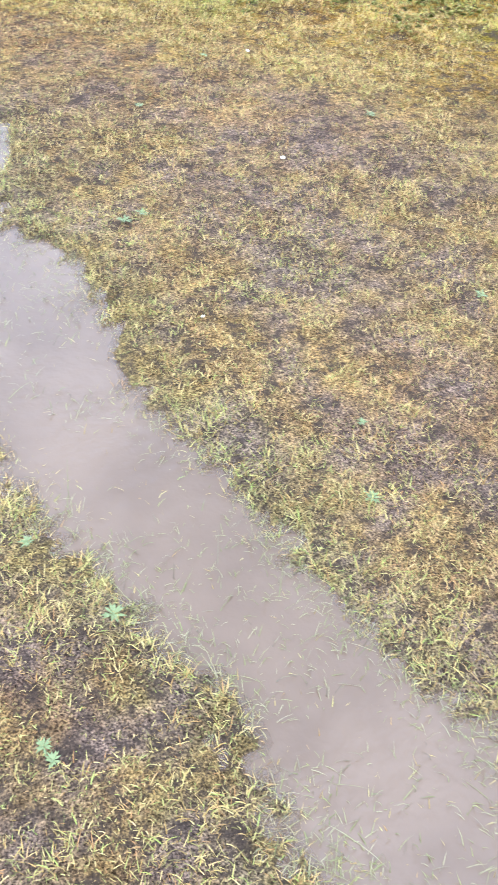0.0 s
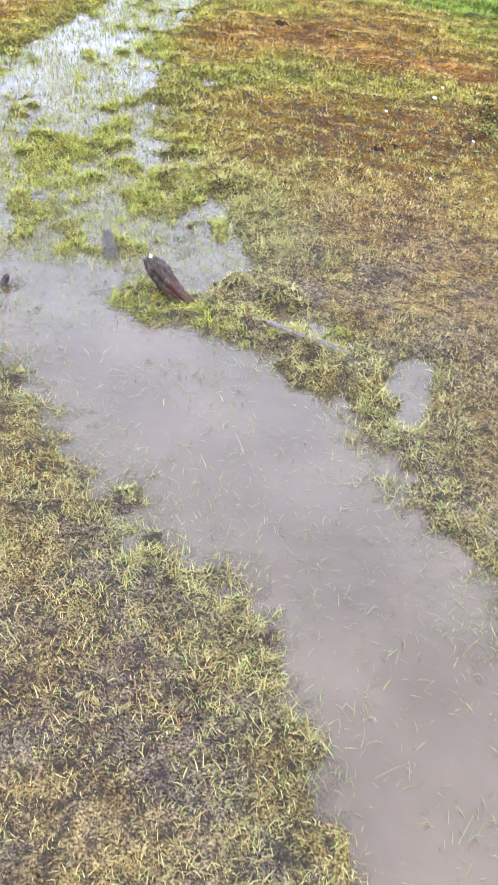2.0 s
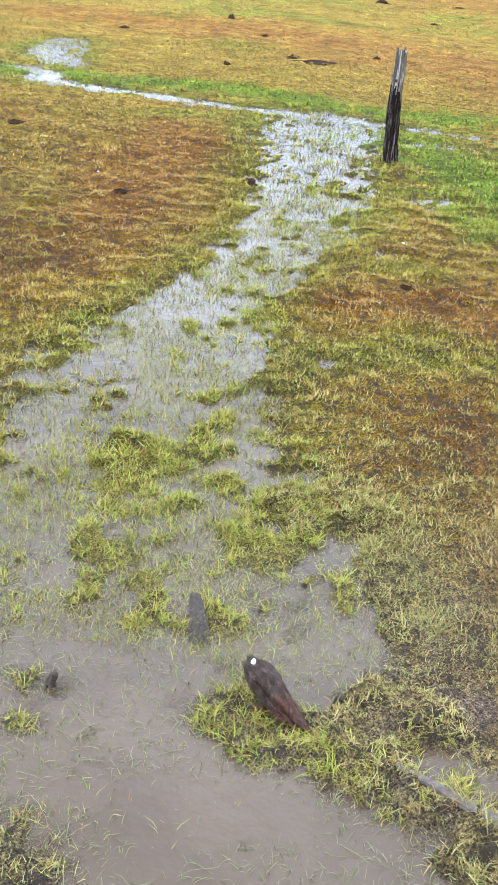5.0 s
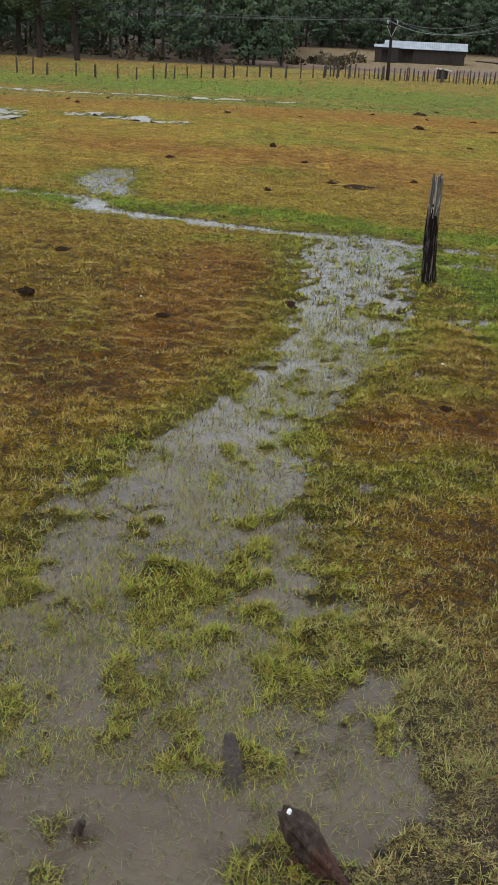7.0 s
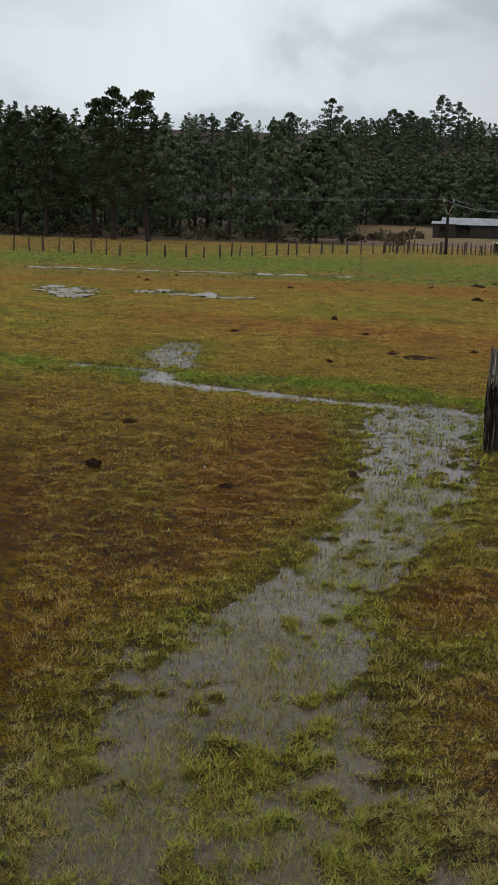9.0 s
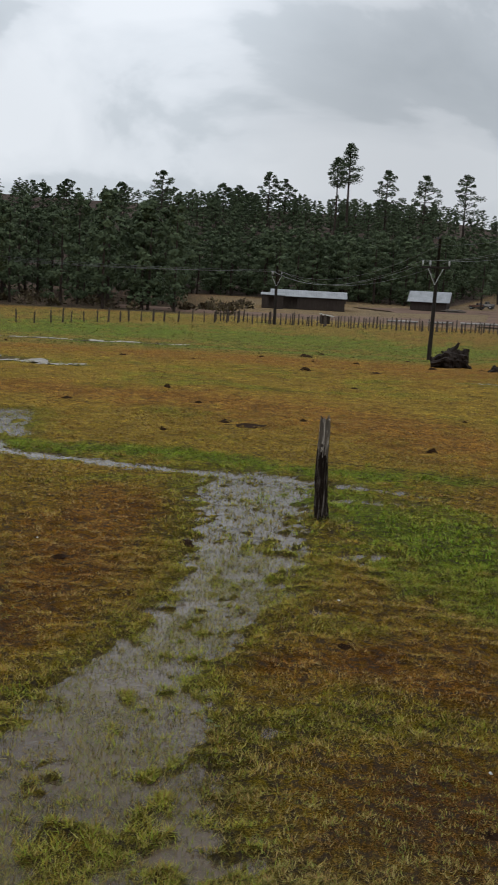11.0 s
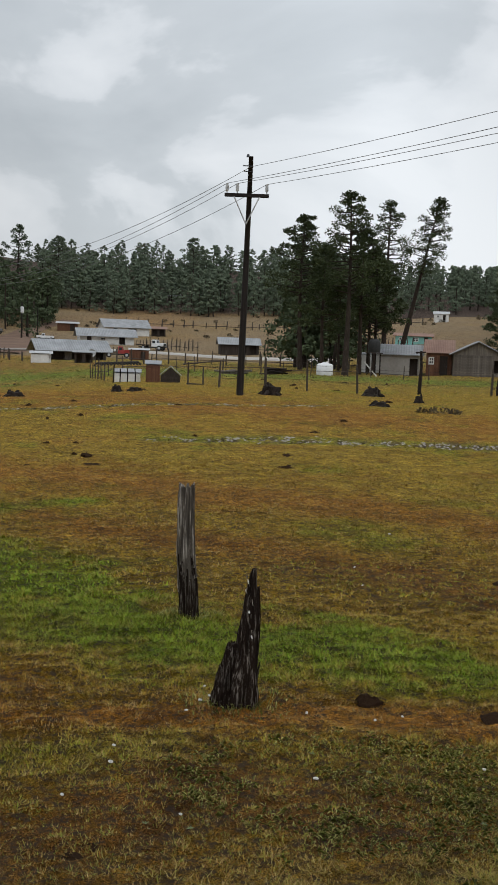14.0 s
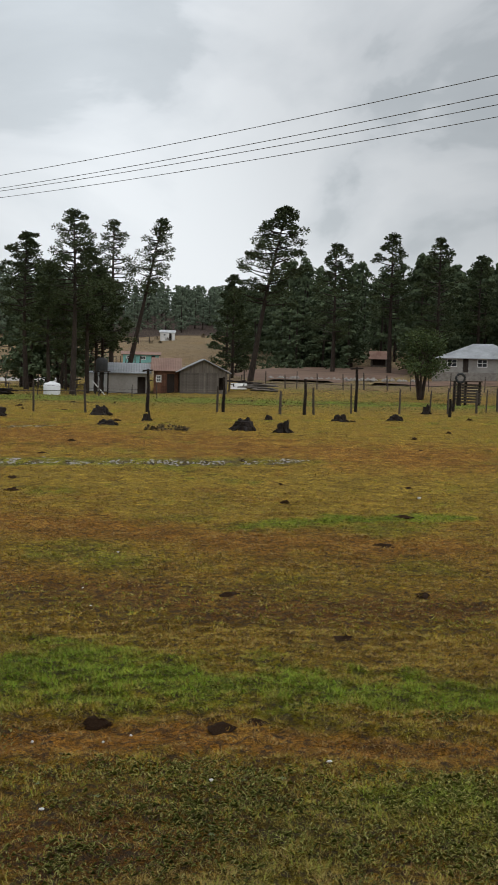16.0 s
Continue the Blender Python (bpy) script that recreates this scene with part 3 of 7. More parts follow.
LUSH_FAINT = [[(-0.1, 4.0, 0.3), (0.4, 4.1, 0.38), (0.9, 4.15, 0.34), (1.4, 4.2, 0.2)], [(1.9, 2.5, 0.3), (2.7, 2.9, 0.35), (3.4, 2.4, 0.35)]]
# stretches of dead brown grass
DEAD = [
    [(-2.4, 6.0, 0.6), (-1.6, 5.0, 0.55), (-1.3, 6.2, 0.6), (-1.4, 7.6, 0.5), (-1.5, 9.0, 0.4)],
    [(0.1, 4.75, 0.25), (0.5, 4.9, 0.35), (0.9, 5.1, 0.3)],
    [(0.3, 3.2, 0.45), (0.6, 3.4, 0.5), (1.3, 3.6, 0.45), (2.1, 2.9, 0.3)],
    [(0.8, 4.6, 0.3), (1.3, 4.4, 0.34), (2.2, 4.3, 0.3), (2.8, 3.9, 0.3), (3.3, 3.45, 0.32), (3.8, 2.95, 0.3), (4.6, 2.0, 0.3)],
    [(2.3, 11.2, 0.5), (2.6, 9.6, 0.7), (3.6, 8.6, 0.7), (4.4, 7.2, 0.7), (5.0, 5.9, 0.5), (6.3, 5.2, 0.6)],
    [(-5, 19.0, 2.0), (-1, 18.0, 2.2), (2.6, 14.5, 1.8), (6.3, 10.5, 1.4), (8.3, 7.6, 1.2)],
    [(-12, 38, 8), (0, 38, 8), (9, 30, 5), (14, 22, 3.5), (19, 14, 3)],
    [(0.7, 2.5, 0.3), (1.2, 1.9, 0.3), (1.75, 1.15, 0.3)],
    [(0.4, -0.75, 0.14), (0.64, -0.98, 0.1), (0.74, -1.15, 0.09)],
    [(1.5, -0.2, 0.25), (1.9, -0.6, 0.3)],
]


# a narrow belt of rusty dead grass beside the lush strip
ORANGE = [[(1.2, 4.5, 0.16), (2.2, 4.25, 0.22), (2.9, 3.85, 0.24), (3.3, 3.45, 0.24), (3.75, 2.95, 0.22), (4.4, 2.2, 0.2)]]
# turf darkened through its colour, mostly 3 to 8 m out
DARK_TURF = [[(0.5, 3.3, 0.45), (1.2, 3.6, 0.6), (2.2, 3.3, 0.7), (3.0, 2.7, 0.7), (4.0, 1.9, 0.7)], [(3.8, 7.4, 0.6), (4.6, 6.6, 0.9), (5.4, 5.8, 0.9), (6.6, 4.8, 0.9)], [(-2.2, 6.2, 0.5), (-1.7, 5.0, 0.5)], [(0.1, -0.4, 0.3), (0.3, -0.9, 0.25)]]


def along(x, y, lines):
    best = np.full(x.shape, -9.0)
    for line in lines:
        for (x0, y0, w0), (x1, y1, w1) in zip(line, line[1:]):
            dx, dy = x1 - x0, y1 - y0
            t = np.clip(((x - x0) * dx + (y - y0) * dy) / (dx * dx + dy * dy), 0, 1)
            best = np.maximum(best, 1 - np.hypot(x - x0 - t * dx, y - y0 - t * dy) / (w0 + t * (w1 - w0)))
    return best


def turf(x, y):
    """Shares of lush grass, dead grass and mud at a place."""
    s, share = wetness(x, y)
    r = np.hypot(x, y)
    big = fbm(x * 0.07, y * 0.07, 24) - 0.5
    grain = fbm(x * 2.2, y * 2.2, 21) - 0.5 + 0.7 * (fbm(x * 0.4, y * 0.4, 25) - 0.5) * sm(9, 20, r)
    coarse = fbm(x * 0.55, y * 0.55, 22) - 0.5
    fine = fbm(x * 9, y * 9, 27) - 0.5
    lush = sm(-0.45, 0.75, along(x, y, LUSH) + 1.7 * grain + 1.5 * fine) * 0.9
    lush = np.maximum(lush, 0.5 * sm(-0.3, 0.9, along(x, y, LUSH_FAINT) + 1.7 * grain + 1.5 * fine))
    lush = np.maximum(lush, 0.62 * sm(-1.1, -0.05, s) * np.clip(0.75 + grain + fine, 0, 1))
    lush = np.maximum(lush, 0.5 * sm(0.10, 0.32, coarse + 0.5 * grain + 0.3 * fine))
    dead = sm(-0.5, 0.9, along(x, y, DEAD) + 1.4 * grain + 1.6 * fine) * 0.9
    dead = np.maximum(dead, 0.5 * sm(0.05, 0.35, fbm(x * 0.9 + 40, y * 0.9, 23) - 0.5 + 0.5 * grain + 0.4 * fine))
    dead = dead * (0.5 + 0.5 * sm(1.8, 3.6, r))
    dead = np.maximum(dead, sm(-0.15, 0.45, along(x, y, ORANGE) + 0.6 * grain + 0.8 * fine))
    far = sm(40, 90, r)
    dead = dead * (1 - far) + far * 0.45 * sm(118, 150, r) + far * 0.5 * sm(-0.05, 0.15, big)
    lush = np.where(r > 130, 0.0, lush) * (1 - 0.35 * dead) * (1 - 0.8 * sm(-0.1, 0.5, along(x, y, ORANGE) + 0.5 * fine))
    dark = 0.26 * sm(-0.2, 0.7, along(x, y, DARK_TURF) + 1.6 * grain + 2.6 * fine)
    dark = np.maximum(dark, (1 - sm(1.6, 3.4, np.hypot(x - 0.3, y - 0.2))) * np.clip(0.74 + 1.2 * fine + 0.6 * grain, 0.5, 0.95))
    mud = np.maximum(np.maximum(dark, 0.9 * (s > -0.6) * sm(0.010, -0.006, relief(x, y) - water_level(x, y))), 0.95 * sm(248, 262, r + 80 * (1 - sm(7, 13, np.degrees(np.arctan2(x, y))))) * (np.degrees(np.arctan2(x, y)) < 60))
    mud = np.maximum(mud, 0.85 * sm(104, 112, r) * (1 - sm(-8, -2, np.degrees(np.arctan2(x, y)))))
    return np.stack([lush, dead, mud], -1)


def add_turf(me, x, y):
    # tint step by distance, raised along the rusty belt
    q = me.attributes.new("tone_zone", "FLOAT", "POINT")
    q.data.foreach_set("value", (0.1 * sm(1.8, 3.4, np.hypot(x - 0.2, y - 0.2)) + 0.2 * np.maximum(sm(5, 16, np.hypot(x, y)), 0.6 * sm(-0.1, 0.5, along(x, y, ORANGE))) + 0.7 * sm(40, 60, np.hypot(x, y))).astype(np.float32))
    q = me.attributes.new("upland", "FLOAT", "POINT")
    q.data.foreach_set("value", (sm(104, 118, np.hypot(x, y) + 26 * sm(30, 42, np.degrees(np.arctan2(x, y)))) * (1 - sm(248, 262, np.hypot(x, y) + 80 * (1 - sm(7, 13, np.degrees(np.arctan2(x, y)))))) * sm(-8, -2, np.degrees(np.arctan2(x, y))) * np.clip(1.5 - 1.1 * fbm(x * 0.05, y * 0.05, 26), 0, 1)).astype(np.float32))
    a = me.attributes.new("turf", "FLOAT_VECTOR", "POINT")
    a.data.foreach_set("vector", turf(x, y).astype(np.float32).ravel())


# ground: rings round the start of the walk, fine where the camera looks
ang = np.radians(np.concatenate([np.arange(-30, 66, 0.34), np.arange(66, 330, 6.0)]))
rad = [0.12]
while rad[-1] < 950:
    rad.append(rad[-1] * (1.011 if 3.5 < rad[-1] < 12 else 1.0175) + 0.002)
rad = np.array(rad)
A, Rr = np.meshgrid(ang, rad)
gx, gy = (0.25 + Rr * np.sin(A)).ravel(), (-1.7 + Rr * np.cos(A)).ravel()
na, nr = len(ang), len(rad)
i0 = (np.arange(nr - 1)[:, None] * na + np.arange(na)[None, :]).ravel()
i1 = (np.arange(nr - 1)[:, None] * na + (np.arange(na)[None, :] + 1) % na).ravel()
tris = np.concatenate([np.stack([i0, i0 + na, i1 + na], -1), np.stack([i0, i1 + na, i1], -1)])
hub = len(gx)
gx, gy = np.append(gx, 0.25), np.append(gy, -1.7)
k = np.arange(na)
tris = np.concatenate([tris, np.stack([np.full(na, hub), k, (k + 1) % na], -1)])[:, ::-1]
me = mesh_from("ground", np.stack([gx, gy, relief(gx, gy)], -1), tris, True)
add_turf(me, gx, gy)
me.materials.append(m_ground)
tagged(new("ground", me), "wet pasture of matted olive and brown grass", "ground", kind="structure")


def water_sheet(lines, step, label, mat=m_water, film=0.0, speckle=0.0):
    """Standing water: a sheet that fills the low ground along the lines."""
    q = np.array([p for ln in lines for p in ln])
    lo, hi = q[:, :2].min(0) - 1.0, q[:, :2].max(0) + 1.0
    X, Y = np.meshgrid(np.arange(lo[0], hi[0], step), np.arange(lo[1], hi[1], step))
    s, _ = wetness(X.ravel(), Y.ravel())
    wet = (s > -0.75).reshape(X.shape)
    Z = water_level(X, Y)
    if film:
        Z = relief(X.ravel(), Y.ravel()).reshape(X.shape) + 0.009
        wet &= 0.6 * vnoise(X * 1.3 / step / 4, Y * 0.5 / step / 4, 71) + 0.4 * vnoise(X / step / 2.2, Y / step / 3.5, 72) + 0.25 * np.clip(s.reshape(X.shape), -1, 1) > film
    idx = np.arange(X.size).reshape(X.shape)
    cell = wet[:-1, :-1] | wet[1:, :-1] | wet[:-1, 1:] | wet[1:, 1:]
    cell &= np.random.default_rng(9).random(cell.shape) >= speckle
    a, b, c, d = idx[:-1, :-1][cell], idx[:-1, 1:][cell], idx[1:, 1:][cell], idx[1:, :-1][cell]
    tr = np.concatenate([np.stack([a, b, c], -1), np.stack([a, c, d], -1)])
    used, inv = np.unique(tr, return_inverse=True)
    P = np.stack([X.ravel(), Y.ravel(), Z.ravel()], -1)[used]
    me = mesh_from("water", P, inv.reshape(-1, 3), True)
    q = me.attributes.new("murk", "FLOAT", "POINT")
    q.data.foreach_set("value", (0.60 + 0.38 * sm(0.0, 0.020, P[:, 2] - relief(P[:, 0], P[:, 1]))).astype(np.float32))
    me.materials.append(mat)
    return tagged(new("water", me), label, "water", kind="structure")


water_sheet([BROOK_NEAR, BROOK_FAR, CHANNEL] + POOLS[:7], 0.028, "shallow muddy flood water winding through the grass")
water_sheet(POOLS[7:9], 0.10, "shallow pool of rain water on the pasture", m_puddle, 0.66)
water_sheet(POOLS[9:], 0.25, "long puddles shining in the far pasture", m_puddle, 0.60)
water_sheet(POOLS_EAST, 0.05, "thin film of rain water between the grass", m_puddle, 0.70, 0.72)


# ---------------------------------------------------------------- grass
def blades(x, y, length, half, lean, seed, plain=False, tuft=1, spread=0.0):
    """Bent blades of three triangles, or plain ones of a single triangle, growing in small tufts."""
    g = np.random.default_rng(seed)
    x, y = np.repeat(x[: len(x) // tuft], tuft), np.repeat(y[: len(y) // tuft], tuft)
    off = g.normal(0, 1, (2, len(x))) * spread * g.uniform(0.5, 1.5, len(x) // tuft).repeat(tuft)
    out = np.arctan2(off[1], off[0]) + g.normal(0, 1.5, len(x))
    x, y = x + off[0], y + off[1]
    s, share = wetness(x, y)
    inside = s > 0.12
    z0 = relief(x, y)
    ok = ~inside | (g.random(len(x)) < np.where(z0 > water_level(x, y) + 0.003, 1.0, np.clip(0.02 + 2.6 * share + 0.55 * sm(0.60, 0.1, s), 0, 0.85)))
    rr = np.hypot(x, y)
    k = np.where(rr > 7, 0.45, 1.0)
    clump = sm(0.36, 0.62, 0.6 * vnoise(x * 17 * k, y * 17 * k, 31) + 0.4 * vnoise(x * 41 * k, y * 41 * k, 32))
    ok &= g.random(len(x)) < 0.72 + 0.28 * clump
    z0 = np.where(inside, np.maximum(z0, water_level(x, y) - 0.008), z0)
    x, y, z, clump = x[ok], y[ok], z0[ok] - 0.004, clump[ok]
    N = len(x)
    t3 = turf(x, y)
    grow = (0.80 + 0.40 * t3[:, 0] - 0.2 * t3[:, 1]) * (0.75 + 0.45 * vnoise(x * 5, y * 5, 33)) * (0.8 + 0.35 * clump)
    L = g.uniform(*length, N) * grow * np.where(inside[ok], 0.85, 1.0) + 0.010 * inside[ok]
    w = g.uniform(*half, N)
    h = out[ok]
    l1 = np.radians(g.uniform(lean[0], lean[1], N))
    l2 = l1 + np.radians(g.uniform(5, 50, N))
    d = np.stack([np.cos(h), np.sin(h)], -1)
    side = np.stack([-d[:, 1], d[:, 0], np.zeros(N)], -1) * w[:, None]
    p0 = np.stack([x, y, z], -1)
    p1 = p0 + np.column_stack([d * (np.sin(l1) * L * 0.55)[:, None], np.cos(l1) * L * 0.55])
    p2 = p1 + np.column_stack([d * (np.sin(l2) * L * 0.45)[:, None], np.maximum(np.cos(l2), -0.2) * L * 0.45])
    V = np.stack([p0 - side, p0 + side, p1 - side * 0.8, p1 + side * 0.8, p2], 1).reshape(-1, 3)
    b = (np.arange(N) * 5)[:, None]
    T = np.stack([b + [0, 1, 3], b + [0, 3, 2], b + [2, 3, 4]], 1).reshape(-1, 3)
    per = 5
    if plain:
        per = 3
        V = np.stack([p0 - side, p0 + side, p2], 1).reshape(-1, 3)
        T = np.arange(N * 3).reshape(-1, 3)
    me = mesh_from("grass", V, T)
    add = me.attributes.new("turf", "FLOAT_VECTOR", "POINT")
    # third share becomes a blade tint by distance: greyer close by and past 38 m
    t3[:, 2] = np.maximum(1 - sm(1.6, 4.6, np.hypot(x - 0.2, y - 0.2)), 0.9 * sm(38, 56, np.hypot(x, y)))
    t3[:, 0] = np.maximum(t3[:, 0], 0.55 * sm(-0.2, 0.5, along(x, y, DARK_TURF)) * (g.random(N) < 0.6))
    t3[:, 0] = np.maximum(t3[:, 0], 0.8 * sm(42, 58, np.hypot(x, y)))
    t3[:, 0] = np.maximum(t3[:, 0], 0.55 * inside[ok])
    t3[:, 2] = np.where(inside[ok] & (y > 1.5), 0.25 * t3[:, 2], t3[:, 2])
    add.data.foreach_set("vector", np.repeat(t3, per, 0).astype(np.float32).ravel())
    me.materials.append(m_grass)
    return me


def fan(n, r0, r1, a0, a1, seed, cx=0.0, cy=0.0):
    g = np.random.default_rng(seed)
    r = np.sqrt(g.uniform(r0 * r0, r1 * r1, n))
    a = np.radians(g.uniform(a0, a1, n))
    return cx + r * np.sin(a), cy + r * np.cos(a)


g0 = np.random.default_rng(5)
bx, by = g0.uniform(-1.25, 2.9, 700000), g0.uniform(-1.45, 2.9, 700000)
ok = (bx > -0.35 - 0.33 * (by + 1.4)) & (bx < 1.55 + 0.60 * np.clip(by + 1.4, 0, 2.2) - 0.45 * np.clip(by - 1.6, 0, 2))
for nm, me in (
    ("grass", blades(bx[ok][0::3], by[ok][0::3], (0.016, 0.044), (0.0006, 0.0013), (25, 86), 41, False, 8, 0.010)),
    ("grass", blades(bx[ok][1::3], by[ok][1::3], (0.010, 0.034), (0.0006, 0.0014), (15, 84), 40, True, 5, 0.010)),
    ("grass", blades(bx[ok][2::3], by[ok][2::3], (0.010, 0.030), (0.0006, 0.0014), (45, 92), 39, True, 1, 0.010)),
    ("grass", blades(*fan(620000, 2.5, 7.2, -24, 58, 42), (0.018, 0.046), (0.0013, 0.0029), (20, 80), 43, True, 12, 0.012)),
    ("grass", blades(*fan(520000, 7.0, 16.5, -24, 60, 44), (0.022, 0.050), (0.003, 0.0065), (18, 78), 45, True, 14, 0.028)),
    ("grass", blades(*fan(300000, 16.0, 52, -24, 60, 46), (0.025, 0.06), (0.006, 0.014), (20, 78), 47, True, 10, 0.07)),
    ("grass", blades(*fan(110000, 50, 99, -24, 60, 48), (0.05, 0.11), (0.02, 0.045), (15, 70), 49, True, 4, 0.12)),
):
    tagged(new(nm, me), "short matted pasture grass, olive, straw and brown", "grass", kind="stuff")

# short loose blades lying on and standing in the open water
g1 = np.random.default_rng(77)
fx, fy = g1.uniform(-1.2, 1.4, 130000), g1.uniform(-1.5, 3.4, 130000)
ws, wshare = wetness(fx, fy)
ok = (ws > 0.0) & (g1.random(len(fx)) < 0.17 + 0.50 * sm(-0.1, -0.6, fy) * sm(0.75, 0.25, ws) + 0.25 * sm(1.0, 1.6, fy) + 0.35 * sm(0.35, 0.05, ws))
ok &= vnoise(fx * 6, fy * 6, 78) > 0.33
fx, fy = fx[ok], fy[ok]
N = len(fx)
h = g1.uniform(0, 2 * np.pi, N)
L = g1.uniform(0.012, 0.046, N) + 0.06 * (g1.random(N) > 0.975)
d = np.stack([np.cos(h), np.sin(h), np.zeros(N)], -1)
side = np.stack([-d[:, 1], d[:, 0], np.zeros(N)], -1) * g1.uniform(0.0004, 0.0009, N)[:, None]
p0 = np.stack([fx, fy, water_level(fx, fy) - 0.002], -1)
rise = g1.random(N) ** 2.5
p1 = p0 + d * (L * 0.55)[:, None] * (1 - 0.5 * rise)[:, None] + np.stack([0 * L, 0 * L, 0.004 + L * 0.5 * rise], -1)
p2 = p1 + d * (L * 0.45)[:, None] + np.stack([0 * L, 0 * L, L * 0.25 * rise - 0.003], -1)
V = np.stack([p0 - side, p0 + side, p1 - side * 0.8, p1 + side * 0.8, p2], 1).reshape(-1, 3)
b5 = (np.arange(N) * 5)[:, None]
me = mesh_from("loose_blades", V, np.stack([b5 + [0, 1, 3], b5 + [0, 3, 2], b5 + [2, 3, 4]], 1).reshape(-1, 3))
q = me.attributes.new("turf", "FLOAT_VECTOR", "POINT")
q.data.foreach_set("vector", np.repeat(np.stack([0.1 + 0 * L, 0.0 * L, 0 * L], -1), 5, 0).astype(np.float32).ravel())
me.materials.append(m_loose)
tagged(new("loose_blades", me), "pale loose grass blades in the muddy water", "grass", kind="stuff")

# thin green shoots standing in the flooded hollow
g3 = np.random.default_rng(78)
fx, fy = g3.uniform(-1.3, 0.3, 120000), g3.uniform(1.95, 6.2, 120000)
ws, wshare = wetness(fx, fy)
ok = (ws > 0.0) & (g3.random(len(fx)) < 0.10 + 0.90 * sm(0.38, 0.60, 0.6 * vnoise(fx * 5, fy * 3, 79) + 0.4 * vnoise(fx * 15, fy * 12, 80)))
fx, fy = fx[ok], fy[ok]
N = len(fx)
h, L = g3.uniform(0, 2 * np.pi, N), g3.uniform(0.012, 0.034, N)
d = np.stack([np.cos(h), np.sin(h), np.zeros(N)], -1)
side = np.stack([-d[:, 1], d[:, 0], np.zeros(N)], -1) * g3.uniform(0.0007, 0.0016, N)[:, None]
p0 = np.stack([fx, fy, np.maximum(relief(fx, fy), water_level(fx, fy)) - 0.003], -1)
p1 = p0 + d * (L * g3.uniform(0.2, 0.9, N))[:, None] + np.stack([0 * L, 0 * L, L * g3.uniform(0.3, 0.8, N)], -1)
me = mesh_from("grass_shoots", np.stack([p0 - side, p0 + side, p1], 1).reshape(-1, 3), np.arange(N * 3).reshape(-1, 3))
q = me.attributes.new("turf", "FLOAT_VECTOR", "POINT")
q.data.foreach_set("vector", np.repeat(np.stack([g3.uniform(0.35, 0.8, N), 0.0 * L, 0.3 + 0 * L], -1), 3, 0).astype(np.float32).ravel())
me.materials.append(m_grass)
tagged(new("grass_shoots", me), "thin green grass shoots standing in the flood water", "grass", kind="stuff")


# ---------------------------------------------------------------- posts, stumps and logs close by
def weathered_post(name, x, y, height, r0, r1, lean, seed, mat, label, flat=0.8, bleached=0.0):
    """A split fence post with an uneven, grooved outline and a ragged top."""
    rows, sides = 44, 52
    turn = 2 * math.pi / sides
    step = 20 / sides
    g = random.Random(seed)
    ridge = [1 + 0.22 * noise.noise(Vector((math.cos(k * turn) * 1.7, math.sin(k * turn) * 1.7, seed * 1.3))) + 0.12 * noise.noise(Vector((math.cos(k * turn) * 6, math.sin(k * turn) * 6, seed))) + g.uniform(-0.02, 0.02) for k in range(sides)]
    vs, fs = [], []
    for i in range(rows + 1):
        t = i / rows
        z = -0.15 + (height + 0.15) * t
        r = r0 + (r1 - r0) * t
        for k in range(sides):
            a = 2 * math.pi * k / sides
            q = r * ridge[k] * (1 + 0.14 * noise.noise(Vector((k * 1.3 * step, z * 7, seed))))
            top = (0.05 * noise.noise(Vector((k * 0.9 * step, seed, 3))) + 0.02 * g.uniform(-1, 1)) if i == rows else 0
            vs.append((lean[0] * t + q * math.cos(a) + 0.012 * math.sin(z * 5 + seed), lean[1] * t + q * math.sin(a) * flat, z + top * height))
    for i in range(rows):
        for k in range(sides):
            j = (k + 1) % sides
            fs.append((i * sides + k, i * sides + j, (i + 1) * sides + j, (i + 1) * sides + k))
    vs.append((lean[0], lean[1], height - 0.03))
    fs += [((rows * sides + k), rows * sides + (k + 1) % sides, len(vs) - 1) for k in range(sides)]
    root = thing(name, pose(x, y, at_ground(x, y)), label, "post", "old fence posts in the pasture")
    cut = [bleached and f[0] // sides >= rows * (1 - bleached) + 11 * noise.noise(Vector(((f[0] % sides) * 0.8 * step, seed, 9))) + 5 * noise.noise(Vector(((f[0] % sides) * 1.9 * step, (f[0] // sides) * 0.45, 4))) for f in fs]
    part("post_body", Shape().add(vs, [f for f, c in zip(fs, cut) if not c]), mat, root)
    if bleached:
        part("bleached_top", Shape().add(vs, [f for f, c in zip(fs, cut) if c]), m_grey_wood, root, "silver-grey weathered upper part")
    return root


weathered_post("fence_post", 0.291, 8.405, 0.83, 0.060, 0.040, (-0.03, 0.0), 3, m_post, "dark wet split-wood fence post in flooded grass", 0.8, 0.30)
weathered_post("fence_post", 2.257, 6.161, 0.86, 0.072, 0.055, (-0.03, 0.0), 8, m_post, "weathered post, blackened below and bleached above", 0.85, 0.55)

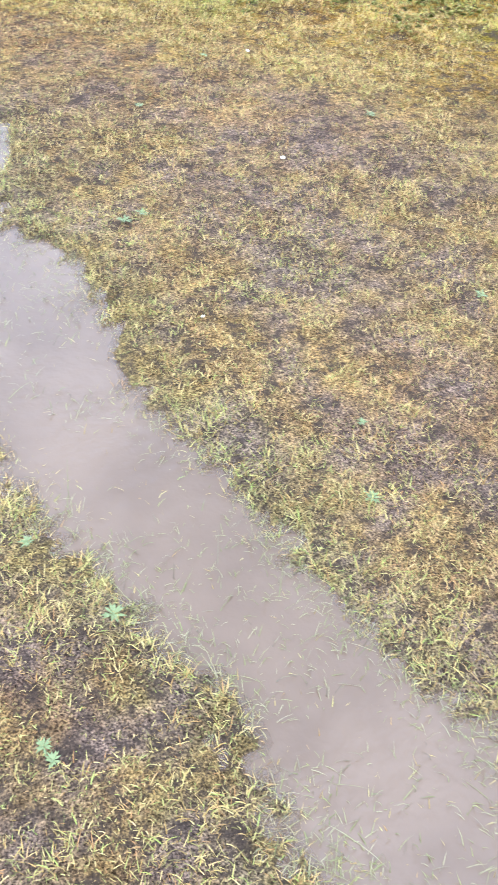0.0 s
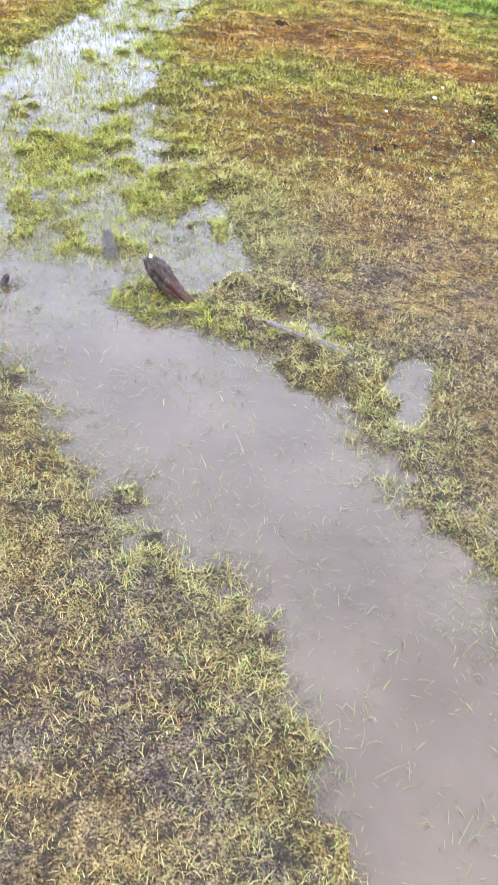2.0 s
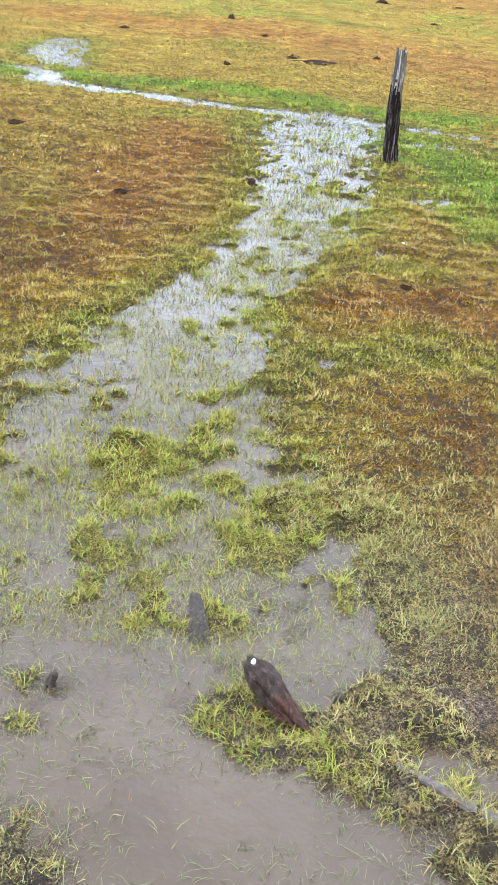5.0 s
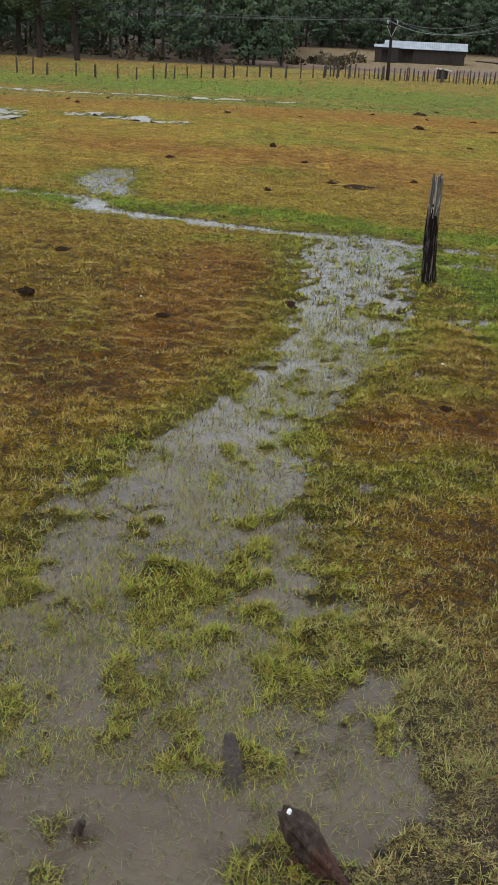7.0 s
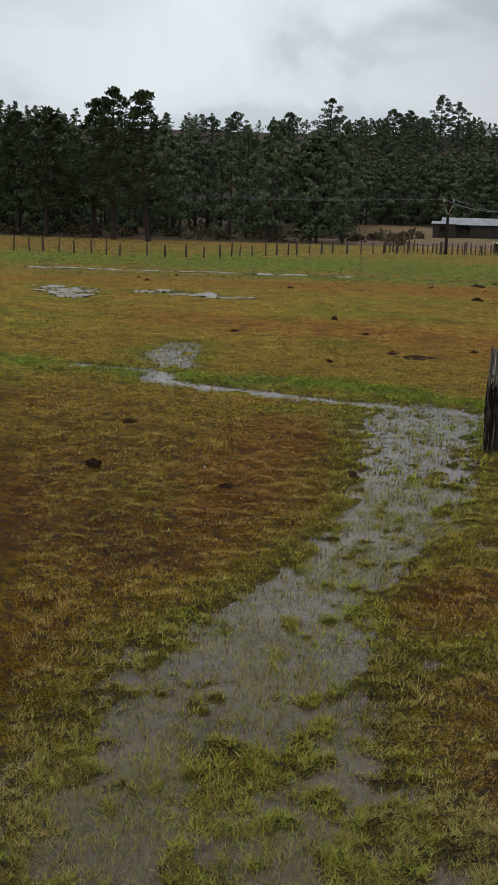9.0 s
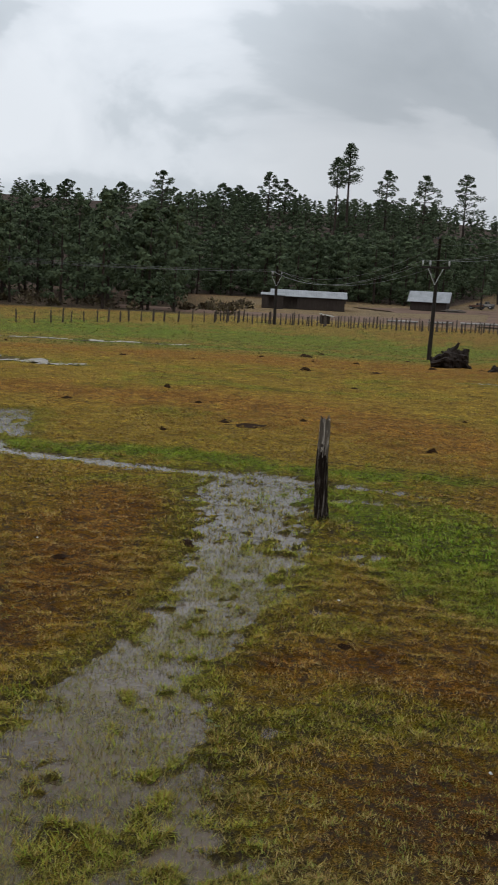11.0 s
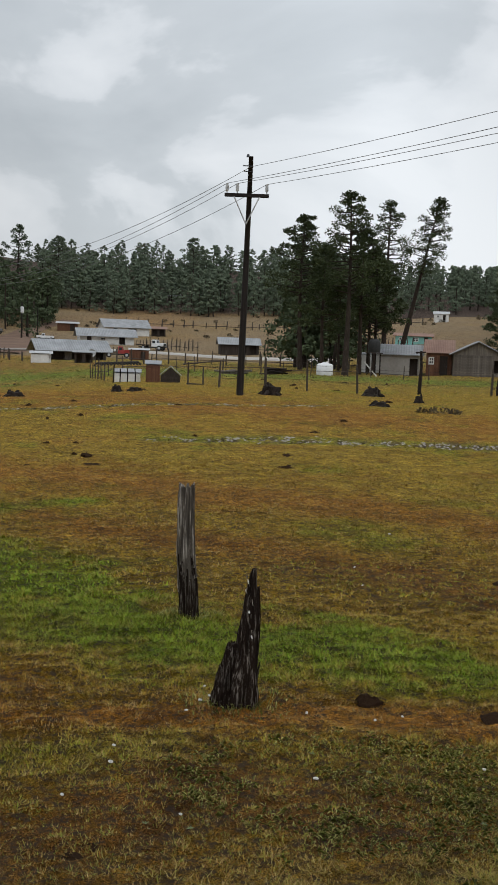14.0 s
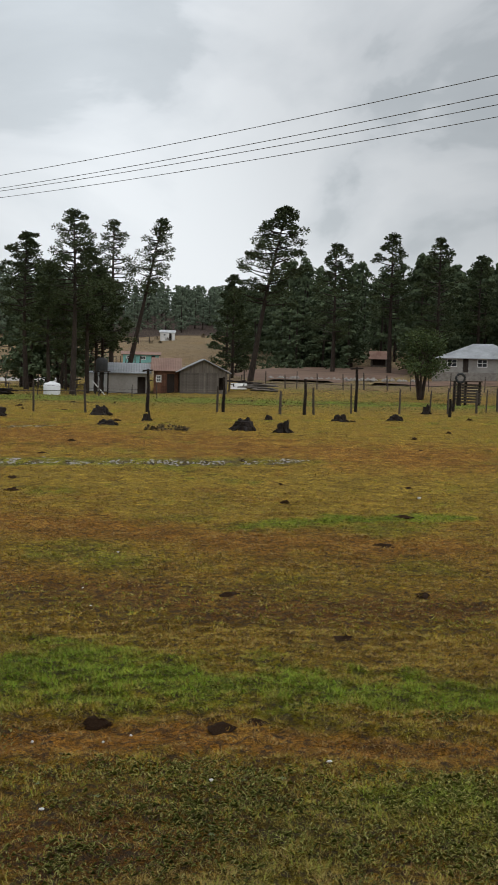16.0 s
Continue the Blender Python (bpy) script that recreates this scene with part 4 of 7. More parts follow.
# half-sunken log with a white fungus spot
def grooved(p0, p1, prof, seed, flat=0.85, sides=26, rows=34, groove=0.16, t0=0.0, t1=1.0, lift=1.0):
    """A weathered piece of wood between two points, grooved along its grain; prof: radii from end to end."""
    s, vs, fs = Shape(), [], []
    d = (p1 - p0).normalized()
    a = d.cross(Vector((0, 0, 1))).normalized()
    b = a.cross(d)
    for i in range(rows + 1):
        t = t0 + (t1 - t0) * i / rows
        q = t * (len(prof) - 1)
        k0 = min(int(q), len(prof) - 2)
        r = (prof[k0] + (prof[k0 + 1] - prof[k0]) * (q - k0)) * lift
        c = p0.lerp(p1, t) + a * (0.010 * noise.noise(Vector((t * 3, seed, 0))))
        for k in range(sides):
            w = 2 * math.pi * k / sides
            u, v = math.cos(w), math.sin(w)
            f = 1 + groove * noise.noise(Vector((u * 3.2, v * 3.2, t * 2.2 + seed))) + groove * 0.8 * noise.noise(Vector((u * 7, v * 7, t * 4 + seed * 2))) + 0.10 * noise.noise(Vector((u * 2, v * 2, t * 14 + seed)))
            end = 0.018 * noise.noise(Vector((u * 4, v * 4, seed + 7))) if i == rows else 0.0
            vs.append(c + (a * u + b * v * flat) * (r * f) + d * end)
    for i in range(rows):
        for k in range(sides):
            j = (k + 1) % sides
            fs.append((i * sides + k, i * sides + j, (i + 1) * sides + j, (i + 1) * sides + k))
    fs += [tuple(range(sides)), tuple(reversed(range(rows * sides, (rows + 1) * sides)))]
    return s.add(vs, fs)


# the broken stub that tapers to a spike
spike = thing("broken_post", pose(1.872, 4.487, at_ground(1.872, 4.487), 0, 0, -22), "broken rotten post tapering to a jagged spike", "post", "old fence posts in the pasture")
part("spike", grooved(Vector((0.030, 0, -0.12)), Vector((0.074, 0, 0.665)), (0.096, 0.092, 0.080, 0.068, 0.058, 0.050, 0.040, 0.027, 0.014), 5, 0.85, groove=0.48), m_post, spike)
part("broken_slab", grooved(Vector((-0.066, 0.01, -0.1)), Vector((-0.014, 0.012, 0.30)), (0.086, 0.082, 0.074, 0.060, 0.050, 0.040, 0.026), 12, 0.8, groove=0.46), m_post, spike)
part("broken_slab", grooved(Vector((-0.105, -0.01, -0.1)), Vector((-0.070, 0.0, 0.185)), (0.040, 0.038, 0.030, 0.024, 0.012), 14, 0.8, groove=0.46), m_post, spike)
part("side_prong", grooved(Vector((0.078, 0.012, 0.25)), Vector((0.098, 0.010, 0.575)), (0.034, 0.034, 0.030, 0.024, 0.016, 0.008), 15, 0.8, groove=0.46), m_post, spike)
part("splinter", Shape().tube([(0.085, -0.01, 0.05), (0.1, -0.01, 0.14), (0.118, -0.01, 0.22)], [0.014, 0.011, 0.003], 6, rough=0.3), m_post, spike)
part("splinter", Shape().tube([(0.088, 0.0, 0.4), (0.09, 0, 0.5), (0.086, 0, 0.57)], [0.014, 0.012, 0.004], 6, rough=0.3), m_post, spike)
gf = random.Random(8)
for k in range(22):
    zz = 0.08 + 0.026 * k + gf.uniform(-0.012, 0.012)
    fx, fy = 0.070 + gf.uniform(-0.016, 0.012) - 0.02 * (zz > 0.5), -0.068 + 0.066 * zz
    e = gf.uniform(0.012, 0.034)
    part("bleached_flake", Shape().tube([(fx, fy, zz), (fx + gf.uniform(-0.004, 0.004), fy + 0.001, zz + e * 0.5), (fx + gf.uniform(-0.006, 0.006), fy + 0.003, zz + e)], [0.0015, gf.uniform(0.002, 0.005), 0.0015], 6, rough=0.9, flat=0.5), m_lichen if k % 5 == 0 else m_grey_wood, spike, "pale weathered flake")


log = thing("rotten_log", pose(0, 0, at_ground(0, 1.8)), "wet red-brown rotten log end with a white fungus spot", "log")
q0, q1 = Vector((0.078, 1.772, -0.045)), Vector((-0.076, 1.832, 0.102))
prof = (0.014, 0.018, 0.021, 0.026, 0.030, 0.034, 0.037, 0.038, 0.036, 0.029, 0.016)
part("log_body", grooved(q0, q1, prof, 3, 0.85, t0=0.50, groove=0.24), m_log, log, "blackened upper end of the log")
part("heartwood", grooved(q0, q1, prof, 3, 0.85, t0=0.0, t1=0.58, lift=0.97, groove=0.42), m_heart, log, "red-brown splintered wood")
s = Shape()
s.tube([(-0.064, 1.806, 0.116), (-0.062, 1.809, 0.1235), (-0.061, 1.811, 0.125)], [0.005, 0.0045, 0.002], 9, rough=0.7, flat=0.7)
part("fungus", s, m_lichen, log, "white fungus spot")
part("bark_strip", Shape().tube([(-0.025, 1.79, 0.022), (-0.055, 1.785, 0.012), (-0.075, 1.79, 0.004)], [0.009, 0.010, 0.004], 7, rough=0.4), m_heart, log)
part("bark_strip", Shape().tube([(0.035, 1.772, 0.018), (0.060, 1.762, 0.004), (0.085, 1.752, -0.016)], [0.011, 0.009, 0.004], 7, rough=0.4), m_heart, log)

single("sunken_wood", grooved(Vector((-0.250, 2.17, 0.022)), Vector((-0.178, 1.925, -0.040)), (0.012, 0.021, 0.026, 0.028, 0.027, 0.020), 6, 0.45, groove=0.34), m_slab, pose(0, 0, at_ground(-0.2, 2.1) - 0.006),
       "dark soaked slab of wood lying in the muddy water", "log")
single("fallen_stick", grooved(Vector((0.26, 1.665, -0.010)), Vector((0.545, 1.485, -0.004)), (0.006, 0.009, 0.011, 0.013, 0.015, 0.014, 0.009), 9, 0.7, groove=0.25), m_stick, pose(0, 0, at_ground(0.35, 1.6) + 0.030),
       "grey weathered stick half buried in the grass", "stick")
for x0, y0, x1, y1, hh in ((0.13, 1.86, 0.14, 1.84, 0.028), (0.30, 1.82, 0.305, 1.80, 0.034)):
    s = Shape().tube([(x0, y0, -0.02), ((x0 + x1) / 2, (y0 + y1) / 2, hh * 0.6), (x1, y1, hh)], [0.012, 0.010, 0.006], 8, rough=0.3)
    single("wood_stub", s, m_slab, pose(0, 0, at_ground(x0, y0)), "short dark wood stub poking out of the grass", "stick", "stubs by the log")
s = Shape().tube([(-0.515, 1.785, -0.01), (-0.505, 1.795, 0.014), (-0.50, 1.80, 0.018)], [0.011, 0.010, 0.004], 9, rough=0.4)
single("wood_stub", s, m_slab, pose(0, 0, at_ground(-0.5, 1.8)), "dark clod of wood in a tuft by the water", "stick", "stubs by the log")


def base_weeds(x, y, r, count, height, seed):
    """Long grass and weeds left standing round the foot of a post."""
    g = np.random.default_rng(seed)
    a, d = g.uniform(0, 2 * np.pi, count), r * g.uniform(0.7, 2.4, count)
    px, py = x + d * np.cos(a), y + d * np.sin(a) * 0.8
    L, h = g.uniform(0.35, 1.0, count) * height * (1.25 - d / r / 3), a + g.normal(0, 0.9, count)
    out = np.stack([np.cos(h), np.sin(h), 0 * h], -1)
    side = np.stack([-out[:, 1], out[:, 0], 0 * h], -1) * g.uniform(0.0015, 0.0032, count)[:, None]
    p0 = np.stack([px, py, relief(px, py) - 0.004], -1)
    up = np.array([0, 0, 1.0])
    p1 = p0 + out * (L * 0.25)[:, None] + up * (L * 0.6)[:, None]
    p2 = p1 + out * (L * 0.45)[:, None] + up * (L * g.uniform(-0.1, 0.35, count))[:, None]
    V = np.stack([p0 - side, p0 + side, p1 - side, p1 + side, p2], 1).reshape(-1, 3)
    b = (np.arange(count) * 5)[:, None]
    me = mesh_from("weed_tuft", V, np.stack([b + [0, 1, 3], b + [0, 3, 2], b + [2, 3, 4]], 1).reshape(-1, 3))
    me.materials.append(m_low_weed)
    tagged(new("weed_tuft", me), "long dark grass and weeds round the foot of an old post", "weeds", kind="stuff")


base_weeds(0.291, 8.405, 0.085, 200, 0.075, 91)
base_weeds(2.257, 6.161, 0.10, 380, 0.085, 92)
base_weeds(1.872, 4.487, 0.13, 360, 0.065, 93)


# ---------------------------------------------------------------- dung, clods, stones and weeds
def lump(seed, rows=5, sides=9):
    vs, fs = [], []
    for i in range(rows):
        t = i / (rows - 1)
        for k in range(sides):
            a = 2 * math.pi * k / sides
            r = math.cos(t * math.pi / 2 * 0.93) ** 0.7 * (1 + 0.75 * noise.noise(Vector((math.cos(a) * 2.2, math.sin(a) * 2.2, seed * 3.1 + t * 2))))
            vs.append((r * math.cos(a), r * math.sin(a), t * (0.8 + 0.9 * noise.noise(Vector((k * 0.9, seed, t * 3)))) - 0.12))
    for i in range(rows - 1):
        for k in range(sides):
            j = (k + 1) % sides
            fs.append((i * sides + k, i * sides + j, (i + 1) * sides + j, (i + 1) * sides + k))
    fs.append(tuple(range((rows - 1) * sides, rows * sides)))
    return Shape().add(vs, fs).mesh("dung_pat", True)


LUMPS = [lump(q) for q in range(1, 7)]
for q in LUMPS:
    q.materials.append(m_dung)
# dung pats; the one at 0.85, 3.31 stands for a dark soil spot
DUNG_NEAR = [
    (2.54, 4.33, 0.085, 0.075), (2.99, 3.93, 0.07, 0.04), (3.18, 3.89, 0.05, 0.03), (4.86, 5.0, 0.11, 0.05), (3.99, 5.53, 0.1, 0.04), (6.51, 5.74, 0.12, 0.05), (8.29, 7.88, 0.22, 0.08),
    (10.35, 9.49, 0.16, 0.07), (0.34, 5.1, 0.09, 0.04), (-1.43, 6.37, 0.07, 0.05), (-0.7, 7.11, 0.11, 0.05), (0.75, 3.25, 0.07, 0.02), (-2.45, 6.61, 0.13, 0.07), (-2.73, 8.28, 0.09, 0.05),
    (0.85, 3.31, 0.05, 0.02), (5.08, 6.56, 0.12, 0.05), (3.06, 15.15, 0.12, 0.06),
]
# the wide low one at -0.7, 14.8 stands for a dark hummock
DUNG_FAR = [
    (-2.58, 20.2, 0.2, 0.2), (-1.7, 17.8, 0.14, 0.1), (-3.84, 17.0, 0.16, 0.12), (-0.7, 14.8, 0.45, 0.06), (-1.02, 15.16, 0.2, 0.1), (0.2, 28.8, 0.28, 0.18), (0.2, 47, 0.5, 0.32), (4.27, 16.3, 0.22, 0.14),
    (7.78, 16.1, 0.2, 0.1), (4.07, 15.2, 0.24, 0.05), (4.08, 18.4, 0.15, 0.1), (4.59, 18.3, 0.12, 0.1), (2.88, 17.5, 0.1, 0.08), (4.33, 33.6, 0.25, 0.2), (12.2, 22.0, 0.16, 0.1), (13.5, 17.0, 0.15, 0.1),
]
DUNG_FAR = [(x, y, r * 0.62, h * 0.8) for x, y, r, h in DUNG_FAR]
gd = random.Random(12)
spots = DUNG_NEAR + DUNG_FAR
# small dark specks strewn at random over the field
for _ in range(70):
    r, a = 12 + 55 * gd.random() ** 0.8, radians(gd.uniform(-20, 54))
    spots.append((r * math.sin(a), r * math.cos(a), gd.uniform(0.03, 0.10) * (1 + r / 60), gd.uniform(0.03, 0.09) * (1 + r / 60)))
for i, (x, y, r, h) in enumerate(spots):
    r *= 0.7 if 3 < i < 18 else 1.0
    ob = new("dung_pat", LUMPS[i % 6])
    ob.matrix_world = Matrix.Translation((x, y, float(relief(np.array([x]), np.array([y]))[0]) - 0.005)) @ pose(0, 0, 0, 0, 0, i * 47) @ Matrix.Diagonal((r * 1.1, r * 0.85, h * 0.62, 1))
    tagged(ob, "dark dung-coloured lump lying on the grass", "dung", "dung pats on the pasture")

pebble = Shape()
pebble.tube([(0, 0, -0.5), (0, 0, -0.1), (0.05, 0, 0.4), (0.05, 0, 0.6)], [0.7, 1.0, 0.75, 0.3], 8, rough=0.3)
pebble = pebble.mesh("pale_stone", True)
pebble.materials.append(m_stone)
STONES = [
    (1.09, 3.92, 0.016), (0.84, 3.7, 0.014), (1.83, 3.55, 0.018), (1.82, 4.75, 0.012), (2.15, 4.26, 0.014), (1.15, 4.08, 0.012), (2.52, 3.38, 0.015), (2.57, 4.08, 0.014), (3.07, 3.25, 0.018),
    (3.87, 6.7, 0.014), (12.19, 10.86, 0.05), (0.95, 2.9, 0.010), (1.6, 1.0, 0.012), (1.8, 1.85, 0.012), (0.55, -0.3, 0.006), (1.06, 0.24, 0.008), (2.4, 4.05, 0.012), (1.2, 3.4, 0.010),
    (1.72, 4.55, 0.018), (1.78, 4.58, 0.016), (1.6, 4.42, 0.014), (4.2, 7.4, 0.016), (3.0, 8.0, 0.016), (5.4, 8.8, 0.02), (0.35, 5.9, 0.014), (-1.7, 6.9, 0.016),
]
for i, (x, y, r) in enumerate(STONES):
    ob = new("pale_stone", pebble)
    ob.matrix_world = Matrix.Translation((x, y, float(relief(np.array([x]), np.array([y]))[0]) + r * 0.4 + 0.012)) @ pose(0, 0, 0, 20, 10, i * 61) @ Matrix.Diagonal((r * 0.75, r * 0.55, r * 0.5, 1))
    tagged(ob, "small pale stone in the grass", "stone", "pale stones in the grass")


def rosette(seed, n=15):
    """A low weed: a ring of short broad leaves."""
    g, s = random.Random(seed), Shape()
    s.v.append((0.0, 0.0, 0.06))
    for k in range(n):
        a = 2 * math.pi * k / n + g.uniform(-0.3, 0.3)
        L, w = g.uniform(0.45, 1.0), g.uniform(0.08, 0.14)
        d, e = Vector((math.cos(a), math.sin(a), 0)), Vector((-math.sin(a), math.cos(a), 0))
        up = g.uniform(0.2, 0.6)
        q = [d * L * 0.55 - e * w + Vector((0, 0, up * 0.5)), d * L * 0.55 + e * w + Vector((0, 0, up * 0.5)), d * L + Vector((0, 0, up * 0.55))]
        j = len(s.v)
        s.v += [tuple(p) for p in q]
        s.f += [(0, j + 1, j), (j, j + 1, j + 2)]
    return s.mesh("weed_rosette")


ROS = [rosette(q) for q in range(4)]
for q in ROS:
    q.materials.append(m_weed)
WEEDS = [
    (2.03, 1.22, 0.06), (1.26, 1.52, 0.05), (0.39, -0.86, 0.05), (1.84, 0.12, 0.06), (1.29, -0.26, 0.04), (1.63, 1.88, 0.05), (0.24, -0.32, 0.05), (0.30, -0.34, 0.04), (0.34, -0.41, 0.05), (0.77, 0.72, 0.04),
    (0.46, -0.39, 0.05), (0.29, -0.54, 0.06), (0.25, -0.91, 0.05), (0.40, -0.89, 0.05), (2.8, 3.25, 0.08), (1.94, 3.8, 0.07), (2.24, 3.0, 0.07), (2.66, 3.34, 0.07), (1.2, 3.3, 0.06), (1.06, 3.38, 0.06),
    (2.07, 3.54, 0.06), (2.27, 3.05, 0.06), (0.58, -0.62, 0.07), (0.56, -0.35, 0.06), (-0.24, 4.0, 0.08), (-0.2, 3.95, 0.07), (1.0, 0.78, 0.07), (1.06, 0.8, 0.06), (1.2, -0.5, 0.06), (3.3, 3.0, 0.06),
]
spots = list(WEEDS)
for _ in range(110):
    spots.append((gd.uniform(1.0, 3.9), gd.uniform(2.3, 4.4), gd.uniform(0.012, 0.026)))
for i, (x, y, r) in enumerate(spots):
    r *= 0.6 if y < 2 else 0.42
    ob = new("weed", ROS[i % 4])
    ob.matrix_world = Matrix.Translation((x, y, float(relief(np.array([x]), np.array([y]))[0]) + 0.004)) @ pose(0, 0, 0, 0, 0, i * 39) @ Matrix.Diagonal((r * 0.7, r * 0.7, r * 0.8, 1))
    tagged(ob, "low grey-green weed with broad leaves in the turf", "weed", "weeds in the turf")


# a mat of small weeds in the darkened turf of the foreground
gw = np.random.default_rng(15)
wx, wy = gw.uniform(1.2, 4.9, 9000), gw.uniform(1.7, 4.0, 9000)
ok = (fbm(wx * 3.5, wy * 3.5, 61) + 0.2 * along(wx, wy, DARK_TURF[:1]) - 0.3 * (1 - sm(1.3, 2.6, wx)) > 0.44 + 0.34 * gw.random(9000)) & (along(wx, wy, DEAD[3:4]) < 0.0)
wx, wy = np.repeat(wx[ok], 7), np.repeat(wy[ok], 7)
N = len(wx)
h, L, w = gw.uniform(0, 2 * np.pi, N), gw.uniform(0.010, 0.030, N), gw.uniform(0.0011, 0.0028, N)
d = np.stack([np.cos(h), np.sin(h), np.zeros(N)], -1)
e = np.stack([-d[:, 1], d[:, 0], np.zeros(N)], -1) * w[:, None]
up = np.array([0, 0, 1.0])
p0 = np.stack([wx + gw.normal(0, 0.022, N), wy + gw.normal(0, 0.022, N), relief(wx, wy) + gw.uniform(0.004, 0.026, N)], -1)
p1 = p0 + d * (L * 0.5)[:, None] + up * (L * gw.uniform(0.2, 0.7, N))[:, None]
p2 = p0 + d * L[:, None] + up * (L * gw.uniform(0.0, 0.6, N))[:, None]
V = np.stack([p0, p1 - e, p2, p1 + e], 1).reshape(-1, 3)
b4 = (np.arange(N) * 4)[:, None]
me = mesh_from("low_weeds", V, np.stack([b4 + [0, 1, 2], b4 + [0, 2, 3]], 1).reshape(-1, 3))
me.materials.append(m_low_weed)
tagged(new("low_weeds", me), "mat of small dark green weeds in the dark turf", "weeds", kind="stuff")


# ---------------------------------------------------------------- stumps far out on the pasture
def old_stump(name, x, y, r, h, seed, label, spikes=4):
    g = random.Random(seed)
    s = Shape()
    s.tube([(0, 0, -0.1), (0, 0, 0.05 * h), (0, 0, 0.3 * h), (0, 0, 0.55 * h), (0, 0, 0.72 * h)], [r * 1.05, r * 0.95, r * 0.8, r * 0.76, r * 0.72], 13, rough=0.55)
    root = thing(name, pose(x, y, at_ground(x, y), 0, 0, g.uniform(0, 360)), label, "stump", "tree stumps on the pasture")
    part("stump_body", s, m_stump, root)
    for k in range(spikes + 2):
        a = g.uniform(0, 6.28)
        q = r * g.uniform(0.2, 0.55)
        s = Shape().tube([(q * math.cos(a), q * math.sin(a), 0.3 * h), (q * 1.1 * math.cos(a), q * 1.1 * math.sin(a), 0.75 * h), (q * 1.25 * math.cos(a), q * 1.25 * math.sin(a), h * g.uniform(0.72, 1.08))],
                         [r * 0.32, r * 0.26, r * 0.13], 7, rough=0.4)
        part("broken_splinter", s, m_stump, root)
    for k in range(5):
        a = 6.28 * k / 5 + g.uniform(-0.5, 0.5)
        e = r * g.uniform(1.3, 1.9)
        s = Shape().tube([(r * 0.5 * math.cos(a), r * 0.5 * math.sin(a), 0.3 * h), (r * math.cos(a), r * math.sin(a), 0.12 * h), (e * math.cos(a), e * math.sin(a), -0.06)], [r * 0.24, r * 0.18, r * 0.06], 7, rough=0.4)
        part("root_flare", s, m_stump, root)


# the overturned root plate
root = thing("uprooted_stump", pose(5.55, 38.3, at_ground(5.55, 38.3) - 0.02, 0, 0, -9), "big black uprooted tree stump with broken roots", "stump", "tree stumps on the pasture")
s = Shape()
vs, fs = [], []
for i in range(15):
    t = i / 14
    for k in range(22):
        a = 2 * math.pi * k / 22
        hgt = 0.30 + 0.40 * math.sin(min(1.0, t * 1.25) * math.pi * 0.62)
        q = math.sin(math.pi * (0.1 + 0.8 * t)) ** 0.4
        f = 1 + 0.55 * noise.noise(Vector((math.cos(a) * 1.6, math.sin(a) * 1.6, t * 5))) + 0.45 * noise.noise(Vector((math.cos(a) * 4, math.sin(a) * 4, t * 9)))
        vs.append((-0.72 + 1.36 * t, 0.42 * q * math.cos(a) * f, max(-0.05, hgt * 0.5 + hgt * 0.5 * math.sin(a) * f)))
for i in range(14):
    for k in range(22):
        j = (k + 1) % 22
        fs.append((i * 22 + k, i * 22 + j, i * 22 + 22 + j, i * 22 + 22 + k))
fs += [tuple(range(22)), tuple(reversed(range(14 * 22, 15 * 22)))]
part("root_plate", s.add(vs, fs), m_stump, root)
s = Shape()
s.tube([(-0.02, 0, 0.45), (0.10, 0, 0.70), (0.18, 0, 0.84), (0.25, 0, 0.98)], [0.12, 0.09, 0.07, 0.035], 9, rough=0.4)
s.tube([(-0.2, 0.02, 0.42), (-0.28, 0, 0.58), (-0.36, 0, 0.64)], [0.1, 0.07, 0.03], 8, rough=0.3)
s.tube([(0.4, 0.02, 0.6), (0.50, 0, 0.70), (0.57, 0, 0.66)], [0.1, 0.08, 0.03], 8, rough=0.3)
part("snapped_root", s, m_stump, root)
s = Shape()
s.tube([(-0.5, 0, 0.15), (-0.7, -0.05, 0.30), (-0.74, -0.05, 0.42)], [0.12, 0.09, 0.05], 8, rough=0.3)
s.tube([(0.5, -0.1, 0.2), (0.72, -0.1, 0.06), (0.85, -0.1, -0.02)], [0.12, 0.08, 0.03], 8, rough=0.3)
part("snapped_root", s, m_stump, root)
for q in (
    (6.36, 33.3, 0.30, 0.22, 5, "low dark tree stump in the pasture", 2), (10.15, 34.5, 0.2, 0.26, 6, "small dark tree stump beside another", 1), (10.7, 34.2, 0.26, 0.2, 7, "flat-topped dark tree stump", 0),
    (15.1, 32.5, 0.36, 0.42, 8, "jagged tree stump with spreading roots", 5), (19.3, 32.6, 0.36, 0.36, 9, "broad jagged tree stump with spreading roots", 4), (16.1, 26.8, 0.28, 0.18, 10, "low rotten tree stump", 1),
    (18.8, 28.8, 0.15, 0.32, 11, "thin broken tree stump", 2), (18.9, 23.7, 0.33, 0.36, 12, "jagged tree stump with a raised splinter", 4), (19.3, 22.4, 0.22, 0.36, 13, "upright broken tree stump", 3),
    (25.8, 26.8, 0.28, 0.28, 14, "low dark tree stump by the fence", 3), (29.0, 27.1, 0.28, 0.24, 15, "low dark tree stump by the fence", 3), (35.9, 31.6, 0.2, 0.5, 16, "split stump leaning by the fence", 2),
    (23.6, 28.2, 0.14, 0.22, 17, "small dark stump by the fence", 1),
):
    old_stump("tree_stump", *q)


